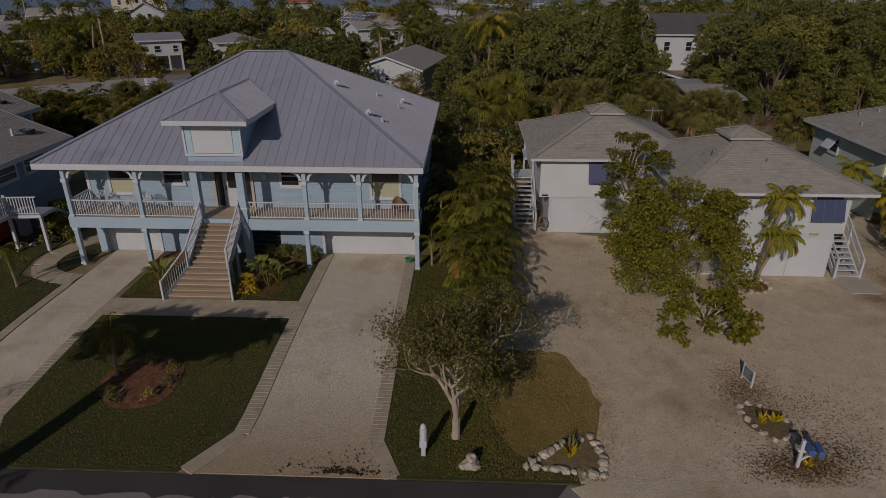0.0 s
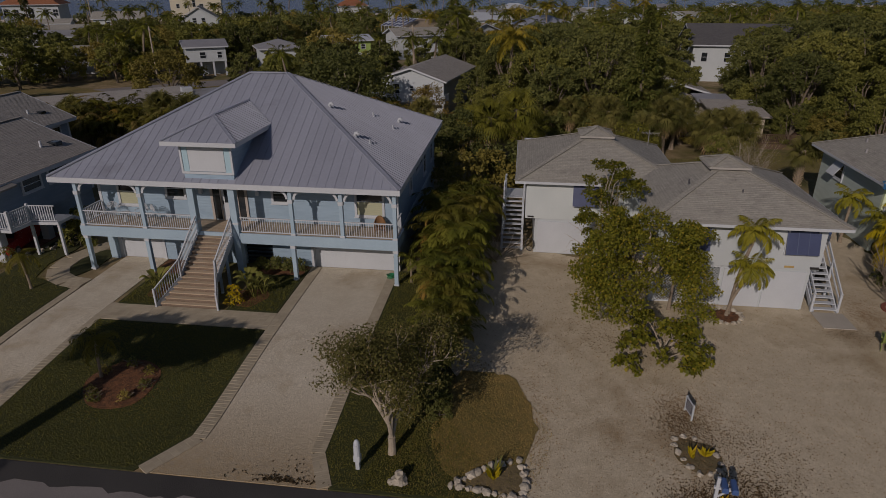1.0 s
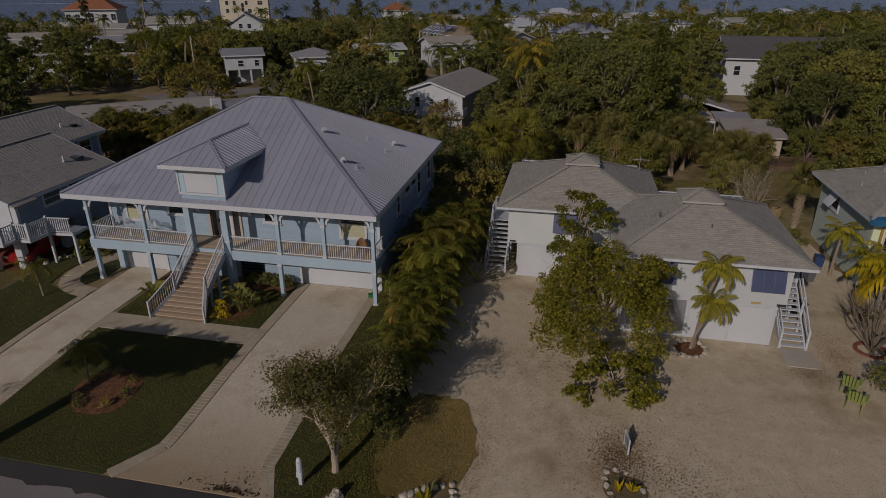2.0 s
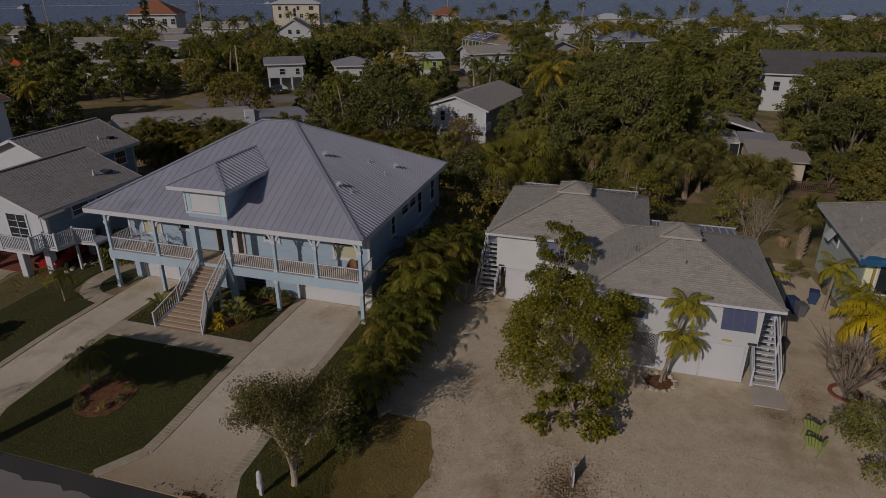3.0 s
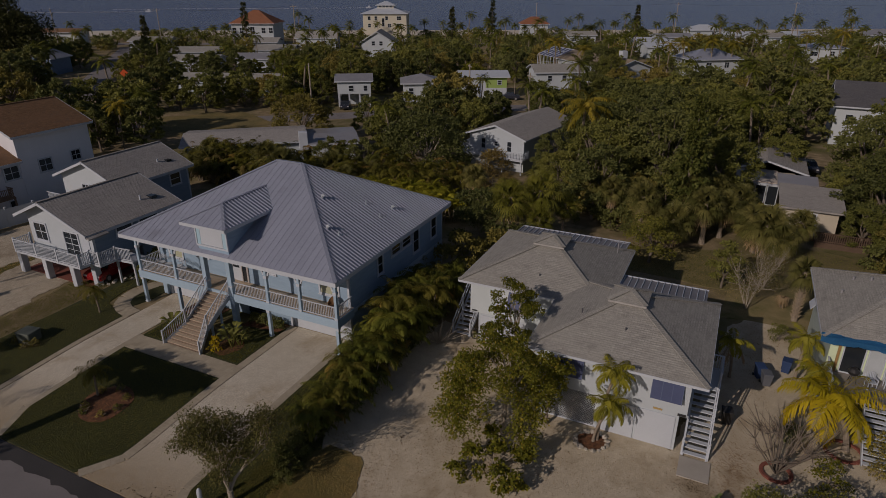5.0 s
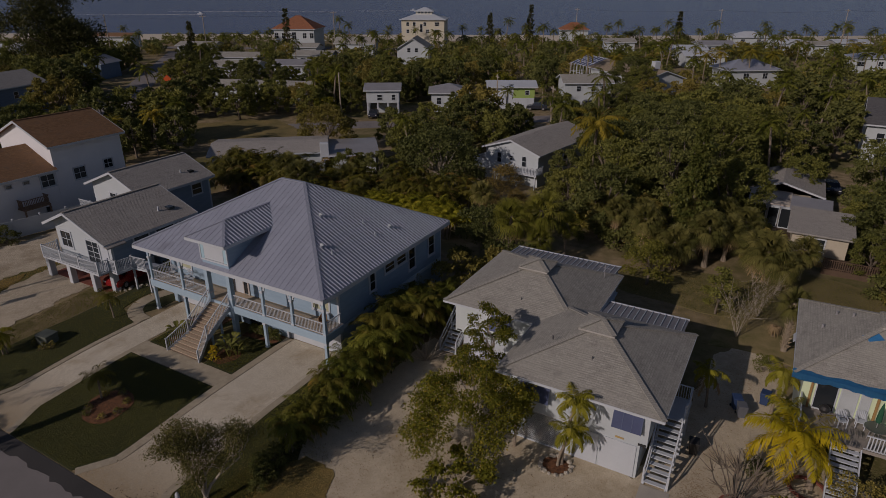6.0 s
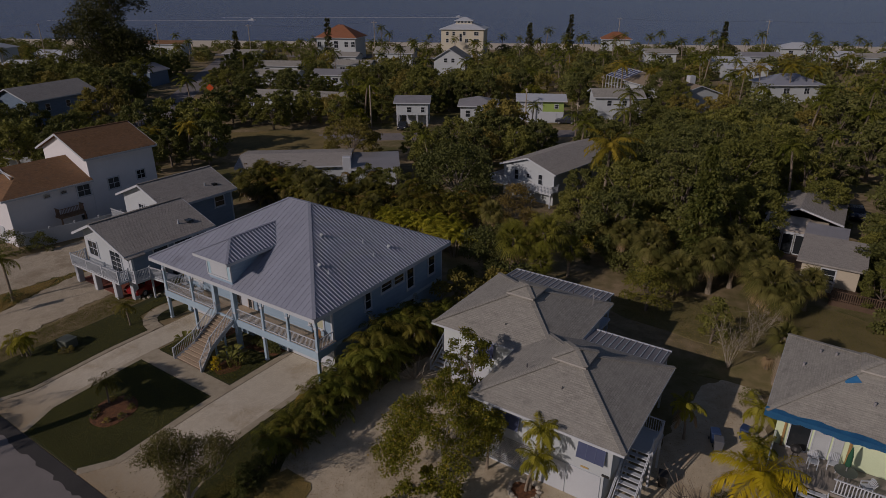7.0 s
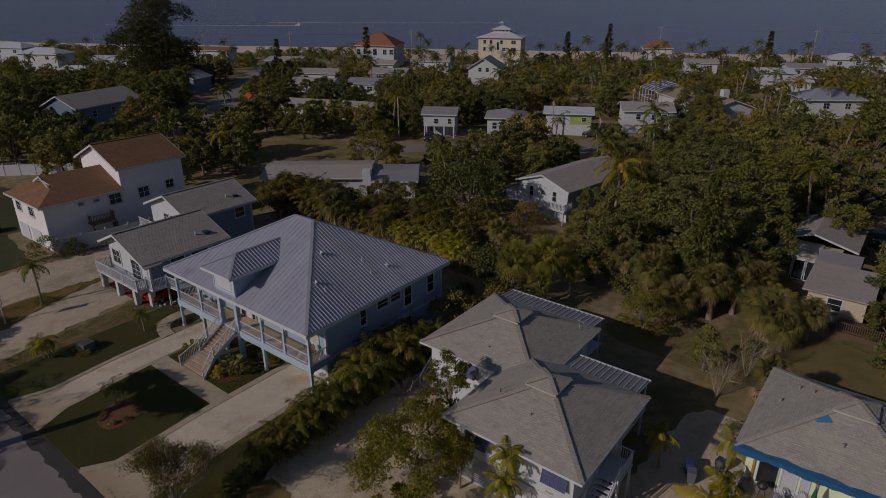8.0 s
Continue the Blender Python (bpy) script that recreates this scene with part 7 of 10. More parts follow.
def near_palm(name, label, x, y, h, count, length, material, key, bend=(0.3, 0.1), r=0.12, pairs=30, leaflet=0.45, width=0.055, seed=1, rise=(75, 5), dead=0, category="palm tree", shaft=None, hang=0.5, turn=None):
    """A feather palm whose fronds are pieces of their own."""
    rng = random.Random(seed)
    t = thing(name, label, category, pose(x, y, ground_z(x, y), 0, 0, rng.uniform(0, 360) if turn is None else turn))
    palm_trunk(h, r, bend, parent=t)
    if shaft:
        tube_bm = tube([(bend[0], bend[1], h - 0.05), (bend[0], bend[1], h + 0.5)], [r * 0.95, r * 0.55], 9)
        part("crownshaft", tube_bm, shaft, t, "smooth green crownshaft")
    top = Vector((bend[0], bend[1], h + (0.35 if shaft else -0.05)))
    for k in range(count + dead):
        q = k / max(1, count - 1)
        gone = k >= count
        start = rise[0] + (rise[1] - rise[0]) * q if not gone else -35
        kind = f"{key}{0 if q < 0.34 else 1 if q < 0.7 else 2}" if not gone else f"{key}dead"
        drop = (95, 115, 125)[0 if q < 0.34 else 1 if q < 0.7 else 2]
        base = (72, 48, 22)[0 if q < 0.34 else 1 if q < 0.7 else 2] if not gone else -40
        me = frond_mesh(kind, lambda: pinnate(FROND_RNG, length, base, base - drop if not gone else -95, pairs, leaflet, width, hang), material if not gone else DEAD_FROND)
        o = new("frond", me)
        o.parent = t
        o.matrix_basis = Matrix.Translation(top) @ Matrix.Rotation(k * 2.399 + rng.uniform(-0.2, 0.2), 4, 'Z') @ Matrix.Rotation(radians(-(start - base) * 0.6 + rng.uniform(-6, 6)), 4, 'Y') @ Matrix.Diagonal((*(rng.uniform(0.85, 1.1),) * 3, 1))
    return t


def crown_pinnate(rng, count, length, pairs, leaflet, width, top=(0, 0, 0), rise=(78, -15), hang=0.5):
    sets = []
    for k in range(count):
        q = k / max(1, count - 1)
        base = rise[0] + (rise[1] - rise[0]) * q
        sets.append(turned(pinnate(rng, length * rng.uniform(0.85, 1.1), base, base - 90 * rng.uniform(0.8, 1.1), pairs, leaflet, width, hang), k * 2.399 + rng.uniform(-0.2, 0.2), top))
    return join(*sets)


def crown_fan(rng, count, stalk, blade, top=(0, 0, 0), blades=20, rise=(85, -50), width=0.075):
    sets = []
    for k in range(count):
        q = k / max(1, count - 1)
        sets.append(turned(fan(rng, stalk * rng.uniform(0.8, 1.1), blade * rng.uniform(0.85, 1.1), rise[0] + (rise[1] - rise[0]) * q, blades, width), k * 2.399 + rng.uniform(-0.2, 0.2), top))
    return join(*sets)


def feather_palm(name, label, seed, h, count, length, material, pairs=22, leaflet=0.6, width=0.09, bend=(0.6, 0.2), r=0.14, m=None):
    rng = np.random.default_rng(seed)
    t = thing(name, label, "palm tree", m)
    palm_trunk(h, r, bend, parent=t)
    foliage("crown", crown_pinnate(rng, count, length, pairs, leaflet, width, (bend[0], bend[1], h)), material, t)
    return t


def fan_palm(name, label, seed, h, count, stalk, blade, material=None, dead=8, r=0.19, m=None, boots=True):
    rng = np.random.default_rng(seed)
    t = thing(name, label, "palm tree", m)
    palm_trunk(h, r, (0.1, 0.1), parent=t)
    foliage("crown", crown_fan(rng, count, stalk, blade, (0.1, 0.1, h)), material or FAN_GREEN, t)
    if dead:
        foliage("dead_skirt", crown_fan(rng, dead, stalk * 0.9, blade * 0.8, (0.1, 0.1, h - 0.3), 9, (-55, -80)), DEAD_FROND, t, "hanging dry brown fronds")
    return t


def areca(name, label, seed, h, stems, count, length, material, spread=0.7, m=None, pairs=24, leaflet=0.42, width=0.075, rise=(82, 30), curl=135, hang=0.5, sweep=0.55):
    """A clump of slim stems with strongly arching feather fronds."""
    rng = np.random.default_rng(seed)
    t = thing(name, label, "palm clump", m)
    sets = []
    for k in range(stems):
        a, rr = k * 2.4, spread * math.sqrt((k + 0.3) / stems)
        x, y = rr * math.cos(a), rr * math.sin(a)
        hh = h * rng.uniform(0.30, 0.80)
        bm = bmesh.new()
        tube([(x * 0.5, y * 0.5, -0.1), (x * 0.9, y * 0.9, hh * 0.6), (x * 1.3, y * 1.3, hh)], [0.05, 0.04, 0.035], 6, bm)
        part("stem", bm, PALM_BARK, t)
        turn = rng.uniform(0, 6)
        for q in range(count):
            base = rise[0] + (rise[1] - rise[0]) * q / max(1, count - 1) + rng.uniform(-8, 8)
            one = pinnate(rng, length * rng.uniform(0.75, 1.15), base, base - curl * rng.uniform(0.75, 1.1), pairs, leaflet, width, hang, sweep)
            sets.append(turned(one, turn + q * 2.399 + rng.uniform(-0.25, 0.25), (x * 1.3, y * 1.3, hh)))
    foliage("crown", join(*sets), material, t)
    return t


def pine_tree(name, label, seed, h, r, tiers, material, m=None, droop=0.25, leaves=26, size=(0.5, 0.10)):
    rng = np.random.default_rng(seed)
    t = thing(name, label, "tree", m)
    part("trunk", tube([(0, 0, -0.2), (0, 0, h * 0.5), (0.05, 0, h)], [0.02 * h, 0.013 * h, 0.03], 8), BARK, t)
    ps, ws = [], []
    for k in range(tiers):
        q = (k + rng.uniform(0, 0.8)) / tiers
        z, reach = h * (0.10 + 0.90 * q), r * (1 - q) ** 0.8 * rng.uniform(0.7, 1.1) + 0.15
        for b in range(5):
            a = rng.uniform(0, 6.283)
            u = rng.uniform(0.15, 1.0, leaves)
            d = np.array([math.cos(a), math.sin(a), 0.12])
            p = np.array([0, 0, z]) + u[:, None] * d * reach + np.array([0, 0, -1]) * (u ** 2 * droop * reach)[:, None] + rng.normal(size=(leaves, 3)) * 0.10 * reach
            ps.append(p)
            ws.append(unit(d * 0.8 + rng.normal(size=(leaves, 3)) * 0.6 + np.array([0, 0, -0.3])))
    p, w = np.concatenate(ps), np.concatenate(ws)
    side = unit(np.cross(w, rng.normal(size=w.shape)))
    foliage("crown", kites(p, w, side, size[0], size[1] * 2.2, 0.2), material, t)
    return t


def shrub(name, label, x, y, R, H, count, material, seed=1, size=(0.18, 0.1), category="shrub", group=""):
    rng = np.random.default_rng(seed)
    t = thing(name, label, category, pose(x, y, ground_z(x, y)), group)
    cl = dome(rng, R, H, H * 0.25, 9, 0.05, 0.42)
    part("stem", limbs(rng, H * 0.25, cl, 0.03, 0.05), BARK, t)
    foliage("crown", clump_leaves(rng, cl, count, *size), material, t)
    return t

# ---- trees near the houses ----
def at(x, y, turn=0.0, s=1.0):
    return Matrix.Translation((x, y, ground_z(x, y) - 0.02)) @ Matrix.Rotation(turn, 4, 'Z') @ Matrix.Diagonal((s, s, s, 1))


def sized(ob, x, y, turn=0.0, s=1.0):
    """A copy of a plant at that place and size."""
    o = copy_thing(ob, Matrix.Identity(4))
    o.matrix_basis = at(x, y, turn, s)
    return o


def near_trees():
    broad_tree("sea_grape_tree", "sea grape tree with round yellowing leaves on the sandy yard", 11, 3.2, 3.45, 2.42, 24000, LEAF_YELLOW, (0.125, 0.10), 34, BARK_PALE, 0.15, 0.28, 0.04, at(9.7, 26.4, 0.4), twig=6)
    broad_tree("sea_grape_tree", "slender sea grape tree growing against the roof valley", 12, 1.35, 3.9, 3.6, 7500, LEAF_YELLOW, (0.125, 0.10), 18, BARK_PALE, 0.10, 0.38, 0.0, at(8.5, 31.0), twig=5)
    broad_tree("sea_grape_bush", "low spreading sea grape bush on the sandy yard", 13, 1.95, 1.5, 0.45, 2500, LEAF_YELLOW, (0.19, 0.155), 15, BARK_PALE, 0.08, 0.24, 0.0, at(10.3, 23.5), "bush", twig=4)
    # grey tree with pale branches, thin of leaf
    rng = np.random.default_rng(21)
    t = thing("grey_tree", "sparse grey green tree with pale crooked branches", "tree", at(-0.25, 16.4, 0.3, 1.14))
    part("trunk", tube([(0, 0, -0.15), (0.03, 0.02, 0.35), (0.02, 0, 0.72)], [0.15, 0.115, 0.12], 9), BARK_PALE, t)
    tips = []

    def grow(p, way, length, rad, level, bm):
        # a crooked limb of three pieces, which forks at its end and throws side shoots
        pts, q = [p], p
        for k in range(3):
            way = (way + Vector(rng.normal(size=3)) * 0.20 + Vector((0, 0, 0.15))).normalized()
            q = q + way * length / 3
            pts.append(q)
        tube(pts, [rad, rad * 0.86, rad * 0.74, rad * 0.6], 7 if level < 2 else 4, bm)
        if level >= 2:
            tips.append((*q, 0.44, 0.36))
            tips.append((*pts[1], 0.34, 0.30))
        if level == 4:
            return
        for k in range(3 if level < 2 else 2):
            side = Vector(rng.normal(size=3))
            side = (side - way * side.dot(way)).normalized()
            grow(q if k < 2 else pts[2], (way * 0.8 + side * rng.uniform(0.45, 0.8)).normalized(), length * rng.uniform(0.56, 0.74), rad * 0.58, level + 1, bm)

    for k in range(5):
        a, out = k * 1.257 + 0.5, (0.22, 0.5, 0.34, 0.6, 0.42)[k]
        bm = bmesh.new()
        grow(Vector((0.02, 0, 0.68)), Vector((math.cos(a) * out, math.sin(a) * out, 0.92)).normalized(), (1.75, 1.35, 1.6, 1.3, 1.5)[k], 0.078, 0, bm)
        part("limb", bm, BARK_PALE, t)
    foliage("crown", clump_leaves(rng, tips, 17000, 0.09, 0.055), LEAF_GREY, t)
    # the palm hedge between the two lots
    kinds = [areca("areca_palm", "clump of areca palms with arching olive fronds in the boundary hedge", 30 + k, 3.3, 8, 5, 1.75, PALM_DARK if k % 2 else PALM_GREEN, 0.66, pairs=17, leaflet=0.46, width=0.078, rise=(90, 38), curl=138, hang=0.45, sweep=0.85) for k in range(3)]
    spots = [(0.7, 21.6, 0.72), (1.1, 22.9, 0.8), (0.2, 23.6, 0.75), (1.2, 24.7, 0.85), (0.3, 25.6, 0.8), (1.1, 26.6, 0.88), (0.0, 27.6, 0.75), (1.0, 28.6, 0.95), (-0.1, 29.6, 0.85), (1.1, 30.6, 1.0),
             (-0.5, 31.8, 1.0), (1.1, 32.6, 1.0), (-0.6, 33.8, 1.0), (1.0, 34.8, 1.05), (-0.6, 36.0, 1.05), (1.0, 37.0, 1.0), (-0.5, 38.2, 0.95), (1.2, 39.2, 0.9), (0.1, 35.2, 1.1), (0.2, 33.0, 1.1), (0.4, 30.0, 1.0), (0.6, 27.2, 0.9)]
    r = random.Random(4)
    low = shrub("fern_bush", "low dark fern and shrub growth under the palm hedge", 0.6, 20.3, 0.75, 1.0, 900, LEAF_DARK, 29, (0.16, 0.09))
    for x, y, s in ((0.9, 19.4, 0.8), (0.1, 19.7, 0.75), (0.5, 22.4, 1.1), (0.7, 24.2, 1.2), (0.6, 26.2, 1.4), (0.5, 28.2, 1.5), (0.4, 30.2, 1.6), (0.3, 32.2, 1.7), (0.3, 34.2, 1.7), (0.3, 36.4, 1.7), (0.4, 38.4, 1.6), (1.2, 18.6, 0.6)):
        sized(low, x, y, x * 7, s)
    for k, (x, y, s) in enumerate(spots):
        if k < 3:
            kinds[k].matrix_basis = at(x, y, r.uniform(0, 6), s)
        else:
            sized(kinds[k % 3], x, y, r.uniform(0, 6), s * r.uniform(0.9, 1.1))
    near_palm("christmas_palm", "small palm at the garage corner beside the driveway", -1.75, 29.2, 1.4, 9, 1.3, PALM_GREEN, "sm", (0.1, 0.05), 0.06, 22, 0.32, 0.05, 3)
    # bare spiky shrub at the foot of the left stairs
    bare = thing("bare_shrub", "leafless grey shrub beside the white stairs", "shrub", at(2.6, 33.2))
    bm = bmesh.new()
    rb = np.random.default_rng(8)
    for k in range(34):
        e = Vector((rb.normal() * 1.1, rb.normal() * 1.0, rb.uniform(0.7, 2.2)))
        tube([(0, 0, 0), e * 0.5 + Vector(rb.normal(size=3)) * 0.15, e], [0.03, 0.018, 0.006], 4, bm)
    part("branchwork", bm, BARK_PALE, bare)
    shrub("viburnum_bush", "round leafy green bush beside the blue house", -0.6, 43.5, 1.9, 3.2, 1600, LEAF_OLIVE, 5, (0.3, 0.18))
    shrub("viburnum_bush", "tall dark green bush behind the blue house", -1.2, 49.3, 2.3, 5.0, 4200, LEAF_DARK, 6, (0.24, 0.15))
    # double palm in the rock ring
    green_shaft = surface("green crownshaft", (0.16, 0.22, 0.06), (0.12, 0.17, 0.05), 0.5)
    near_palm("christmas_palm", "tall christmas palm in a ring of stones before the white house", 14.45, 28.1, 4.1, 15, 1.35, PALM_BRIGHT, "cp", (0.45, -0.1), 0.08, 26, 0.42, 0.08, 7, (85, 0), 0, shaft=green_shaft, turn=0)
    near_palm("christmas_palm", "short christmas palm in a ring of stones before the white house", 14.3, 27.9, 2.35, 14, 1.35, PALM_BRIGHT, "cp", (0.65, -0.2), 0.075, 26, 0.42, 0.08, 9, (85, 0), 0, shaft=green_shaft, turn=0)
    near_palm("christmas_palm", "palm with one orange dead frond behind the white stairs", 20.6, 37.4, 2.2, 11, 1.5, PALM_BRIGHT, "cp", (0.2, 0.1), 0.08, 30, 0.42, 0.06, 12, (78, -10), 2, shaft=green_shaft)
    near_palm("christmas_palm", "palm beside the wheeled bins", 24.2, 38.6, 2.6, 13, 1.7, PALM_BRIGHT, "cp", (0.1, 0.1), 0.09, 30, 0.42, 0.06, 15, (80, -10), 0, shaft=green_shaft)
    near_palm("christmas_palm", "palm beside the tarp roofed house", 24.9, 35.6, 2.3, 13, 1.7, PALM_BRIGHT, "cp", (0.1, 0.1), 0.09, 30, 0.42, 0.06, 16, (80, -10), 0, shaft=green_shaft)
    near_palm("coconut_palm", "golden coconut palm with long arching yellow fronds", 26.4, 32.9, 2.7, 18, 2.9, PALM_GOLD, "co", (-1.1, 0.1), 0.15, 46, 0.75, 0.07, 18, (85, 8), 0, hang=0.5, turn=0)
    near_palm("christmas_palm", "palm growing up behind the sea grape tree", 9.5, 29.4, 3.3, 11, 1.75, PALM_BRIGHT, "cp", (0.2, 0.1), 0.08, 34, 0.50, 0.07, 19, (85, 10), 0, shaft=green_shaft)
    near_palm("christmas_palm", "palm between the sea grape tree and the white house", 11.6, 28.2, 3.0, 11, 1.75, PALM_BRIGHT, "cp", (0.1, 0.1), 0.08, 34, 0.50, 0.07, 20, (85, 10), 0, shaft=green_shaft)
    twigs = thing("bare_shrub", "leafless pale shrub fanning out before the white house", "shrub", at(8.6, 31.7))
    bm = bmesh.new()
    for k in range(11):
        e = Vector((rb.uniform(-2.3, 0.1), rb.normal() * 0.4, rb.uniform(1.8, 4.3)))
        mid = e * 0.5 + Vector((0.4, 0, 0.5)) + Vector(rb.normal(size=3)) * 0.2
        tube([(0, 0, 0), mid * 0.6, mid, e], [0.03, 0.024, 0.018, 0.006], 4, bm)
        for q in range(6):
            a = mid.lerp(e, rb.uniform(0.0, 0.8))
            b = a + Vector((rb.normal() * 0.4 - 0.3, rb.normal() * 0.3, rb.normal() * 0.35))
            tube([a, a.lerp(b, 0.5) + Vector(rb.normal(size=3)) * 0.08, b], [0.012, 0.009, 0.004], 4, bm)
    part("branchwork", bm, BARK_PALE, twigs)
    # front yard of the blue house and its neighbour
    near_palm("young_palm", "small palm in the mulch ring on the lawn", -13.2, 19.2, 1.9, 13, 1.2, PALM_DARK, "yl", (0.1, 0.1), 0.06, 18, 0.36, 0.05, 23, (75, -20))
    near_palm("young_palm", "young palm on the side lawn by the paver path", -21.7, 25.9, 2.0, 13, 1.3, PALM_DARK, "yl", (0.15, 0.0), 0.06, 22, 0.34, 0.05, 24, (75, -20))
    for k, (dx, h) in enumerate(((-0.25, 1.2), (0.1, 1.5), (0.3, 1.1))):
        near_palm("christmas_palm", "slim palm of a group of three on the side lawn", -24.3 + dx, 18.7 + 0.2 * k, h + 0.3, 10, 1.3, PALM_BRIGHT, "tr", (dx * 0.8, 0.1), 0.06, 24, 0.40, 0.06, 25 + k)
    near_palm("christmas_palm", "palm in a clipped ring beside the sandy drive", -34.7, 22.5, 4.0, 14, 1.8, PALM_GREEN, "dk", (-0.2, 0.1), 0.11, 26, 0.42, 0.06, 31)
    shrub("hedge_ring", "clipped round shrub at the foot of the palm", -34.7, 22.5, 0.8, 0.7, 700, LEAF_DARK, 32, (0.12, 0.07))
    shrub("croton", "yellow croton beside the stairs", -10.25, 25.8, 0.38, 0.9, 350, PALM_GOLD, 33, (0.16, 0.08))
    for k, (x, y) in enumerate(((-9.6, 29.9), (-8.9, 29.9), (-8.3, 29.8), (-10.4, 29.8), (-14.2, 29.4), (-13.9, 28.6))):
        shrub("foundation_shrub", "green shrub planted along the house wall", x, y, 0.36, 0.65, 380, LEAF_DARK, 40 + k, (0.14, 0.09), group="shrubs along the house wall")
    # banana-like birds of paradise
    for k, (x, y, hh) in enumerate(((-14.75, 26.4, 1.5), (-9.55, 26.5, 1.5), (-9.2, 26.9, 1.1), (-10.2, 27.4, 1.3))):
        t = thing("bird_of_paradise", "bird of paradise plant with broad paddle leaves", "plant", at(x, y, k * 1.3), "birds of paradise")
        rg = random.Random(50 + k)
        for q in range(7):
            a = q * 0.9 + rg.uniform(-0.2, 0.2)
            d = Vector((math.cos(a), math.sin(a), 0))
            l0, l1 = hh * rg.uniform(0.45, 0.75), hh * rg.uniform(0.5, 0.7)
            bm = bmesh.new()
            s = d.cross(Vector((0, 0, 1)))
            foot, hub = d * 0.05, d * 0.28 + Vector((0, 0, l0))
            bar(foot, hub, 0.035, 0.035, bm)
            rows = []
            for i in range(6):
                u = i / 5
                c = hub + d * (0.15 + 0.5 * u) * l1 * u ** 0.3 + Vector((0, 0, l1 * (u - 0.75 * u * u)))
                wdt = 0.19 * math.sin(math.pi * (0.08 + 0.90 * u))
                rows.append([bm.verts.new(c - s * wdt + Vector((0, 0, 0.05))), bm.verts.new(c), bm.verts.new(c + s * wdt + Vector((0, 0, 0.05)))])
            for a0, b0 in zip(rows, rows[1:]):
                for i in range(2):
                    bm.faces.new((a0[i], a0[i + 1], b0[i + 1], b0[i]))
            part("leaf", bm, LEAF_GREEN, t)
    # bushes by the drive of the tarp house, and the leafless bush over the red planter
    for k, (x, y, R, H, mt) in enumerate(((23.2, 24.3, 1.75, 2.3, LEAF_GREEN), (25.0, 26.6, 1.0, 1.2, LEAF_YELLOW), (26.2, 25.2, 1.8, 2.2, LEAF_GREEN), (23.9, 32.9, 0.6, 0.7, LEAF_DARK), (25.3, 29.3, 0.8, 1.6, LEAF_YELLOW), (23.5, 43.5, 0.7, 1.1, LEAF_GREEN),
                                          (28.6, 32.2, 1.4, 1.5, LEAF_OLIVE), (-22.9, 31.6, 0.9, 1.5, LEAF_GREEN), (-23.8, 33.4, 1.0, 1.6, LEAF_DARK), (-46.3, 27.5, 1.5, 2.2, LEAF_DARK), (-45.2, 30.0, 1.2, 1.6, LEAF_DARK))):
        shrub("bush", "leafy evergreen bush at the edge of the yard", x, y, R, H, int(1500 * R * R) if x > 20 else 1100, mt, 60 + k, (0.12, 0.085) if x > 20 else (0.2, 0.13))
    bare = thing("bare_bush", "leafless branching bush above a red planter", "shrub", at(23.1, 29.5, 0.0, 1.3))
    bm = bmesh.new()
    for k in range(20):
        a = k * 0.9
        e = Vector((math.cos(a) * rb.uniform(0.5, 1.9), math.sin(a) * rb.uniform(0.5, 1.9), rb.uniform(1.3, 2.8)))
        mid = e * 0.5 + Vector(rb.normal(size=3)) * 0.12 + Vector((0, 0, 0.1))
        tube([(0, 0, 0), mid, e], [0.035, 0.024, 0.009], 5, bm)
        for q in range(7):
            f = mid.lerp(e, rb.uniform(0.2, 1)) + Vector((rb.normal() * 0.3, rb.normal() * 0.3, rb.uniform(0.1, 0.4)))
            tube([mid.lerp(e, 0.3), f], [0.018, 0.006], 4, bm)
    part("branchwork", bm, BARK, bare)


near_trees()


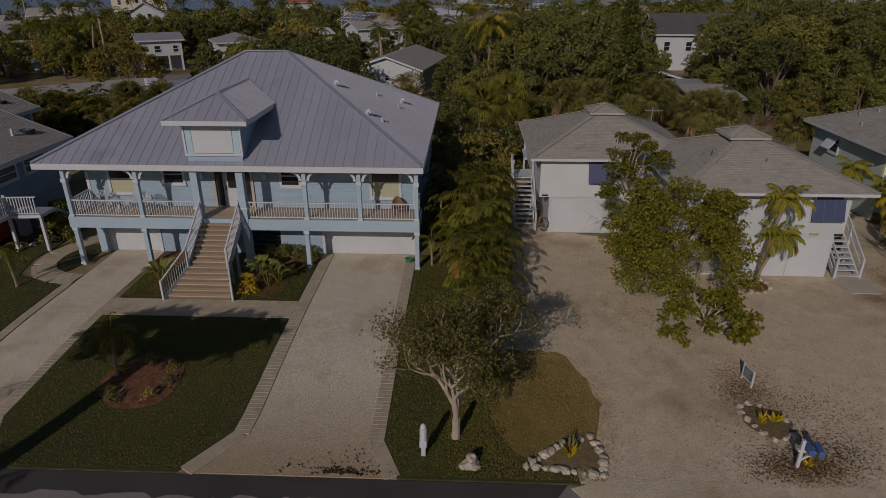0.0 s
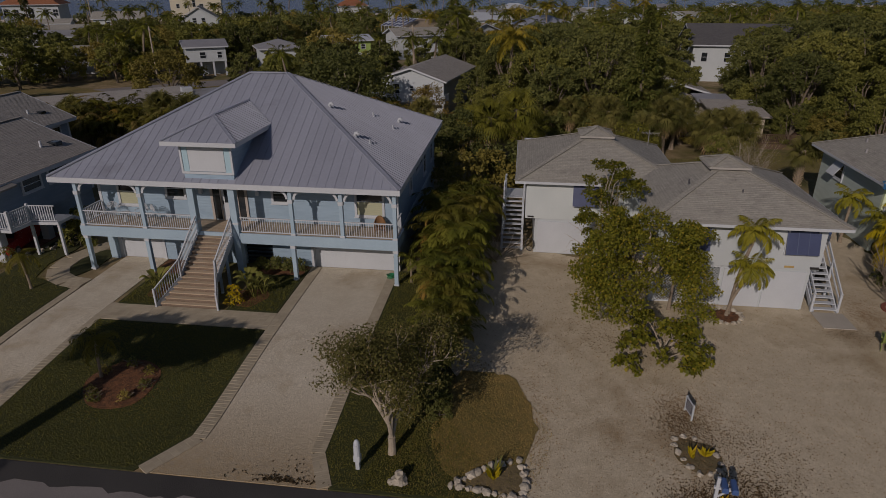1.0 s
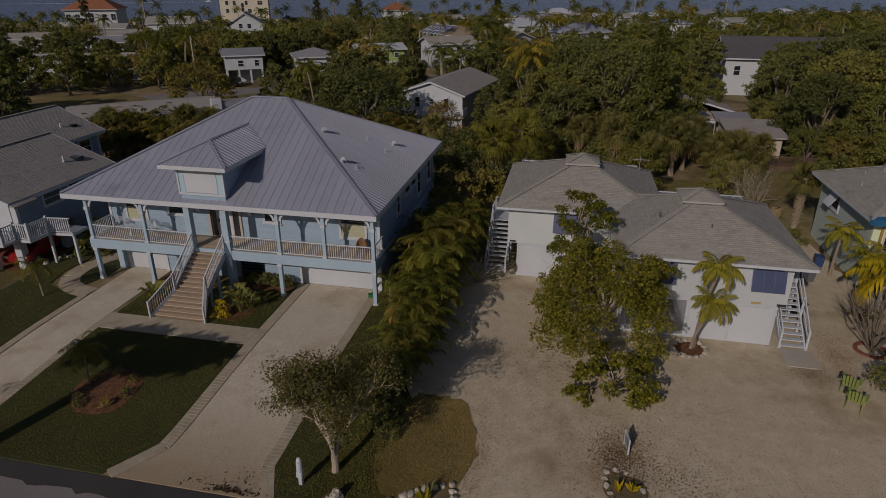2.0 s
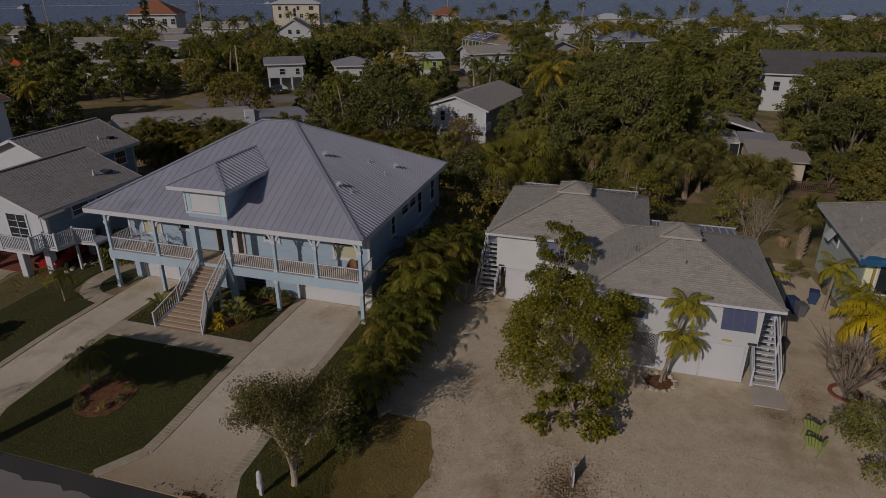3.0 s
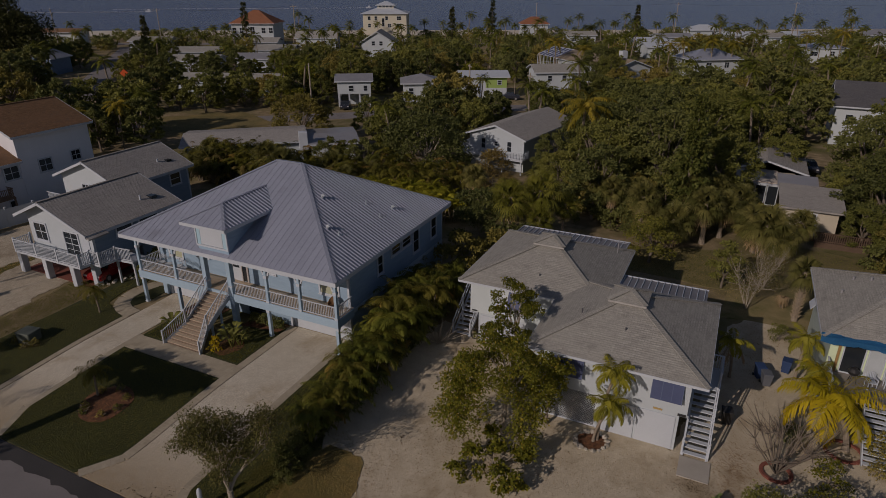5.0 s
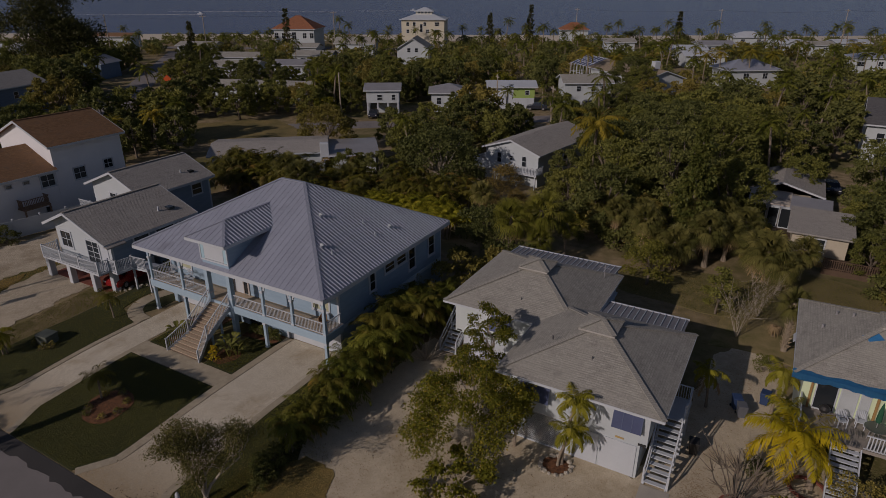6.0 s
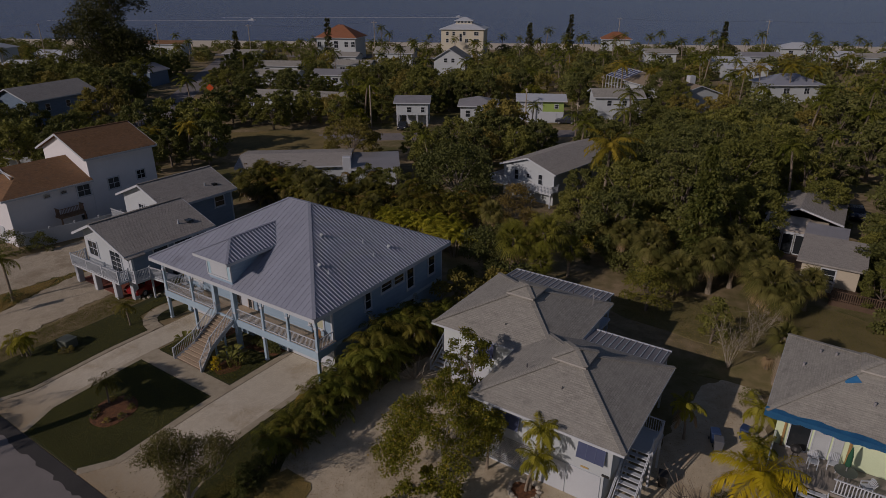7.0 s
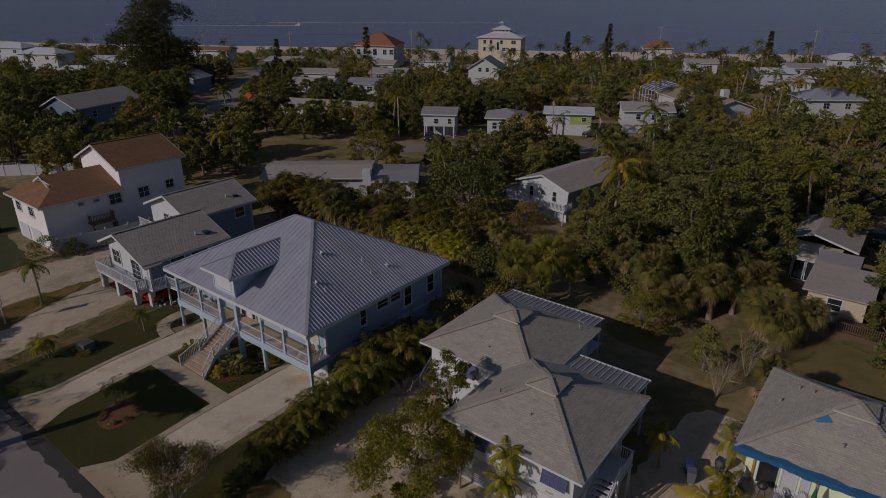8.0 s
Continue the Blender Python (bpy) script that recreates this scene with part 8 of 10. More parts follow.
# ---- back yards ----
def back_trees():
    r = random.Random(9)
    sabal = [fan_palm("fan_palm", "fan palm with a skirt of dry fronds in the back yard", 70 + k, h, 46, 1.05, 0.95, None, 10) for k, h in enumerate((3.3, 2.3, 4.1))]
    spots = [(14.6, 57.6, 1.2, 1), (17.2, 59.6, 1.2, 0), (12.4, 58.6, 1.0, 1), (15.8, 62.4, 1.1, 2), (17.8, 65.5, 1.0, 2), (21.6, 59.6, 1.25, 1), (23.6, 57.6, 1.0, 1), (22.4, 58.6, 1.35, 1)]
    for k in range(16):
        x, y = r.uniform(-44, -15), 52.0 + r.uniform(0, 9)
        if y - 57.0 < (x + 46) * 0.795 + r.uniform(-1, 0):
            spots.append((x, y, r.uniform(0.85, 1.25), r.choice((0, 1, 1))))
    for x, y in ((8.5, 60.5), (10.5, 62.5), (6.4, 61.8), (18.6, 62.0), (20.0, 64.5), (11.6, 58.0), (25.0, 60.8), (-5.6, 58.6), (0.2, 61.0)):
        spots.append((x, y, r.uniform(0.8, 1.1), r.choice((0, 1, 2))))
    seen = set()
    for k, (x, y, s, kind) in enumerate(spots):
        if kind not in seen:
            seen.add(kind)
            sabal[kind].matrix_basis = at(x, y, r.uniform(0, 6), s)
        else:
            sized(sabal[kind], x, y, r.uniform(0, 6), s)
    # the cabbage palm whose trunk still carries its split leaf bases
    booted = fan_palm("cabbage_palm", "cabbage palm with split leaf bases up its trunk", 76, 3.9, 28, 0.85, 0.85, None, 0, 0.17, at(24.5, 47.0, 0.4))
    rb = np.random.default_rng(77)
    bm = bmesh.new()
    for k in range(120):
        a, z = k * 2.4, 0.25 + 3.5 * k / 120
        out = Vector((math.cos(a), math.sin(a), 0))
        p0 = out * 0.15 + Vector((0.1 * (z / 3.9) ** 2, 0.1 * (z / 3.9) ** 2, z))
        tube([p0, p0 + out * rb.uniform(0.16, 0.26) + Vector((0, 0, rb.uniform(0.12, 0.26)))], [0.055, 0.02], 4, bm)
    part("leaf_base", bm, surface("dry leaf bases", (0.36, 0.29, 0.20), (0.24, 0.185, 0.12), 0.9, 3, 20, 0.4), booted, "pale split leaf bases", "stuff")
    withered = thing("withered_palm", "low withered palm with hanging dry brown fronds", "palm tree", at(23.7, 48.9))
    palm_trunk(0.9, 0.14, parent=withered)
    foliage("dead_skirt", crown_fan(rb, 14, 0.3, 0.6, (0, 0, 1.0), 9, (0, -80)), DEAD_FROND, withered)
    # tall bright fan palms behind the white house
    washy = fan_palm("fan_palm", "bright green fan palm with upright fans behind the white house", 78, 4.9, 30, 1.4, 1.2, leaf("bright fan blades", (0.16, 0.165, 0.024), (0.32, 0.30, 0.055), (0.38, 0.29, 0.10)), 7, 0.2, at(1.1, 50.8))
    for x, y, s in ((3.4, 53.0, 1.08), (4.0, 51.0, 0.68), (-0.6, 54.0, 0.8), (4.9, 55.6, 0.7)):
        sized(washy, x, y, x, s)
    # the wall of palms behind the blue house
    wall_palms = [areca("areca_palm", "dense olive palm clump behind the blue house", 86 + k, 4.6, 8, 6, 2.0, (PALM_OLIVE, PALM_DARK)[k], 1.0, None, 17, 0.50, 0.085, rise=(88, 25), curl=140, hang=0.4, sweep=0.85) for k in range(2)]
    first = set()
    for k in range(44):
        x = -42.5 + 0.78 * k + r.uniform(-0.5, 0.5)
        y = 54.5 + (k % 3) * 2.2 + r.uniform(-0.7, 0.7) + max(0, (x + 24) * 0.12) + (2.4 if x > -18.5 else 0)
        s = r.uniform(0.8, 1.15)
        if k % 2 in first:
            sized(wall_palms[k % 2], x, y, r.uniform(0, 6), s)
        else:
            first.add(k % 2)
            wall_palms[k % 2].matrix_basis = at(x, y, 0, s)
    # undergrowth along the edge of the wood
    under = [shrub("undergrowth_bush", "low leafy bush at the edge of the wood", 5.4, 64.6, 1.9, 2.5, 1500, m_, 140 + k, (0.3, 0.19)) for k, m_ in enumerate((LEAF_OLIVE, LEAF_DARK))]
    under[1].matrix_basis = at(9.6, 60.4)
    for k, (x, y) in enumerate(((7.6, 62.8), (11.4, 58.4), (10.8, 61.8), (13.2, 60.4),  (3.6, 66.0), (1.2, 65.6), (-2.2, 62.4), (-3.6, 56.4),
                                    (-6.4, 55.6), (-9.0, 56.4), (-0.8, 58.4), (6.4, 47.6), (1.6, 46.6), (3.0, 48.8), (33.0, 58.0), (32.0, 60.0))):
        sized(under[k % 2], x, y, k, r.uniform(0.7, 1.15))
    gold = areca("areca_palm", "yellow green areca palms behind the blue house", 80, 3.7, 7, 7, 1.6, leaf("yellow green palm leaflets", (0.24, 0.245, 0.022), (0.42, 0.38, 0.04)), 0.8, pairs=20, width=0.09, rise=(86, 45), curl=100)
    for k in range(13):
        x, y = -16.4 + 0.86 * k, 53.9 + r.uniform(-0.9, 0.9)
        if k == 0:
            gold.matrix_basis = at(x, y, 0, 0.9)
        else:
            sized(gold, x, y, r.uniform(0, 6), r.uniform(0.75, 1.05))
    shrub("bamboo", "dry bronze bamboo thicket", -6.2, 65.4, 2.4, 4.4, 3000, LEAF_BRONZE, 84, (0.45, 0.08))
    oak = broad_tree("oak_tree", "wide dark oak with pale twisting limbs", 90, 5.6, 6.4, 2.4, 9000, LEAF_DARK, (0.36, 0.22), 26, BARK_PALE, 0.32, 0.27, 0.1, at(-15.6, 66.5))
    broad_tree("citrus_tree", "citrus tree with yellow green leaves behind the white house", 91, 2.0, 3.2, 1.4, 2600, leaf("yellow green leaves", (0.115, 0.12, 0.022), (0.25, 0.235, 0.045)), (0.22, 0.14), 14, None, 0.12, 0.36, 0.1, at(13.4, 53.0))
    broad_tree("fig_tree", "leafy green tree in the back yard", 92, 1.05, 3.4, 1.2, 2200, LEAF_GREEN, (0.2, 0.13), 14, None, 0.09, 0.40, 0.1, at(19.4, 50.4))
    # crape myrtle: many pale stems, thin bronze twigs
    rng = np.random.default_rng(93)
    for x, y, s in ((21.3, 47.4, 1.0), (22.4, 51.6, 0.95)):
        t = thing("crape_myrtle", "nearly leafless tree with many pale stems", "tree", at(x, y, x, s))
        bm = bmesh.new()
        tips = []
        for k in range(9):
            a = k * 0.7
            e = Vector((math.cos(a) * rng.uniform(0.5, 1.5), math.sin(a) * rng.uniform(0.5, 1.5), rng.uniform(2.6, 4.0)))
            tube([(0, 0, -0.1), e * 0.5 + Vector(rng.normal(size=3)) * 0.15, e], [0.032, 0.02, 0.007], 6, bm)
            for q in range(14):
                f = e.lerp(Vector((0, 0, 0)), rng.uniform(0, 0.5)) + Vector(rng.normal(size=3)) * 0.5 + Vector((0, 0, 0.4))
                tube([e * rng.uniform(0.5, 0.9), f], [0.012, 0.004], 4, bm)
                tips.append((*f, 0.4, 0.35))
        part("branchwork", bm, BARK_PALE, t)
        foliage("crown", clump_leaves(rng, tips, 1000, 0.12, 0.07), LEAF_GREY, t)
    # conifers
    pine_tree("norfolk_pine", "tall narrow dark conifer above the back yard trees", 95, 13.2, 2.1, 46, leaf("bunya needles", (0.05, 0.068, 0.016), (0.13, 0.14, 0.035)), at(15.1, 62.3), -0.1, 44, (0.36, 0.09))
    for k, (x, y, h, rr) in enumerate(((-143, 178, 17, 2.0), (-160, 150, 13, 1.8), (-122, 242, 15, 2.0), (-92, 240, 14, 2.2), (-77, 246, 17, 2.0), (-28, 290, 14, 1.8))):
        pine_tree("norfolk_pine", "narrow dark conifer near the beach", 96 + k, h, rr, 20, NEEDLE, at(x, y), 0.1, 9, (0.9, 0.16))
    rng = np.random.default_rng(110)
    t = thing("casuarina", "huge feathery dark casuarina near the beach", "tree", at(-166, 109) @ Matrix.Diagonal((1.15, 1.15, 1.3, 1)))
    cl = [(float(np.clip(rng.normal(), -1.5, 1.5)) * 5.0, float(np.clip(rng.normal(), -1.5, 1.5)) * 4.5, rng.uniform(3, 19), rng.uniform(2.6, 4.2), rng.uniform(2.8, 4.6)) for k in range(46)]
    part("trunk", limbs(rng, 5, cl, 0.5, 0.5, 14), BARK, t)
    foliage("crown", clump_leaves(rng, cl, 24000, 0.7, 0.3, plain=True), NEEDLE, t)
    coco = feather_palm("coconut_palm", "coconut palm with golden green fronds", 112, 9.0, 20, 3.5, leaf("coconut leaflets", (0.20, 0.175, 0.02), (0.37, 0.29, 0.04)), 30, 0.8, 0.10, (0.5, 0.1), 0.16, at(2.2, 71.5, 1.0, 1.08))
    for x, y, s in ((-61.6, 60.5, 0.72), (-66.5, 57.5, 0.6), (2.5, 181, 0.9), (9.5, 180, 1.0), (-1.0, 178, 0.85), (14, 183, 0.9), (-27, 163, 0.95), (-20, 164, 0.8), (33, 222, 0.9), (42, 224, 1.0)):
        sized(coco, x, y, x, s)
    return sabal, oak, coco


SABAL, OAK, COCO = back_trees()


# ---- woods: every tree of the nearer blocks is a thing, the far ones are joined ----
CLEAR = [(-11.6, 37, 12), (11.5, 36, 12), (-31, 36, 12), (-50, 40, 13), (30, 41, 9), (24.5, 70, 9.5), (-8.6, 83, 9.5), (-62, 72, 4), (-52, 80, 4), (-48, 84.5, 4), (-40, 90, 4), (-47, 100, 5), (-38, 108, 4.5), (-30, 118, 4), (-66, 90, 4), (-74, 93, 3), (-53, 108.5, 7), (-43, 118.5, 7), (-33, 128, 8), (-20.5, 140, 9), (-15.5, 163, 9), (-22, 169, 6), (-8, 156, 6),
         (8.2, 184, 9), (38, 232, 9), (40, 115.5, 9.5), (32.8, 104, 4), (28, 90, 4), (-153, 205, 13), (-112, 231, 12), (-90, 180, 8), (-84, 107, 5.9), (-95, 103, 5), (-73, 111, 5), (-118.5, 67.5, 12), (-66, 80, 8), (-60, 74, 5), (-33, 170, 7), (-30.5, 161, 4), (-22.5, 113, 6), (-19.5, 107, 4), (1, 131, 6), (2.5, 126, 4), (-108, 57, 8), (-116, 105, 3), (-110, 100.5, 3), (-104, 96, 3), (-98, 91, 3), (-154, 111, 7), (-232, 166, 12), (-124, 194, 8), (-76, 297, 8),
         (-250, 108, 11), (-236, 128, 11), (-214, 104, 8), (-180, 170, 9), (-120, 166, 8), (-140, 152, 8), (-10, 262, 9), (22, 278, 9), (62, 300, 9), (96, 318, 9), (20, 232, 8), (66, 262, 8), (-8, 222, 8),
         (-122, 134, 7), (-106, 140, 6), (-18, 243, 8), (-2, 300, 7), (12, 284, 7), (34, 296, 7), (-44, 256, 7), (-138, 180, 7), (-292, 112, 9), (31, 97, 3), (34, 101, 4), (33.5, 107, 4), (32, 100, 3.4), (30.5, 94, 3), (-33.6, 72.6, 6), (-43, 65.7, 8), (-15.6, 66.5, 5), (15.1, 62.3, 2.6), (2.2, 71.5, 2.0), (22, 47, 10), (16, 50, 8), (4, 50, 6), (-4, 49, 8)]
LINES = [((-92, 62), (14, 146), 4.6), ((-84, 62), (-196, 172), 5.0), ((-330, 128), (150, 348), 6.0)]


def free(x, y, rad):
    for cx, cy, cr in CLEAR:
        if (x - cx) ** 2 + (y - cy) ** 2 < (cr + rad * 0.55) ** 2:
            return False
        # keep the fronts of the houses open towards the viewer
        if cr >= 6:
            dx, dy = 15 - cx, 0 - cy
            l = math.hypot(dx, dy)
            u = ((x - cx) * dx + (y - cy) * dy) / l
            w = abs((x - cx) * dy - (y - cy) * dx) / l
            if 0 < u < cr + (9.0 if cy < 160 else 4.0) and w < cr * 0.62 and cy > 90:
                return False
    for (ax, ay), (bx, by), w in LINES:
        dx, dy = bx - ax, by - ay
        t = max(0, min(1, ((x - ax) * dx + (y - ay) * dy) / (dx * dx + dy * dy)))
        if math.hypot(x - ax - t * dx, y - ay - t * dy) < w + rad * 0.5:
            return False
    return True


def woods():
    r = random.Random(17)
    makers, close = [], []
    for k, (R, H, foot, mt, name, label) in enumerate((
            (3.6, 5.6, 2.2, LEAF_GREEN, "broadleaf_tree", "broad leafy green tree with a rounded uneven crown"),
            (4.2, 5.0, 2.4, LEAF_OLIVE, "gumbo_limbo_tree", "wide olive green tree with a low spreading crown"),
            (3.0, 6.2, 2.2, LEAF_DARK, "mahogany_tree", "dark green tree with a tall crown"),
            (3.4, 4.4, 1.8, LEAF_YELLOW, "seagrape_tree", "yellow green tree with a loose crown"))):
        makers.append(broad_tree(name, label, 200 + k, R, H, foot, 3800, mt, (0.40, 0.33), 24, None, 0.2, 0.25, 0.05, plain=True, twig=7))
        close.append(broad_tree(name, label, 240 + k, R, H, foot * 0.8, 9000, mt, (0.25, 0.21), 28, None, 0.2, 0.24, 0.02, plain=True, twig=9))
    coco = [feather_palm("coconut_palm", "slender coconut palm standing above the trees", 220 + k, h, 15, 2.5, PALM_GREEN, 18, 0.62, 0.11, (0.9, 0.3)) for k, h in enumerate((7.0, 8.8))]
    used = set()
    placed = []

    def plant(kind, x, y, s):
        src = (makers + coco + close)[kind]
        if kind not in used:
            used.add(kind)
            src.matrix_basis = at(x, y, r.uniform(0, 6), s)
        else:
            sized(src, x, y, r.uniform(0, 6), s)

    def near_enough(x, y, rad):
        return any((x - a) ** 2 + (y - b) ** 2 < (0.48 * (rad + c)) ** 2 for a, b, c in placed)

    def inside(x, y):
        # the wedge of land that the walk looks over
        return y > 1 + (29 - x) * 0.27 and x < 0.62 * y + 14

    # the tall old trees behind the white house and beside the low house
    great = [broad_tree("oak_tree", "tall spreading oak with a dense green crown in the back yards", 260 + k, 4.7, 8.0, 2.4, 14000, mt, (0.26, 0.22), 44, None, 0.3, 0.22, 0.02, plain=True, twig=7) for k, mt in enumerate((LEAF_GREEN, LEAF_DARK))]
    for k, (x, y, s) in enumerate(((6.0, 68.5, 0.95), (12.0, 69.8, 1.1), (17.6, 71.0, 0.85), (8.0, 76.5, 1.1), (14.6, 78.0, 1.1), (2.2, 79.5, 0.95), (14.5, 87.0, 1.05), (7.5, 86.0, 1.1), (1.0, 89.0, 0.9), (9.0, 95.5, 1.0), (17.5, 96.0, 1.0),
                                     (32.8, 70.0, 0.9), (36.0, 64.0, 0.8), (33.0, 82.0, 1.0), (36.2, 75.0, 1.1), (37.5, 85.0, 1.15), (43.0, 70.0, 1.1), (44.5, 80.0, 1.2), (37.5, 97.0, 1.0), (45.0, 92.0, 1.2), (35.0, 57.5, 0.65), (42.0, 60.0, 0.95), (51.0, 100.0, 1.2), (54.0, 88.0, 1.2))):
        placed.append((x, y, 4.2 * s))
        if k < 2:
            great[k].matrix_basis = at(x, y, k, s)
        else:
            sized(great[k % 2], x, y, r.uniform(0, 6), s)
    # smaller trees round the yards
    for x, y, kind, s in ((33.6, 62.8, 1, 0.6), (30.6, 65.0, 0, 0.55), (31.6, 71.0, 2, 0.7), (31.2, 77.0, 0, 0.7), (16.6, 66.2, 1, 0.65), (9.5, 63.6, 1, 0.7), (13.0, 65.2, 0, 0.7), (0.8, 68.5, 0, 0.75), (-1.8, 74.5, 2, 0.8), (21.6, 63.2, 1, 0.5), (5.0, 64.8, 3, 0.55),
                          (-27.0, 63.0, 0, 0.7), (-22.0, 62.5, 2, 0.75), (-72, 46, 2, 1.0), (-79, 43, 0, 1.1), (-86, 45, 2, 1.1), (-93, 41, 0, 1.2), (-104, 43, 2, 1.2), (-110, 47, 2, 1.3), (-117, 50, 0, 1.2), (-128, 55, 2, 1.3), (-136, 62, 2, 1.2), (-100, 38, 0, 1.0)):
        placed.append((x, y, 3.4 * s))
        plant(6 + kind if x > -40 else kind, x, y, s)

    # the row under the power line, the thicket below the back street, and the wood by the white fence
    for x, y, kind, s in ((-80, 88, 0, 0.8), (-76, 93.5, 2, 0.9), (-71, 96, 0, 0.85), (-67, 99.5, 1, 0.85), (-63, 102, 2, 0.8), (-85, 92, 2, 0.9), (-75, 100, 0, 0.9), (-59, 105, 0, 0.7),
                          (-24, 97, 2, 0.8), (-20, 93, 0, 0.8), (-28, 92, 2, 0.85), (-18, 99, 2, 0.7), (-24, 88, 1, 0.8), (-29, 84, 2, 0.8), (-18, 88, 0, 0.8), (-22, 82, 2, 0.9), (-27, 78, 0, 0.9), (-19, 76, 2, 0.8),
                          (-84, 53, 2, 0.9), (-89, 57, 0, 0.9), (-95, 53, 2, 1.0), (-80, 58, 2, 0.8), (-77, 51, 0, 0.8), (-100, 50, 2, 1.0), (-91, 49, 0, 0.9)):
        placed.append((x, y, 3.4 * s))
        plant(kind, x, y, s)

    tries = 0
    # the big wood right behind the white house first
    while tries < 9000 and len(placed) < 400:
        tries += 1
        y = r.uniform(44, 150)
        x = r.uniform(-175, 92)
        if y < 62 and x > -62:
            continue
        kind = r.choices(range(6), (5, 1.8, 7, 0.5, 1.0, 0.8))[0]
        s = r.uniform(0.72, 1.22)
        rad = 3.6 * s if kind < 4 else 1.5
        if not inside(x, y) or not free(x, y, rad) or near_enough(x, y, rad):
            continue
        if -24 < x < -1 and 60 < y < 78 and kind < 4:
            continue
        if x < -60 and y > 110:
            s *= 0.8
        placed.append((x, y, rad))
        plant(6 + kind if kind < 4 and (y < 82 and x > -46 or y < 98 and x > -14) else kind, x, y, s)
    # oaks before the tan roof, and the palms along the beach
    r2 = random.Random(23)
    for k, (x, y, s) in enumerate(((-12.4, 148.6, 1.0), (-9.4, 145.4, 0.85), (-8.6, 121.5, 0.75), (-5.0, 119.5, 0.7), (-1.5, 114.0, 0.75))):
        sized(great[(k + 1) % 2], x, y, r2.uniform(0, 6), s)
    for k in range(46):
        a, c = -70 + 5.9 * k + r2.uniform(-2.5, 2.5), r2.uniform(228, 276)
        x, y = 0.894 * a - 0.447 * c, 0.447 * a + 0.894 * c
        if all((x - cx) ** 2 + (y - cy) ** 2 > (cr * 0.75) ** 2 for cx, cy, cr in CLEAR):
            sized(coco[k % 2], x, y, r2.uniform(0, 6), r2.uniform(0.8, 1.3))
    for k, (x, y) in enumerate(((-14.0, 190.5), (-12.0, 186.0), (-6.5, 196.0), (-25.0, 126.3), (-22.4, 129.6))):
        sized(coco[k % 2], x, y, r2.uniform(0, 6), 1.15 if y > 150 else 0.55)
    # far woods, as one mass per kind of leaf
    rng = np.random.default_rng(31)
    small = [clump_leaves(rng, dome(rng, 2.8, 4.2, 1.6, 16, 0.08, 0.32), 340, 0.70, 0.58, plain=True) for _ in range(4)]
    fronds = [crown_pinnate(rng, 13, 2.5, 8, 0.8, 0.30) for _ in range(3)]
    groups = {0: [], 1: [], 2: [], 3: []}
    stems = []
    count = 0
    far = []
    tries = 0
    while tries < 14000 and count < 1150:
        tries += 1
        y = r.uniform(70, 345)
        x = r.uniform(-330, 190)
        s0 = shore(x, y)
        if y < 150 and -175 < x < 92 or not inside(x, y) or s0 > 282:
            continue
        rad = r.uniform(2.0, 3.0)
        if not free(x, y, rad) or any((x - a) ** 2 + (y - b) ** 2 < 9.5 for a, b in far[-400:]):
            continue
        far.append((x, y))
        count += 1
        s = r.uniform(0.65, 1.15) * (0.85 if s0 > 240 else 1.0)
        if r.random() < 0.2:
            h = r.uniform(4.5, 8.0)
            groups[3].append(turned(fronds[r.randrange(3)], r.uniform(0, 6), (x, y, h), 0, 1.0))
            stems.append(((x, y), h))
        else:
            groups[r.choices((0, 1, 2), (4, 2, 7))[0]].append(turned(small[r.randrange(4)], r.uniform(0, 6), (x, y, -0.3), 0, s))
    for k, (mt, label) in enumerate(((LEAF_GREEN, "green"), (LEAF_OLIVE, "olive"), (LEAF_DARK, "dark green"), (PALM_GREEN, "palm"))):
        ob = foliage("far_woods", join(*groups[k]), mt, None, f"far {label} tree crowns between the houses and the beach", "stuff")
        tagged(ob, category="woods")
    bm = bmesh.new()
    for (x, y), h in stems:
        tube([(x, y, -0.2), (x + 0.1, y, h * 0.5), (x, y, h)], [0.18, 0.13, 0.10], 5, bm, False)
    tagged(part("far_palm_trunks", bm, PALM_BARK, None, "slender trunks of the far coconut palms", "stuff"), category="woods")


woods()

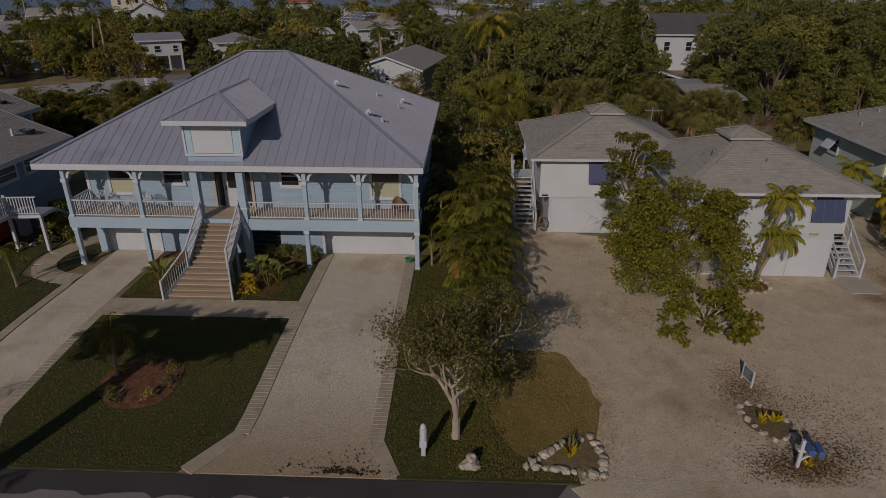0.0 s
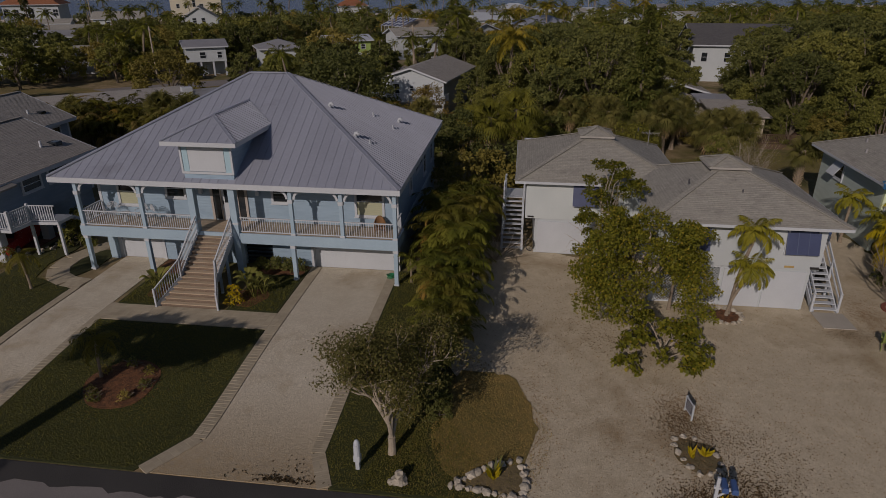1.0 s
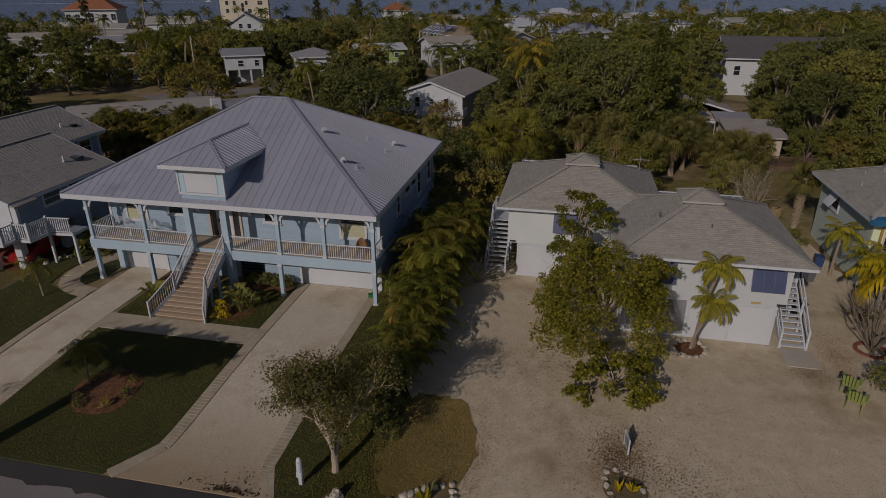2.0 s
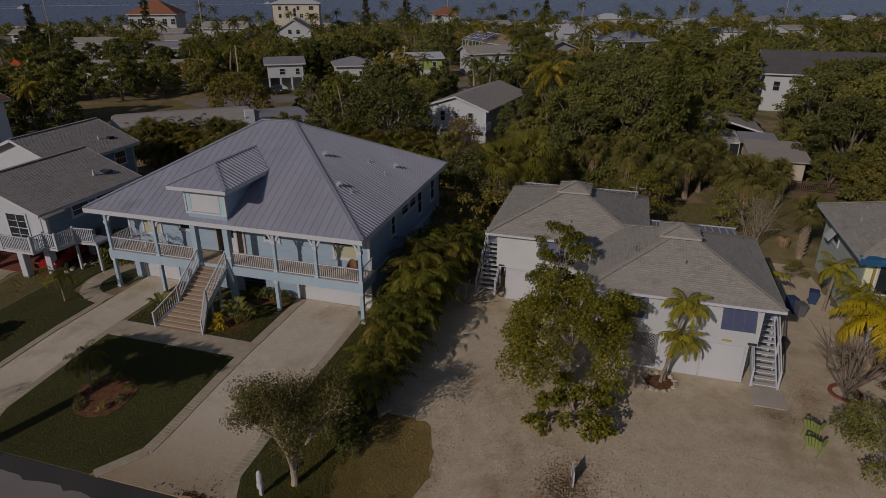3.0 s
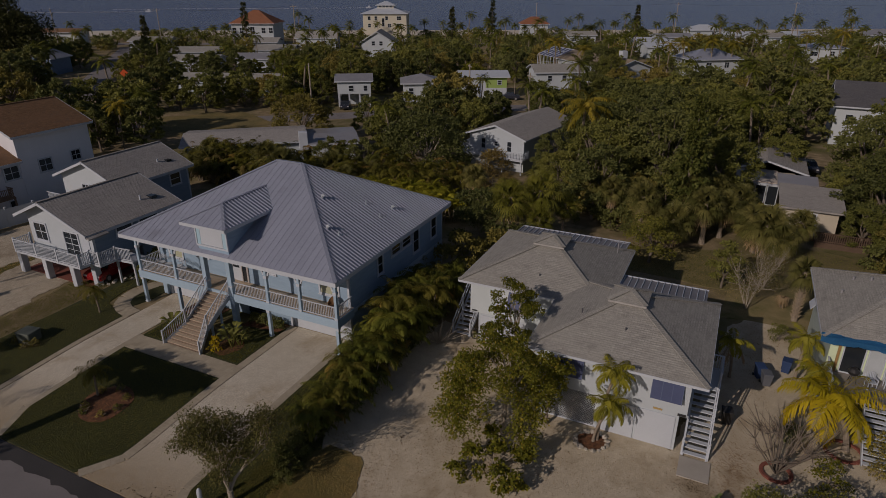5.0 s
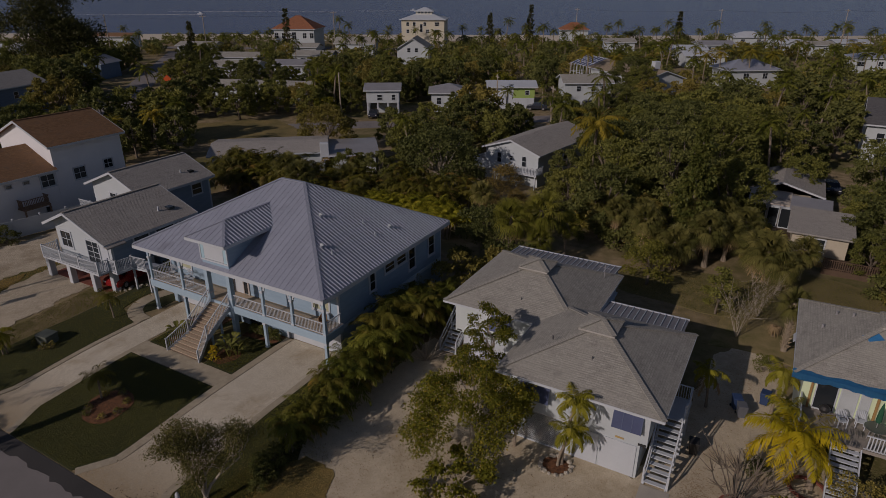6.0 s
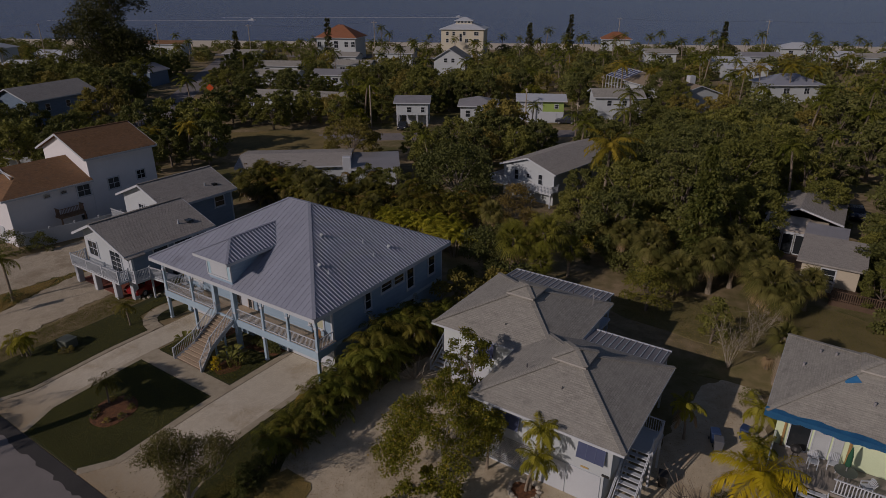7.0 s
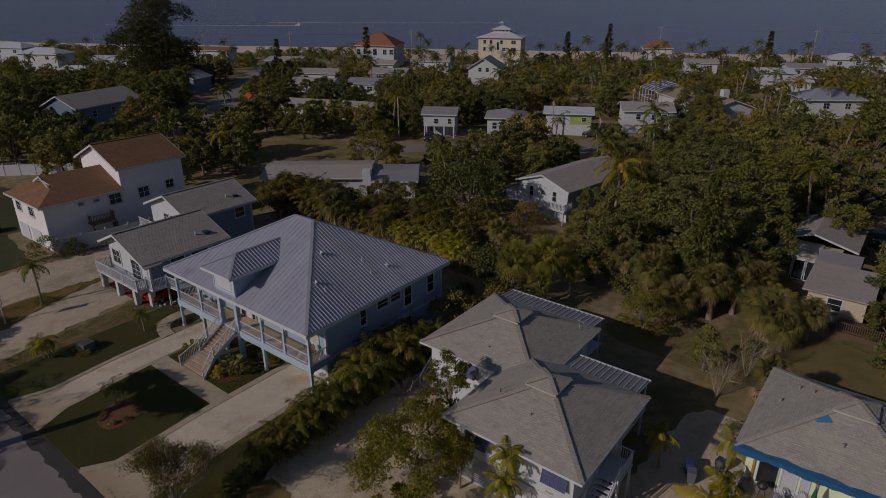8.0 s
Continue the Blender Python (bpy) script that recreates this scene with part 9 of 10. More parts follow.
# ---- paths, borders and stones ----
def strip_pavers(name, label, line, width, size=(0.30, 0.20), parts=True, limit=300):
    """Concrete pavers laid in rows along a line of points."""
    t = thing(name, label, "paving", pose(line[0][0], line[0][1], ground_z(*line[0])), kind="structure")
    ox, oy, oz = line[0][0], line[0][1], ground_z(*line[0])
    me = {}
    rest, made = bmesh.new(), 0
    r = random.Random(len(line) * 7 + int(width * 10))
    for (ax, ay), (bx, by) in zip(line, line[1:]):
        l = math.hypot(bx - ax, by - ay)
        ux, uy = (bx - ax) / l, (by - ay) / l
        n, rows = max(1, round(l / size[1])), max(1, round(width / size[0]))
        for i in range(n):
            for j in range(rows):
                s, w = (i + 0.5) * l / n, ((j + 0.5) / rows - 0.5) * width
                x, y = ax + ux * s - uy * w, ay + uy * s + ux * w
                m = Matrix.Translation((x - ox, y - oy, ground_z(x, y) - oz + 0.05 + r.uniform(-0.003, 0.004))) @ Matrix.Rotation(math.atan2(uy, ux) + r.uniform(-0.02, 0.02), 4, 'Z')
                dims = (l / n - 0.004, width / rows - 0.004)
                if made < limit and parts:
                    key = (round(dims[0], 3), round(dims[1], 3))
                    if key not in me:
                        me[key] = part("paver", box(-dims[0] / 2, -dims[1] / 2, -0.06, dims[0] / 2, dims[1] / 2, 0.012), PAVER, t)
                        me[key].matrix_basis = m
                    else:
                        again(me[key], t, m)
                    made += 1
                else:
                    q = box(-dims[0] / 2, -dims[1] / 2, -0.06, dims[0] / 2, dims[1] / 2, 0.012)
                    q.transform(m)
                    tmp = bpy.data.meshes.new("tmp")
                    q.to_mesh(tmp)
                    q.free()
                    rest.from_mesh(tmp)
                    bpy.data.meshes.remove(tmp)
    if rest.verts:
        part("pavers", rest, PAVER, t, kind="stuff")
    else:
        rest.free()
    return t


strip_pavers("driveway_border", "tan paver border along the shell driveway", [(-8.6, 14.55), (-7.45, 16.3), (-7.4, 17.4), (-7.42, 30.4)], 0.56, (0.28, 0.20))
strip_pavers("driveway_border", "tan paver border beside the side lawn", [(-2.15, 14.55), (-2.85, 16.1), (-2.9, 30.4)], 0.5, (0.25, 0.20))
strip_pavers("driveway_border", "tan paver border of the second driveway", [(-15.2, 14.55), (-16.25, 16.8), (-16.3, 25.0)], 0.42, (0.21, 0.20))
strip_pavers("driveway_border", "tan paver border by the far lawn", [(-20.4, 14.55), (-19.45, 17.1), (-19.45, 26.4)], 0.42, (0.21, 0.20))
strip_pavers("garden_path", "tan paver path at the foot of the stairs", [(-16.2, 24.2), (-7.7, 24.2)], 1.5, (0.30, 0.30))
strip_pavers("garden_path", "curved paver path round the end of the house", [(-19.3, 26.8), (-20.4, 26.95), (-21.4, 27.5), (-22.05, 28.5), (-22.15, 29.8), (-21.7, 31.1), (-21.0, 32.4), (-20.5, 33.8)], 1.15, (0.24, 0.25))
patch("planting_bed", [(-16.4, 28.6), (-13.4, 28.6), (-13.4, 30.4), (-16.4, 30.4)], MULCH, 0.05, "brown mulch bed along the house", "flower bed", 1.0)
patch("planting_bed", [(-10.9, 29.0), (-7.9, 29.3), (-7.9, 30.4), (-10.9, 30.4)], MULCH, 0.062, "brown mulch bed beside the stairs", "flower bed", 1.0)
patch("planting_bed", oval(-9.7, 26.4, 0.8, 1.1, 18, 0.1, 8), MULCH, 0.065, "mulch bed under the paddle leaved plants", "flower bed", 0.6)
patch("planting_bed", oval(-14.7, 26.5, 0.6, 0.8, 18, 0.1, 9), MULCH, 0.065, "mulch bed beside the stair foot", "flower bed", 0.6)
patch("planting_bed", oval(-12.1, 18.9, 1.55, 1.5, 26, 0.05, 5), MULCH, 0.075, "round red brown mulch bed on the lawn", "flower bed", 0.6)
patch("lawn", oval(-20.7, 29.5, 0.8, 1.75, 20, 0.06, 6), LAWN, 0.05, "lawn strip between path and drive", "lawn", 0.8)
patch("lawn", [(-38.0, 14.5), (-31.4, 14.5), (-35.2, 26.0), (-36.2, 27.0), (-37.2, 22.0)], DRY_LAWN, 0.045, "thin dry lawn between two drives", "lawn", 1.2)
patch("yard_grass", oval(17.5, 54.0, 6.5, 4.5, 26, 0.12, 3), surface("shaded back lawn", (0.23, 0.185, 0.085), (0.13, 0.122, 0.042), 0.95, 0.4, 10, 0.7, stain=(0.15, 0.11, 0.05)), 0.03, "thin green grass behind the white house", "lawn", 1.2)
patch("yard_grass", [(19.6, 45.2), (21.6, 45.6), (23.4, 45.6), (25.6, 45.0), (26.4, 48.0), (25.6, 52.5), (23.0, 54.0), (20.0, 51.0)], surface("thin sandy back lawn", (0.30, 0.235, 0.12), (0.155, 0.14, 0.05), 0.95, 0.8, 14, 0.7, stain=(0.11, 0.115, 0.035), stain_at=0.55), 0.034, "thin sandy grass between the two houses", "lawn", 0.9)
patch("yard_grass", oval(28.0, 57.5, 6.0, 4.0, 26, 0.2, 5), surface("yellow back lawn", (0.20, 0.16, 0.07), (0.12, 0.105, 0.04), 0.95, 0.4, 10, 0.7), 0.03, "yellowing grass below the wooden deck", "lawn", 1.2)


def stone(parent, x, y, z, s, seed, name="stone"):
    r = np.random.default_rng(seed)
    bm = bmesh.new()
    bmesh.ops.create_icosphere(bm, subdivisions=2, radius=1.0)
    ax = r.uniform(0.75, 1.2, 3) * s
    for v in bm.verts:
        n = noise.noise(v.co * 1.7 + Vector((seed * 3.1, 0, 0))) * 0.5 + noise.noise(v.co * 3.6 + Vector((0, seed * 1.7, 0))) * 0.3
        v.co = Vector((v.co.x * ax[0], v.co.y * ax[1], v.co.z * ax[2] * 0.7)) * (1 + n)
    bm.transform(Matrix.Translation((x, y, z + 0.35 * s)))
    return wpart(name, bm, ROCK, parent)


def stone_ring(label, cx, cy, outline, s, seed, soil=True):
    t = thing("rock_border", label, "rock border", pose(cx, cy, ground_z(cx, cy)))
    r = random.Random(seed)
    for k, (x, y) in enumerate(outline):
        stone(t, x, y, ground_z(x, y) + 0.02, s * r.uniform(0.7, 1.25), seed * 50 + k)
    return t


def along(points, gap):
    out = []
    pts = points + points[:1]
    for (ax, ay), (bx, by) in zip(pts, pts[1:]):
        n = max(1, round(math.hypot(bx - ax, by - ay) / gap))
        out += [(ax + (bx - ax) * k / n, ay + (by - ay) * k / n) for k in range(n)]
    return out


stone_ring("pale coral stones round a triangular planting bed", 3.4, 15.5, along([(2.0, 15.15), (2.9, 15.05), (4.35, 14.85), (4.5, 15.6), (4.25, 16.6), (3.3, 16.2)], 0.30), 0.155, 3)
patch("planting_bed", [(2.2, 15.25), (4.3, 15.0), (4.4, 15.6), (4.2, 16.4), (3.3, 16.0)], SOIL, 0.07, "dark soil bed inside the stones", "flower bed", 0.6)
t_rock = thing("boulder", "pale coral boulder on the grass", "rock", pose(0.25, 15.1, 0.05))
for k, (dx, dy, dz, s) in enumerate(((0, 0, 0, 0.26), (0.05, 0.05, 0.25, 0.18), (-0.18, -0.06, 0, 0.16), (0.2, -0.05, 0.02, 0.15))):
    stone(t_rock, 0.25 + dx, 15.1 + dy, 0.03 + dz, s, 70 + k, "lump")
stone_ring("pale stones round the double palm", 14.2, 27.9, oval(14.2, 27.85, 0.85, 0.75, 15, 0.04, 2), 0.14, 5)
patch("planting_bed", oval(14.2, 27.85, 0.75, 0.65, 16, 0.04, 2), MULCH, 0.06, "leaf litter inside the stone ring", "flower bed", 0.5)
stone_ring("row of pale stones round yellow plants", 10.3, 17.2, [(9.85, 18.4), (9.8, 18.05), (9.85, 17.7), (9.95, 17.35), (10.1, 17.0), (10.35, 16.7), (10.7, 16.75), (11.05, 16.95), (11.2, 17.3), (11.15, 17.7), (10.2, 18.55), (10.6, 18.5)], 0.14, 7)
stone_ring("pale stones along the edge of the red paving", -25.0, 30.2, [(-25.5 + 0.1 * k + 0.35 * math.sin(k * 2.3), 29.1 + 0.2 * k) for k in range(14)], 0.15, 9)
patch("planting_bed", oval(10.5, 17.6, 0.75, 0.9, 18, 0.1, 7), SOIL, 0.05, "dark leaf mould bed", "flower bed", 0.5)


def spiky(x, y, h, mat_, seed, n=11):
    t = thing("ti_plant", "upright spiky plant with yellow leaves", "plant", pose(x, y, ground_z(x, y)))
    r = np.random.default_rng(seed)
    a = r.uniform(0, 6.28, n)
    way = unit(np.stack([np.cos(a) * 0.45, np.sin(a) * 0.45, np.ones(n)], 1) + r.normal(size=(n, 3)) * 0.15)
    side = unit(np.cross(way, r.normal(size=(n, 3))))
    foliage("leaves", kites(np.tile([0, 0, 0.02], (n, 1)), way, side, h * r.uniform(0.6, 1.0, n), 0.13, 0.05), mat_, t)


spiky(3.4, 15.6, 0.85, PALM_GOLD, 1)
spiky(3.45, 15.8, 0.8, LEAF_DARK, 2, 7)
spiky(10.25, 17.5, 0.6, PALM_GOLD, 3)
spiky(10.75, 17.6, 0.6, PALM_GOLD, 4)
spiky(10.85, 15.55, 0.4, PALM_GOLD, 5)
for k, (x, y) in enumerate(((-13.0, 18.2), (-12.6, 17.8), (-11.4, 18.0), (-11.0, 18.8), (-11.3, 19.7), (-12.3, 20.1), (-13.2, 19.5))):
    shrub("flowering_plant", "small leafy plant in the mulch ring", x, y, 0.22, 0.35, 140, LEAF_GREEN if k % 2 else LEAF_OLIVE, 300 + k, (0.12, 0.06), "plant", "plants in the mulch ring")


# ---- street furniture ----
def mailbox():
    t = thing("mailbox_stand", "two blue mailboxes on a white wooden post", "mailbox", pose(10.5, 15.5, 0.03, 0, 0, -8) @ Matrix.Diagonal((0.85, 0.85, 0.85, 1)))
    part("post", box(-0.06, -0.06, -0.2, 0.06, 0.06, 1.25, 0.01), WHITE, t)
    part("arm", box(-0.12, -0.05, 0.72, 0.75, 0.05, 0.82, 0.008), WHITE, t)
    part("brace", bar((0.05, 0, 0.35), (0.42, 0, 0.72), 0.05, 0.07), WHITE, t)
    blue = surface("blue mailbox paint", (0.06, 0.12, 0.30), (0.05, 0.10, 0.25), 0.45, 2, 20, 0.1)
    for x in (0.22, 0.56):
        bm = bmesh.new()
        prof = [(-0.11, 0.83), (0.11, 0.83), (0.11, 0.98)] + [(0.11 * math.cos(a), 0.98 + 0.09 * math.sin(a)) for a in np.linspace(0.3, math.pi - 0.3, 6)] + [(-0.11, 0.98)]
        a, b = [bm.verts.new((x + p[0], -0.32, p[1])) for p in prof], [bm.verts.new((x + p[0], 0.26, p[1])) for p in prof]
        bm.faces.new(a)
        bm.faces.new(b[::-1])
        for k in range(len(prof)):
            bm.faces.new((a[k], a[(k + 1) % len(prof)], b[(k + 1) % len(prof)], b[k]))
        bmesh.ops.recalc_face_normals(bm, faces=bm.faces[:])
        mb = part("mailbox", bm, blue, t)
        part("flag", box(x + 0.115, -0.1, 0.95, x + 0.13, 0.05, 1.0), WHITE, mb)


mailbox()
post = thing("mailbox_post", "white plastic mailbox post with a round cap", "mailbox", pose(-1.25, 15.55, 0.05))
part("shaft", box(-0.07, -0.07, -0.2, 0.07, 0.07, 0.55, 0.01), WHITE, post)
part("sleeve", box(-0.12, -0.12, 0.35, 0.12, 0.12, 0.62, 0.03), WHITE, post)
part("box", tube([(0, -0.02, 0.60), (0, 0.0, 1.05)], [0.115, 0.115], 12), WHITE, post)
part("finial", tube([(0, 0, 1.05), (0, 0, 1.12), (0, 0, 1.2), (0, 0, 1.24)], [0.09, 0.1, 0.07, 0.02], 12), WHITE, post)


def yard_sign():
    t = thing("yard_sign", "white framed yard sign with a dark panel", "sign", pose(10.67, 19.82, 0.02, 0, 0, -80) @ Matrix.Diagonal((0.72, 0.72, 0.72, 1)))
    for x in (-0.42, 0.42):
        part("post", box(x - 0.045, -0.04, -0.2, x + 0.045, 0.04, 1.12, 0.008), WHITE, t)
    for z in (0.32, 1.0):
        part("rail", box(-0.375, -0.03, z, 0.375, 0.03, z + 0.07), WHITE, t)
    p = part("panel", box(-0.375, -0.02, 0.39, 0.375, 0.02, 1.0), surface("dark sign panel", (0.07, 0.075, 0.10), (0.05, 0.055, 0.08), 0.4), t)
    for k in range(4):
        part("bar", box(-0.28, -0.026, 0.85 - 0.13 * k, 0.28 - 0.1 * (k % 2), -0.02, 0.90 - 0.13 * k), surface("sign lettering", (0.40, 0.40, 0.42), (0.34, 0.34, 0.36)) if k == 0 else bpy.data.materials["sign lettering"], p)


yard_sign()
box_t = thing("utility_box", "grey green utility cabinet on the side lawn", "utility box", pose(-22.7, 21.3, ground_z(-22.7, 21.3), 0, 0, 10))
part("case", box(-0.55, -0.5, -0.1, 0.55, 0.5, 0.75, 0.05), surface("utility green paint", (0.11, 0.13, 0.11), (0.085, 0.10, 0.085), 0.6, 1, 12, 0.2), box_t)
part("lid", box(-0.58, -0.53, 0.75, 0.58, 0.53, 0.82, 0.02), bpy.data.materials["utility green paint"], box_t)
for k, (x, y) in enumerate(((-22.1, 20.6), (-21.7, 21.0), (-23.2, 20.7))):
    shrub("border_plant", "small plant round the utility cabinet", x, y, 0.25, 0.5, 150, LEAF_OLIVE, 320 + k, (0.13, 0.07), "plant")
fl = thing("flagpole", "white flagpole with a drooping striped flag", "flagpole", pose(-33.6, 18.9, ground_z(-33.6, 18.9)))
part("pole", tube([(0, 0, -0.2), (0, 0, 4.5), (0, 0, 6.2)], [0.06, 0.045, 0.03], 10), WHITE, fl)
part("base", tube([(0, 0, -0.05), (0, 0, 0.12)], [0.18, 0.12], 10), WHITE, fl)
flag_m = [surface("red flag cloth", (0.35, 0.03, 0.04), (0.28, 0.03, 0.04), 0.8), surface("white flag cloth", (0.6, 0.6, 0.6), (0.5, 0.5, 0.5), 0.8), surface("blue flag cloth", (0.03, 0.05, 0.18), (0.03, 0.04, 0.15), 0.8)]
for k in range(7):
    part("stripe", plate([(0.05 + 0.08 * k, 0.04 * math.sin(k), 2.6 - 0.08 * k), (0.13 + 0.08 * k, 0.04 * math.sin(k + 1), 2.55 - 0.08 * k), (0.13 + 0.08 * k, 0.04 * math.sin(k + 1), 3.65 - 0.02 * k), (0.05 + 0.08 * k, 0.04 * math.sin(k), 3.7 - 0.02 * k)], 0.004), flag_m[2] if k < 1 else flag_m[k % 2], fl)


os_t = thing("road_works_sign", "orange diamond road works sign on a stand", "sign", pose(-115.8, 105.0, 0, 0, 0, 35))
part("panel", bar((0, 0, 1.0), (0, 0, 3.6), 0.05, 0.05), METAL_WHITE, os_t)
pn = slab([(0, -1.0), (1.0, 0), (0, 1.0), (-1.0, 0)], -0.02, 0.02)
pn.transform(Matrix.Translation((0, -0.06, 2.9)) @ Matrix.Rotation(math.pi / 2, 4, 'X'))
part("board", pn, surface("orange sign vinyl", (0.60, 0.10, 0.02), (0.52, 0.08, 0.02), 0.5), os_t)
for s_ in (-1, 1):
    part("leg", bar((s_ * 0.6, 0, 0), (0, 0, 1.1), 0.06, 0.06), METAL_WHITE, os_t)


# ---- porch and yard furniture ----
def lattice_chair(x, y, z, turn):
    t = thing("porch_chair", "white openwork metal chair on the porch", "chair", pose(x, y, z, 0, 0, turn), "chairs on the porch")
    for i in range(13):
        a = math.radians(-78 + 13 * i)
        part("back_rod", bar((0.30 * math.sin(a), 0.22, 0.66), (0.36 * math.sin(a), 0.25, 0.66 + 0.32 * math.cos(a)), 0.02, 0.02), WHITE, t)
    for rr in (0.14, 0.25, 0.35):
        pts = [(rr * math.sin(a), 0.23, 0.66 + rr * math.cos(a)) for a in np.linspace(-1.7, 1.7, 12)]
        part("back_ring", tube(pts, [0.012] * 12, 5), WHITE, t)
    part("seat", tube([(0, -0.02, 0.42), (0, -0.02, 0.46)], [0.27, 0.27], 14), WHITE, t)
    for sx in (-0.2, 0.2):
        for sy in (-0.2, 0.18):
            part("leg", tube([(sx, sy, 0.0), (sx * 0.9, sy * 0.9, 0.43)], [0.015, 0.018], 6), WHITE, t)
    for sx in (-1, 1):
        part("armrest", tube([(0.27 * sx, 0.2, 0.64), (0.3 * sx, -0.05, 0.66), (0.26 * sx, -0.22, 0.46)], [0.014] * 3, 6), WHITE, t)


for x, y, a in ((-18.9, 29.75, 10), (-17.2, 29.8, -15), (-16.6, 29.6, -40)):
    lattice_chair(x, y, 3.04, a)
pt = thing("porch_table", "small round white porch table", "table", pose(-18.05, 29.6, 3.04))
part("tabletop", tube([(0, 0, 0.5), (0, 0, 0.53)], [0.28, 0.28], 16), WHITE, pt)
part("leg", tube([(0, 0, 0), (0, 0, 0.5)], [0.15, 0.03], 8), WHITE, pt)
wicker = surface("tan wicker", (0.24, 0.13, 0.06), (0.17, 0.09, 0.04), 0.7, 6, 40, 0.6)
w = thing("wicker_chair", "tan wicker armchair with a rounded back on the porch", "chair", pose(-3.5, 29.75, 3.04, 0, 0, 25) @ Matrix.Diagonal((0.85, 0.85, 0.8, 1)))
part("seat", box(-0.32, -0.3, 0.28, 0.32, 0.3, 0.45, 0.05), wicker, w)
bm = bmesh.new()
for k in range(9):
    a0, a1 = math.radians(-10 + 20 * k), math.radians(10 + 20 * k)
    top0, top1 = 0.62 + 0.45 * math.sin(math.radians(20 * k)) ** 1.5, 0.62 + 0.45 * math.sin(math.radians(min(180, 20 * (k + 1)))) ** 1.5
    q = [(0.36 * math.cos(a0), 0.34 * math.sin(a0)), (0.36 * math.cos(a1), 0.34 * math.sin(a1))]
    lo, hi = [bm.verts.new((x, y, 0.25)) for x, y in q], [bm.verts.new((q[0][0] * 1.05, q[0][1] * 1.05, top0)), bm.verts.new((q[1][0] * 1.05, q[1][1] * 1.05, top1))]
    bm.faces.new((lo[0], lo[1], hi[1], hi[0]))
bmesh.ops.remove_doubles(bm, verts=bm.verts[:], dist=0.03)
bmesh.ops.solidify(bm, geom=bm.faces[:], thickness=0.05)
part("backrest", bm, wicker, w)
for sx in (-0.28, 0.28):
    for sy in (-0.25, 0.25):
        part("leg", box(sx - 0.03, sy - 0.03, 0, sx + 0.03, sy + 0.03, 0.3), wicker, w)
hose = thing("garden_hose", "coiled green garden hose on the driveway", "hose", pose(-2.95, 29.6, ground_z(-2.95, 29.6) + 0.05))
green_rubber = surface("green rubber", (0.02, 0.22, 0.10), (0.015, 0.17, 0.08), 0.5)
part("coil", tube([((0.26 - 0.012 * k % 0.1) * math.cos(k * 0.42), (0.26 - 0.012 * k % 0.1) * math.sin(k * 0.42), 0.03 + 0.0022 * k) for k in range(75)], [0.02] * 75, 6), green_rubber, hose)
h2 = thing("garden_hose", "black garden hose coiled on the white wall", "hose", pose(4.62, 34.58, 0.75))
part("coil", tube([(0.25 * math.cos(k * 0.4), -0.03 - 0.001 * k, 0.45 * math.sin(k * 0.4) * 0.9) for k in range(50)], [0.022] * 50, 6), BLACK, h2)


def adirondack(x, y, turn):
    lime = bpy.data.materials.get("lime plastic") or surface("lime plastic", (0.27, 0.34, 0.10), (0.22, 0.28, 0.085), 0.45, 3, 20, 0.1)
    t = thing("adirondack_chair", "lime green slatted garden chair on the sandy yard", "chair", pose(x, y, ground_z(x, y) + 0.03, 0, 0, turn), "garden chairs")
    for k in range(5):
        part("back_slat", bar((-0.24 + 0.12 * k, 0.12, 0.28), (-0.27 + 0.135 * k, 0.46, 0.98 - 0.03 * abs(k - 2)), 0.10, 0.02, None, (0, 1, 0)), lime, t)
    for k in range(5):
        part("seat_slat", bar((-0.27, -0.34 + 0.11 * k, 0.38 - 0.025 * k), (0.27, -0.34 + 0.11 * k, 0.38 - 0.025 * k), 0.09, 0.02), lime, t)
    for s in (-1, 1):
        part("armrest", box(s * 0.34 - 0.07, -0.42, 0.55, s * 0.34 + 0.07, 0.28, 0.575, 0.008), lime, t)
        part("leg", box(s * 0.31 - 0.02, -0.38, 0.0, s * 0.31 + 0.02, -0.28, 0.55), lime, t)
        part("leg", bar((s * 0.29, -0.36, 0.36), (s * 0.29, 0.50, 0.02), 0.03, 0.10), lime, t)


adirondack(20.75, 25.7, 150)
adirondack(20.55, 24.5, 150)


def wheeled_bin(x, y, turn, mat_, label):
    t = thing("wheeled_bin", label, "bin", pose(x, y, ground_z(x, y) + 0.03, 0, 0, turn) @ Matrix.Diagonal((0.86, 0.86, 0.86, 1)), "wheeled bins")
    bm = bmesh.new()
    a = [bm.verts.new(p) for p in ((-0.24, -0.26, 0.06), (0.24, -0.26, 0.06), (0.24, 0.26, 0.06), (-0.24, 0.26, 0.06))]
    b = [bm.verts.new(p) for p in ((-0.31, -0.36, 0.98), (0.31, -0.36, 0.98), (0.31, 0.36, 0.98), (-0.31, 0.36, 0.98))]
    bm.faces.new(a[::-1])
    bm.faces.new(b)
    for k in range(4):
        bm.faces.new((a[k], a[(k + 1) % 4], b[(k + 1) % 4], b[k]))
    part("body", bm, mat_, t)
    part("lid", box(-0.33, -0.40, 0.98, 0.33, 0.40, 1.06, 0.03), mat_, t)
    for s in (-1, 1):
        part("wheel", tube([(s * 0.27, 0.3, 0.1), (s * 0.33, 0.3, 0.1)], [0.1, 0.1], 12), BLACK, t)
    part("handle", bar((-0.25, 0.42, 0.92), (0.25, 0.42, 0.92), 0.04, 0.04), mat_, t)


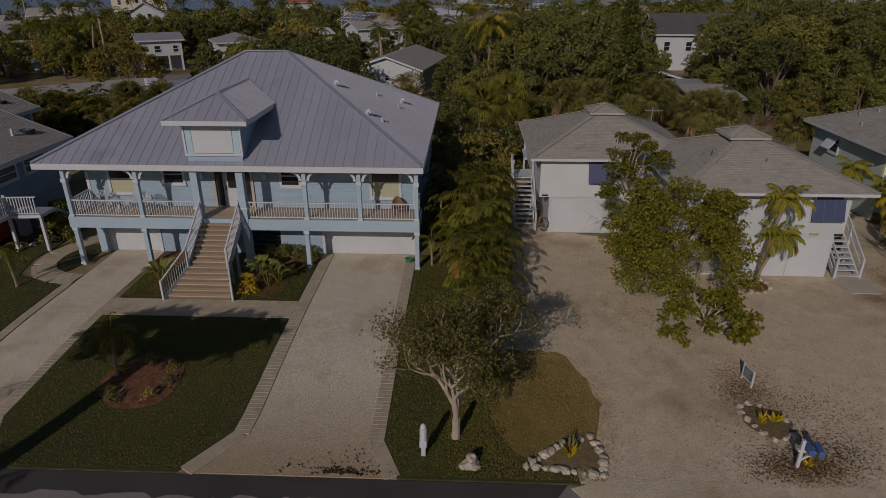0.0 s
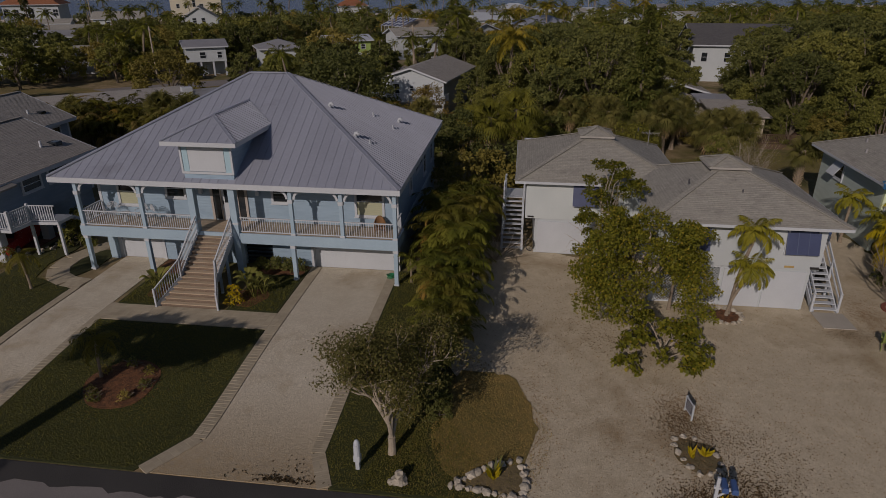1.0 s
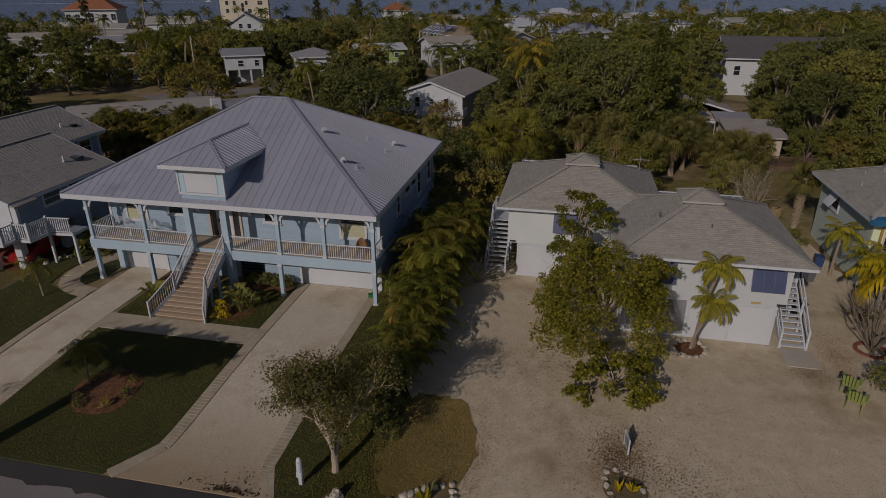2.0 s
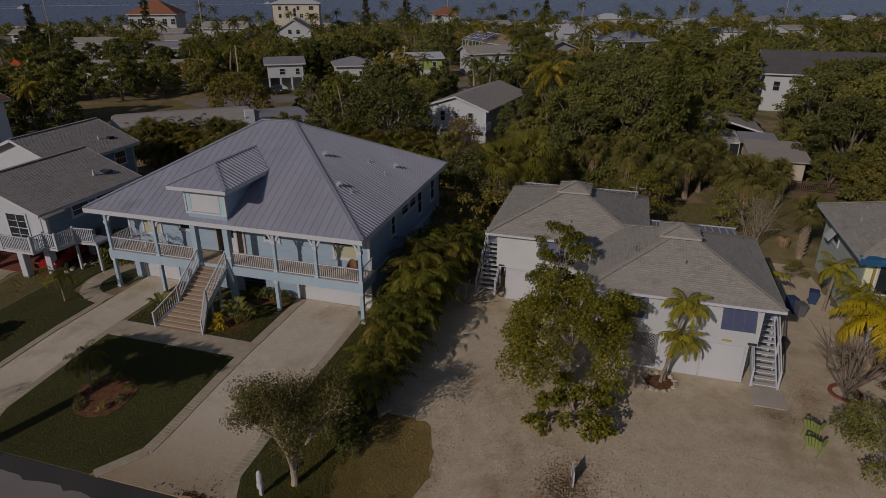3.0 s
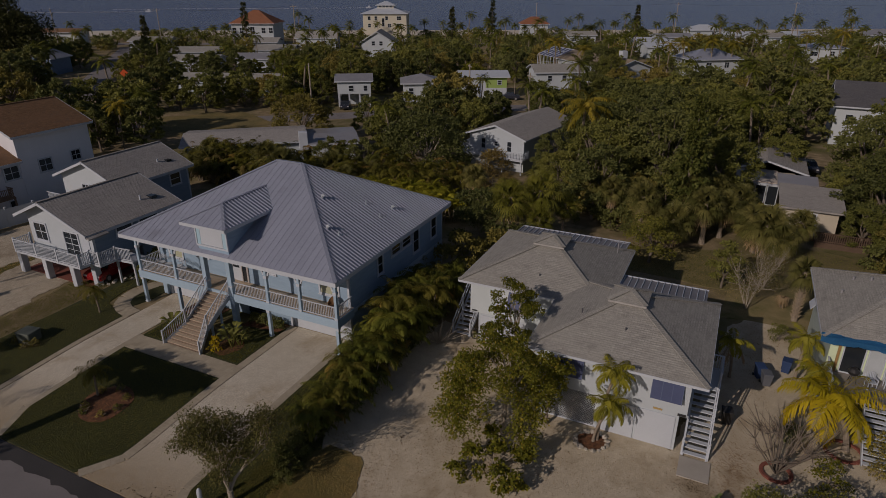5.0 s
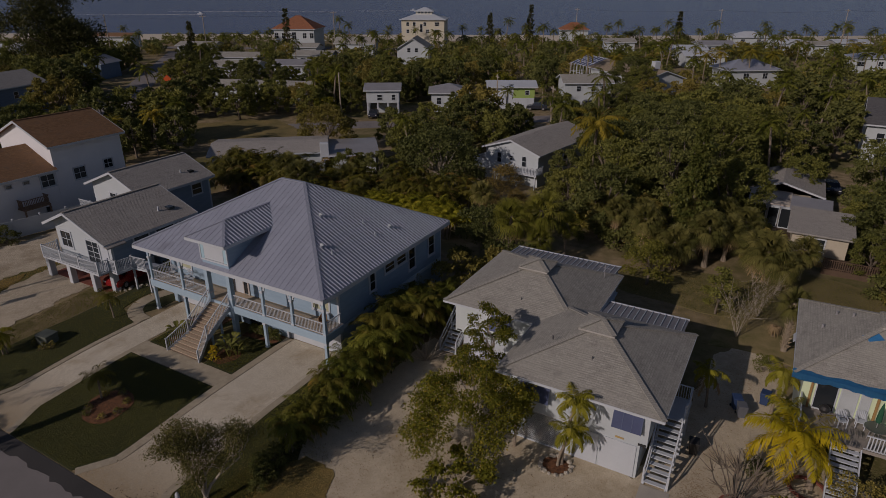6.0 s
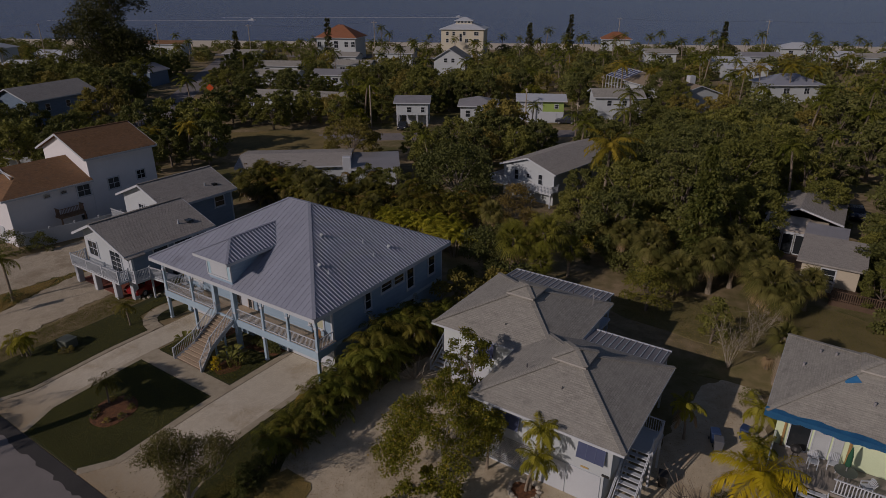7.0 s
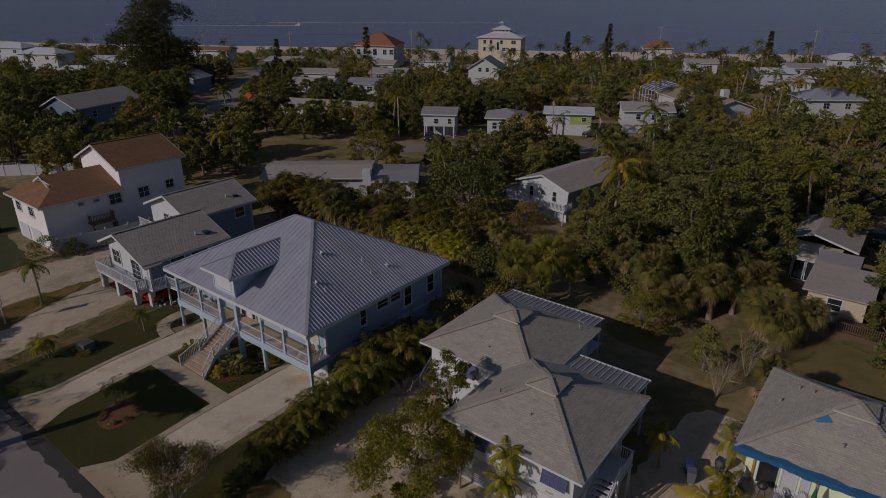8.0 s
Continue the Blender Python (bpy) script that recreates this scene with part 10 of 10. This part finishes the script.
bin_blue = surface("navy bin plastic", (0.03, 0.06, 0.15), (0.025, 0.05, 0.12), 0.5)
bin_grey = surface("grey bin plastic", (0.12, 0.13, 0.15), (0.10, 0.11, 0.13), 0.5)
wheeled_bin(22.25, 38.15, 20, bin_blue, "navy wheeled bin with a pale label beside palms")
wheeled_bin(22.6, 37.45, 15, bin_grey, "grey wheeled bin beside palms")
wheeled_bin(23.75, 39.5, -10, bin_blue, "navy wheeled bin under the palms")
wheeled_bin(20.6, 32.6, 10, BLACK, "black bin beside the white stairs")
planter = thing("planter_ring", "red brick planter ring under a bare bush", "planter", pose(23.1, 29.5, 0.1))
for k in range(14):
    a = k * math.tau / 14
    ob = part("brick", box(-0.16, -0.09, 0, 0.16, 0.09, 0.2, 0.01), RED_PAVER, planter)
    ob.matrix_basis = Matrix.Translation((0.68 * math.cos(a), 0.68 * math.sin(a), 0)) @ Matrix.Rotation(a + math.pi / 2, 4, 'Z')
ring2 = thing("planter_ring", "red brick ring round the golden palm", "planter", pose(26.3, 32.7, 0.1))
for k in range(16):
    a = k * math.tau / 16
    ob = part("brick", box(-0.16, -0.09, 0, 0.16, 0.09, 0.2, 0.01), RED_PAVER, ring2)
    ob.matrix_basis = Matrix.Translation((0.85 * math.cos(a), 0.85 * math.sin(a), 0)) @ Matrix.Rotation(a + math.pi / 2, 4, 'Z')
# deck furniture of the tarp house
for x, y, a in ((27.4, 36.2, 15), (29.9, 35.6, -60), (28.3, 36.6, 0)):
    t = thing("deck_chair", "white plastic garden chair on the deck", "chair", pose(x, y, 2.28, 0, 0, a), "chairs on the deck")
    part("seat", box(-0.24, -0.24, 0.40, 0.24, 0.22, 0.44, 0.02), WHITE, t)
    bm = bmesh.new()
    for k in range(7):
        bar((-0.21 + 0.07 * k, 0.22, 0.46), (-0.26 + 0.087 * k, 0.34, 0.90 - 0.015 * (k - 3) ** 2), 0.045, 0.015, bm, (0, 1, 0))
    part("backrest", bm, WHITE, t)
    for sx in (-0.21, 0.21):
        part("armrest", box(sx - 0.03, -0.22, 0.60, sx + 0.03, 0.25, 0.63), WHITE, t)
        for sy in (-0.2, 0.2):
            part("leg", box(sx - 0.02, sy - 0.02, 0, sx + 0.02, sy + 0.02, 0.6), WHITE, t)
tb = thing("glass_table", "round glass patio table on the deck", "table", pose(28.9, 35.9, 2.28))
part("tabletop", tube([(0, 0, 0.70), (0, 0, 0.72)], [0.55, 0.55], 20), surface("smoked glass", (0.10, 0.12, 0.11), (0.08, 0.10, 0.09), 0.15), tb)
for k in range(4):
    a = k * math.pi / 2 + 0.5
    part("leg", bar((0.35 * math.cos(a), 0.35 * math.sin(a), 0), (0.25 * math.cos(a), 0.25 * math.sin(a), 0.7), 0.03, 0.03), METAL_WHITE, tb)
um = thing("patio_umbrella", "closed dark green patio umbrella", "umbrella", pose(28.9, 35.9, 2.28))
part("pole", tube([(0, 0, 0.0), (0, 0, 2.3)], [0.025, 0.025], 8), METAL_WHITE, um)
part("canopy", tube([(0, 0, 1.05), (0, 0, 1.15), (0, 0, 1.7), (0, 0, 2.15), (0, 0, 2.3)], [0.10, 0.15, 0.13, 0.05, 0.02], 10), surface("green canvas", (0.02, 0.11, 0.06), (0.015, 0.085, 0.045), 0.8), um)
gr = thing("grill", "black kettle grill on the deck", "grill", pose(26.5, 36.3, 2.28))
part("kettle", tube([(0, 0, 0.55), (0, 0, 0.62), (0, 0, 0.8), (0, 0, 0.95), (0, 0, 1.0)], [0.1, 0.24, 0.3, 0.18, 0.04], 14), BLACK, gr)
for k in range(3):
    part("leg", bar((0.25 * math.cos(k * 2.1), 0.25 * math.sin(k * 2.1), 0), (0.1 * math.cos(k * 2.1), 0.1 * math.sin(k * 2.1), 0.6), 0.025, 0.025), BLACK, gr)


# ---- poles, wires, cars, boats ----
def utility_pole(x, y, h, turn, lamp=False, label="grey wooden utility pole with a crossarm"):
    t = thing("utility_pole", label, "utility pole", pose(x, y, ground_z(x, y), 0, 0, turn))
    part("pole", tube([(0, 0, -0.3), (0, 0, h)], [0.17, 0.11], 8), BARK_PALE, t)
    part("crossarm", box(-1.1, -0.06, h - 0.6, 1.1, 0.06, h - 0.48), BARK_PALE, t)
    for k in (-1.0, -0.4, 0.4, 1.0):
        part("insulator", tube([(k, 0, h - 0.48), (k, 0, h - 0.3)], [0.05, 0.04], 6), METAL_WHITE, t)
    if lamp:
        part("lamp_arm", tube([(0, 0, h * 0.8), (0.8, 0.1, h * 0.88), (1.3, 0.15, h * 0.88)], [0.03, 0.03, 0.06], 6), METAL_WHITE, t)
    return t


POLES = [(-73.1, 61.9, 8.5), (-57.7, 100.2, 8.6), (-79.0, 49.0, 6.0), (-160, 156, 15.0), (-131, 190, 15.5), (-228, 118, 15.0), (-268, 98, 15.0), (-76, 300, 14.0), (-12, 288, 15.0), (32, 312, 15.0), (75, 332, 15.0), (-14, 102, 9.0), (-33, 121, 7.5), (-27, 149, 7.5), (-190, 140, 15)]
for k, (x, y, h) in enumerate(POLES):
    utility_pole(x, y, h, 26 if y > 150 else 130, k == 2)
for a, b in ((0, 1), (4, 3), (3, 14), (14, 5), (5, 6), (7, 8), (8, 9), (9, 10)):
    w = thing("power_line", "sagging power lines between two poles", "power line", pose(POLES[a][0], POLES[a][1], 0))
    (x0, y0, h0), (x1, y1, h1) = POLES[a], POLES[b]
    for off in (-1.0, 0.4):
        part("wire", tube([(off + (x1 - x0) * q, (y1 - y0) * q, h0 - 0.3 + (h1 - h0) * q - 4 * 0.9 * q * (1 - q)) for q in np.linspace(0, 1, 9)], [0.015] * 9, 4), BLACK, w)


def car(x, y, turn, paint, label, kind="car"):
    t = thing("car", label, "car", pose(x, y, ground_z(x, y) + 0.04, 0, 0, turn))
    prof = [(-2.15, 0.35), (-2.2, 0.75), (-1.9, 0.95), (-1.15, 1.0), (-0.65, 1.42), (0.75, 1.45), (1.45, 1.02), (2.0, 0.95), (2.2, 0.7), (2.15, 0.35)]
    bm = bmesh.new()
    a, b = [bm.verts.new((px, -0.86 + (0.12 if pz > 1.1 else 0), pz)) for px, pz in prof], [bm.verts.new((px, 0.86 - (0.12 if pz > 1.1 else 0), pz)) for px, pz in prof]
    bm.faces.new(a)
    bm.faces.new(b[::-1])
    for k in range(len(prof)):
        bm.faces.new((a[k], a[(k + 1) % len(prof)], b[(k + 1) % len(prof)], b[k]))
    bmesh.ops.recalc_face_normals(bm, faces=bm.faces[:])
    bmesh.ops.bevel(bm, geom=bm.edges[:], offset=0.05, segments=2, affect='EDGES')
    part("body", bm, paint, t)
    for s in (-1, 1):
        part("side_window", plate([(-0.95, s * 0.80, 1.06), (1.2, s * 0.80, 1.06), (0.7, s * 0.755, 1.38), (-0.6, s * 0.755, 1.38)], 0.01), GLASS, t)
    part("windscreen", plate([(-1.12, -0.66, 1.05), (-1.12, 0.66, 1.05), (-0.68, 0.6, 1.41), (-0.68, -0.6, 1.41)], 0.012), GLASS, t)
    part("rear_window", plate([(1.42, -0.66, 1.07), (1.42, 0.66, 1.07), (0.8, 0.6, 1.44), (0.8, -0.6, 1.44)], 0.012), GLASS, t)
    for wx in (-1.35, 1.35):
        for s in (-1, 1):
            wh = part("wheel", tube([(wx, s * 0.70, 0.32), (wx, s * 0.89, 0.32)], [0.32, 0.32], 14), BLACK, t)
            part("rim", tube([(wx, s * 0.885, 0.32), (wx, s * 0.90, 0.32)], [0.2, 0.19], 10), METAL_WHITE, wh)
    lampm = bpy.data.materials.get("lamp glass") or surface("lamp glass", (0.6, 0.6, 0.6), (0.5, 0.5, 0.5), 0.1)
    for s in (-1, 1):
        part("headlight", box(-2.2, s * 0.62 - 0.15, 0.68, -2.12, s * 0.62 + 0.15, 0.82, 0.02), lampm, t)


paint = lambda n, c: surface(n, c, tuple(v * 0.85 for v in c), 0.25, 1, 5, 0.0, spec=0.6)
dark_paint, red_paint, white_paint = paint("dark car paint", (0.03, 0.035, 0.05)), paint("red car paint", (0.30, 0.02, 0.02)), paint("white car paint", (0.7, 0.7, 0.7))
car(-26.6, 30.9, 100, red_paint, "red car parked under the stilt house")
car(27.6, 92.0, 100, dark_paint, "dark blue car parked behind the low house")
car(-51.6, 102.8, 120, dark_paint, "dark car on the drive of the cream cottage")
car(-26.0, 126.0, 20, dark_paint, "dark car beside the flower bed in the back street")
car(-17.6, 134.6, 120, dark_paint, "dark car before the white house")
car(-61.0, 25.5, 80, dark_paint, "dark car before the brown roofed house")
car(-205, 100, 20, white_paint, "white car parked near the beach")
car(-199, 103, 20, white_paint, "white car parked near the beach")
boat_foam = surface("white foam", (0.7, 0.7, 0.7), (0.55, 0.58, 0.6), 0.8, 0.2, 2, 0.3)
for x, y, l, label in ((-455, 405, 190, "white motor boat trailing a long wake"), (-330, 560, 240, "white motor boat far out trailing a wake")):
    b = thing("motor_boat", label, "boat", pose(x, y, -0.42, 0, 0, 33))
    bm = bmesh.new()
    hull = [(3.5, 0), (1.5, 1.1), (-3, 1.1), (-3, -1.1), (1.5, -1.1)]
    slab(hull, 0.0, 1.0, bm)
    part("hull", bm, WHITE, b)
    part("cabin", box(-1.2, -0.7, 1.0, 1.0, 0.7, 2.0, 0.15), WHITE, b)
    part("wake", plate([(-2.5, 0.9, 0.10), (-2.5, -0.9, 0.10), (-l, -0.7, 0.06), (-l, 0.7, 0.06)], 0.05), boat_foam, b)


# ---- trees across the street, which shade the lawn and the road ----
broad_tree("shade_tree", "tall leafy tree across the street shading the lawn", 401, 3.3, 0.7, 8.6, 2600, LEAF_GREEN, (0.5, 0.3), 20, None, 0.32, 0.20, 0.08, at(-17.6, 6.4) @ Matrix.Diagonal((1.2, 0.42, 1, 1)))
street_palm = feather_palm("coconut_palm", "coconut palm across the street with long green fronds", 118, 6.5, 20, 3.8, PALM_GREEN, 30, 0.85, 0.11, (0.5, 0.1), 0.16, at(-24.2, 0.5, -24.2))
for x, y in ((-20.6, -1.6), (-27.5, 2.5), (-33.0, 1.0), (-43.0, 3.0)):
    sized(street_palm, x, y, x)
for k, (x, y) in enumerate(((-37.5, 4.0), (-47.0, 5.0), (-56.0, 4.0), (-30.5, -3.0))):
    broad_tree("shade_tree", "leafy tree across the street shading the drives", 410 + k, 3.0, 2.6, 5.6, 1700, LEAF_GREEN, (0.5, 0.3), 14, None, 0.16, 0.28, 0.08, at(x, y))


# ---- grass and fallen leaves ----
def point_in(poly, x, y):
    hit = np.zeros(len(x), bool)
    for (ax, ay), (bx, by) in zip(poly, poly[1:] + poly[:1]):
        c = ((ay > y) != (by > y)) & (x < (bx - ax) * (y - ay) / ((by - ay) or 1e-9) + ax)
        hit ^= c
    return hit


def grass(label, poly, per, material, h, seed, holes=()):
    r = np.random.default_rng(seed)
    xs, ys = [p[0] for p in poly], [p[1] for p in poly]
    n = int((max(xs) - min(xs)) * (max(ys) - min(ys)) * per)
    x, y = r.uniform(min(xs), max(xs), n), r.uniform(min(ys), max(ys), n)
    keep = point_in(poly, x, y)
    for hx, hy, hr in holes:
        keep &= (x - hx) ** 2 + (y - hy) ** 2 > hr ** 2
    x, y = x[keep], y[keep]
    z = np.array([ground_z(a, b) for a, b in zip(x, y)]) + 0.045
    p = np.stack([x, y, z], 1)
    way = unit(r.normal(size=p.shape) * 0.55 + np.array([0, 0, 0.9]))
    side = unit(np.cross(way, r.normal(size=p.shape)))
    ob = foliage("grass", shards(p, way, side, h * r.uniform(0.5, 1.3, len(p)), h * 0.32), material, None, label, "stuff")
    return tagged(ob, category="grass")


grass("mown green grass of the front lawn", [(-16.0, 23.3), (-7.85, 23.3), (-7.75, 17.4), (-7.9, 16.3), (-9.0, 14.6), (-14.9, 14.6), (-16.0, 16.6)], 800, GRASS, 0.065, 1, ((-12.1, 18.9, 1.5),))
grass("mown green grass of the side lawn", [(-25.2, 14.6), (-20.6, 14.6), (-19.8, 17.5), (-19.8, 26.1), (-21.0, 26.5), (-22.4, 27.5), (-22.7, 29.0), (-24.0, 31.0), (-24.6, 24.0)], 380, GRASS, 0.07, 2)
grass("mown green grass beside the palm hedge", [(-2.55, 30.3), (-2.55, 16.1), (-1.85, 14.6), (1.2, 14.6), (0.8, 18.0), (0.3, 22.0), (-0.3, 30.3)], 700, GRASS, 0.065, 3)
grass("mown green grass beside the stairs", [(-10.3, 25.1), (-7.85, 25.1), (-7.85, 29.2), (-10.3, 28.8)], 380, GRASS, 0.10, 4)
grass("mown green grass left of the stairs", [(-16.1, 25.1), (-14.0, 25.1), (-13.5, 28.5), (-16.1, 28.5)], 380, GRASS, 0.10, 5)
grass("dry brown grass beside the sandy drive", [(x, max(y, 14.6)) for x, y in oval(2.8, 18.5, 1.8, 3.5, 30, 0.07, 4)], 900, GRASS_DRY, 0.06, 6)
grass("thin dry grass at the rim of the sandy drive", [(x, max(y, 14.6)) for x, y in oval(2.1, 18.2, 3.0, 4.3, 30, 0.12, 9)], 170, GRASS_DRY, 0.07, 21)
grass("olive grass among the dry brown grass", [(x, max(y, 14.6)) for x, y in oval(1.7, 17.6, 2.3, 3.3, 30, 0.2, 12)], 520, GRASS_OLIVE, 0.06, 22)
grass("green and dry grass by the road", [(-1.0, 14.6), (4.4, 14.6), (3.0, 16.4), (1.6, 18.4), (1.4, 21.0), (0.3, 22.0), (-0.4, 20.0)], 480, GRASS, 0.08, 7, ((3.4, 15.5, 1.0),))
grass("sparse dry grass between two drives", [(-37.8, 14.6), (-31.5, 14.6), (-35.2, 26.0), (-36.2, 27.0), (-37.2, 22.0)], 120, GRASS_DRY, 0.10, 8)
grass("thin grass of the back yard", oval(17.5, 54.0, 6.3, 4.3, 26, 0.12, 3), 70, GRASS_OLIVE, 0.12, 9)
grass("yellow grass below the wooden deck", oval(28.0, 57.5, 5.8, 3.8, 26, 0.2, 5), 90, GRASS_OLIVE, 0.10, 10)


def litter(label, zones, material, seed, size=0.09, west=1.5):
    r = np.random.default_rng(seed)
    ps = []
    for cx, cy, sx, sy, n in zones:
        ps.append(np.stack([r.normal(cx, sx, n), r.normal(cy, sy, n)], 1))
    p = np.concatenate(ps)
    p = p[(p[:, 0] > west) & (p[:, 1] > 14.6) & ~((p[:, 0] > 10.6) & (p[:, 0] < 18.4) & (p[:, 1] > 28.9)) & ~((p[:, 0] < 10.6) & (p[:, 1] > 34.4))]
    z = np.array([ground_z(a, b) for a, b in p]) + 0.055
    p = np.concatenate([p, z[:, None]], 1)
    way = unit(r.normal(size=p.shape) * np.array([1, 1, 0.25]))
    side = unit(np.cross(way, np.array([0, 0, 1.0]) + r.normal(size=p.shape) * 0.3))
    ob = foliage("fallen_leaves", kites(p, way, side, size * r.uniform(0.6, 1.6, len(p)), size * 0.8, 0.0), material, None, label, "stuff")
    tagged(ob, category="leaves")


litter("dry brown leaves strewn over the sandy yard", ((8, 24, 3.2, 4.5, 1700), (14, 22, 5, 4, 1200), (10.6, 20.1, 0.7, 0.8, 1300), (10.9, 15.3, 0.8, 0.4, 900), (11, 17, 1.3, 1.0, 700), (21.2, 28.6, 0.45, 1.2, 1200), (22.4, 42.0, 0.9, 2.2, 900), (4.8, 19, 0.5, 2.2, 800), (6.5, 30, 1.8, 3, 900), (21.4, 30, 0.9, 3, 800), (18, 19, 4, 2.5, 900), (21.5, 38, 1.0, 3, 600), (9, 22, 4, 4.5, 1600), (16.5, 23, 3.5, 3.5, 1300)), leaf("fallen leaf", (0.17, 0.10, 0.05), (0.32, 0.20, 0.09), None, 0.8, 0.05), 3, 0.047)

litter("dark brown leaf crumbs round the stones and the mailboxes", ((10.4, 15.5, 0.8, 0.4, 1700), (11.9, 16.0, 0.7, 0.5, 900), (10.3, 19.4, 0.5, 0.6, 900), (10.9, 18.6, 0.9, 0.6, 500), (12.4, 17.6, 1.3, 1.3, 900), (8.6, 25.2, 1.7, 1.2, 900), (2.2, 20.8, 1.0, 1.2, 400), (19.6, 26.6, 0.6, 0.4, 400)), leaf("leaf crumb", (0.06, 0.038, 0.02), (0.17, 0.11, 0.055), None, 0.8, 0.05), 15, 0.055)
litter("red brown bark chips on the round bed", ((-12.1, 18.9, 0.62, 0.6, 1500),), leaf("bark chip", (0.05, 0.022, 0.012), (0.33, 0.16, 0.075), None, 0.85, 0.03), 17, 0.075, -13.4)
litter("dark wet leaves gathered at the foot of the driveway", ((-3.6, 14.7, 0.55, 0.09, 220), (-4.4, 14.85, 1.2, 0.2, 70), (-3.3, 15.1, 0.4, 0.3, 30)), leaf("dark wet leaf", (0.03, 0.022, 0.012), (0.09, 0.06, 0.03), None, 0.8, 0.05), 5, 0.075, -9.0)
grass("patchy grass between two shell drives", [(-27.4, 14.7), (-25.2, 14.7), (-24.7, 24.0), (-25.0, 31.0), (-28.4, 30.0), (-27.2, 20.0)], 260, GRASS, 0.10, 11)
grass("dry patchy grass between two shell drives", [(-37.8, 14.7), (-31.4, 14.7), (-35.0, 26.0), (-35.9, 33.0), (-36.8, 22.0)], 200, GRASS_DRY, 0.09, 12)
grass("green patchy grass beside the sandy drive", [(-37.8, 14.7), (-32.4, 14.7), (-35.2, 24.0), (-36.8, 22.0)], 160, GRASS, 0.09, 13)
grass("dry yellow grass of the back yard", oval(19.5, 53.0, 7.0, 5.0, 26, 0.15, 4), 45, GRASS_DRY, 0.07, 14)
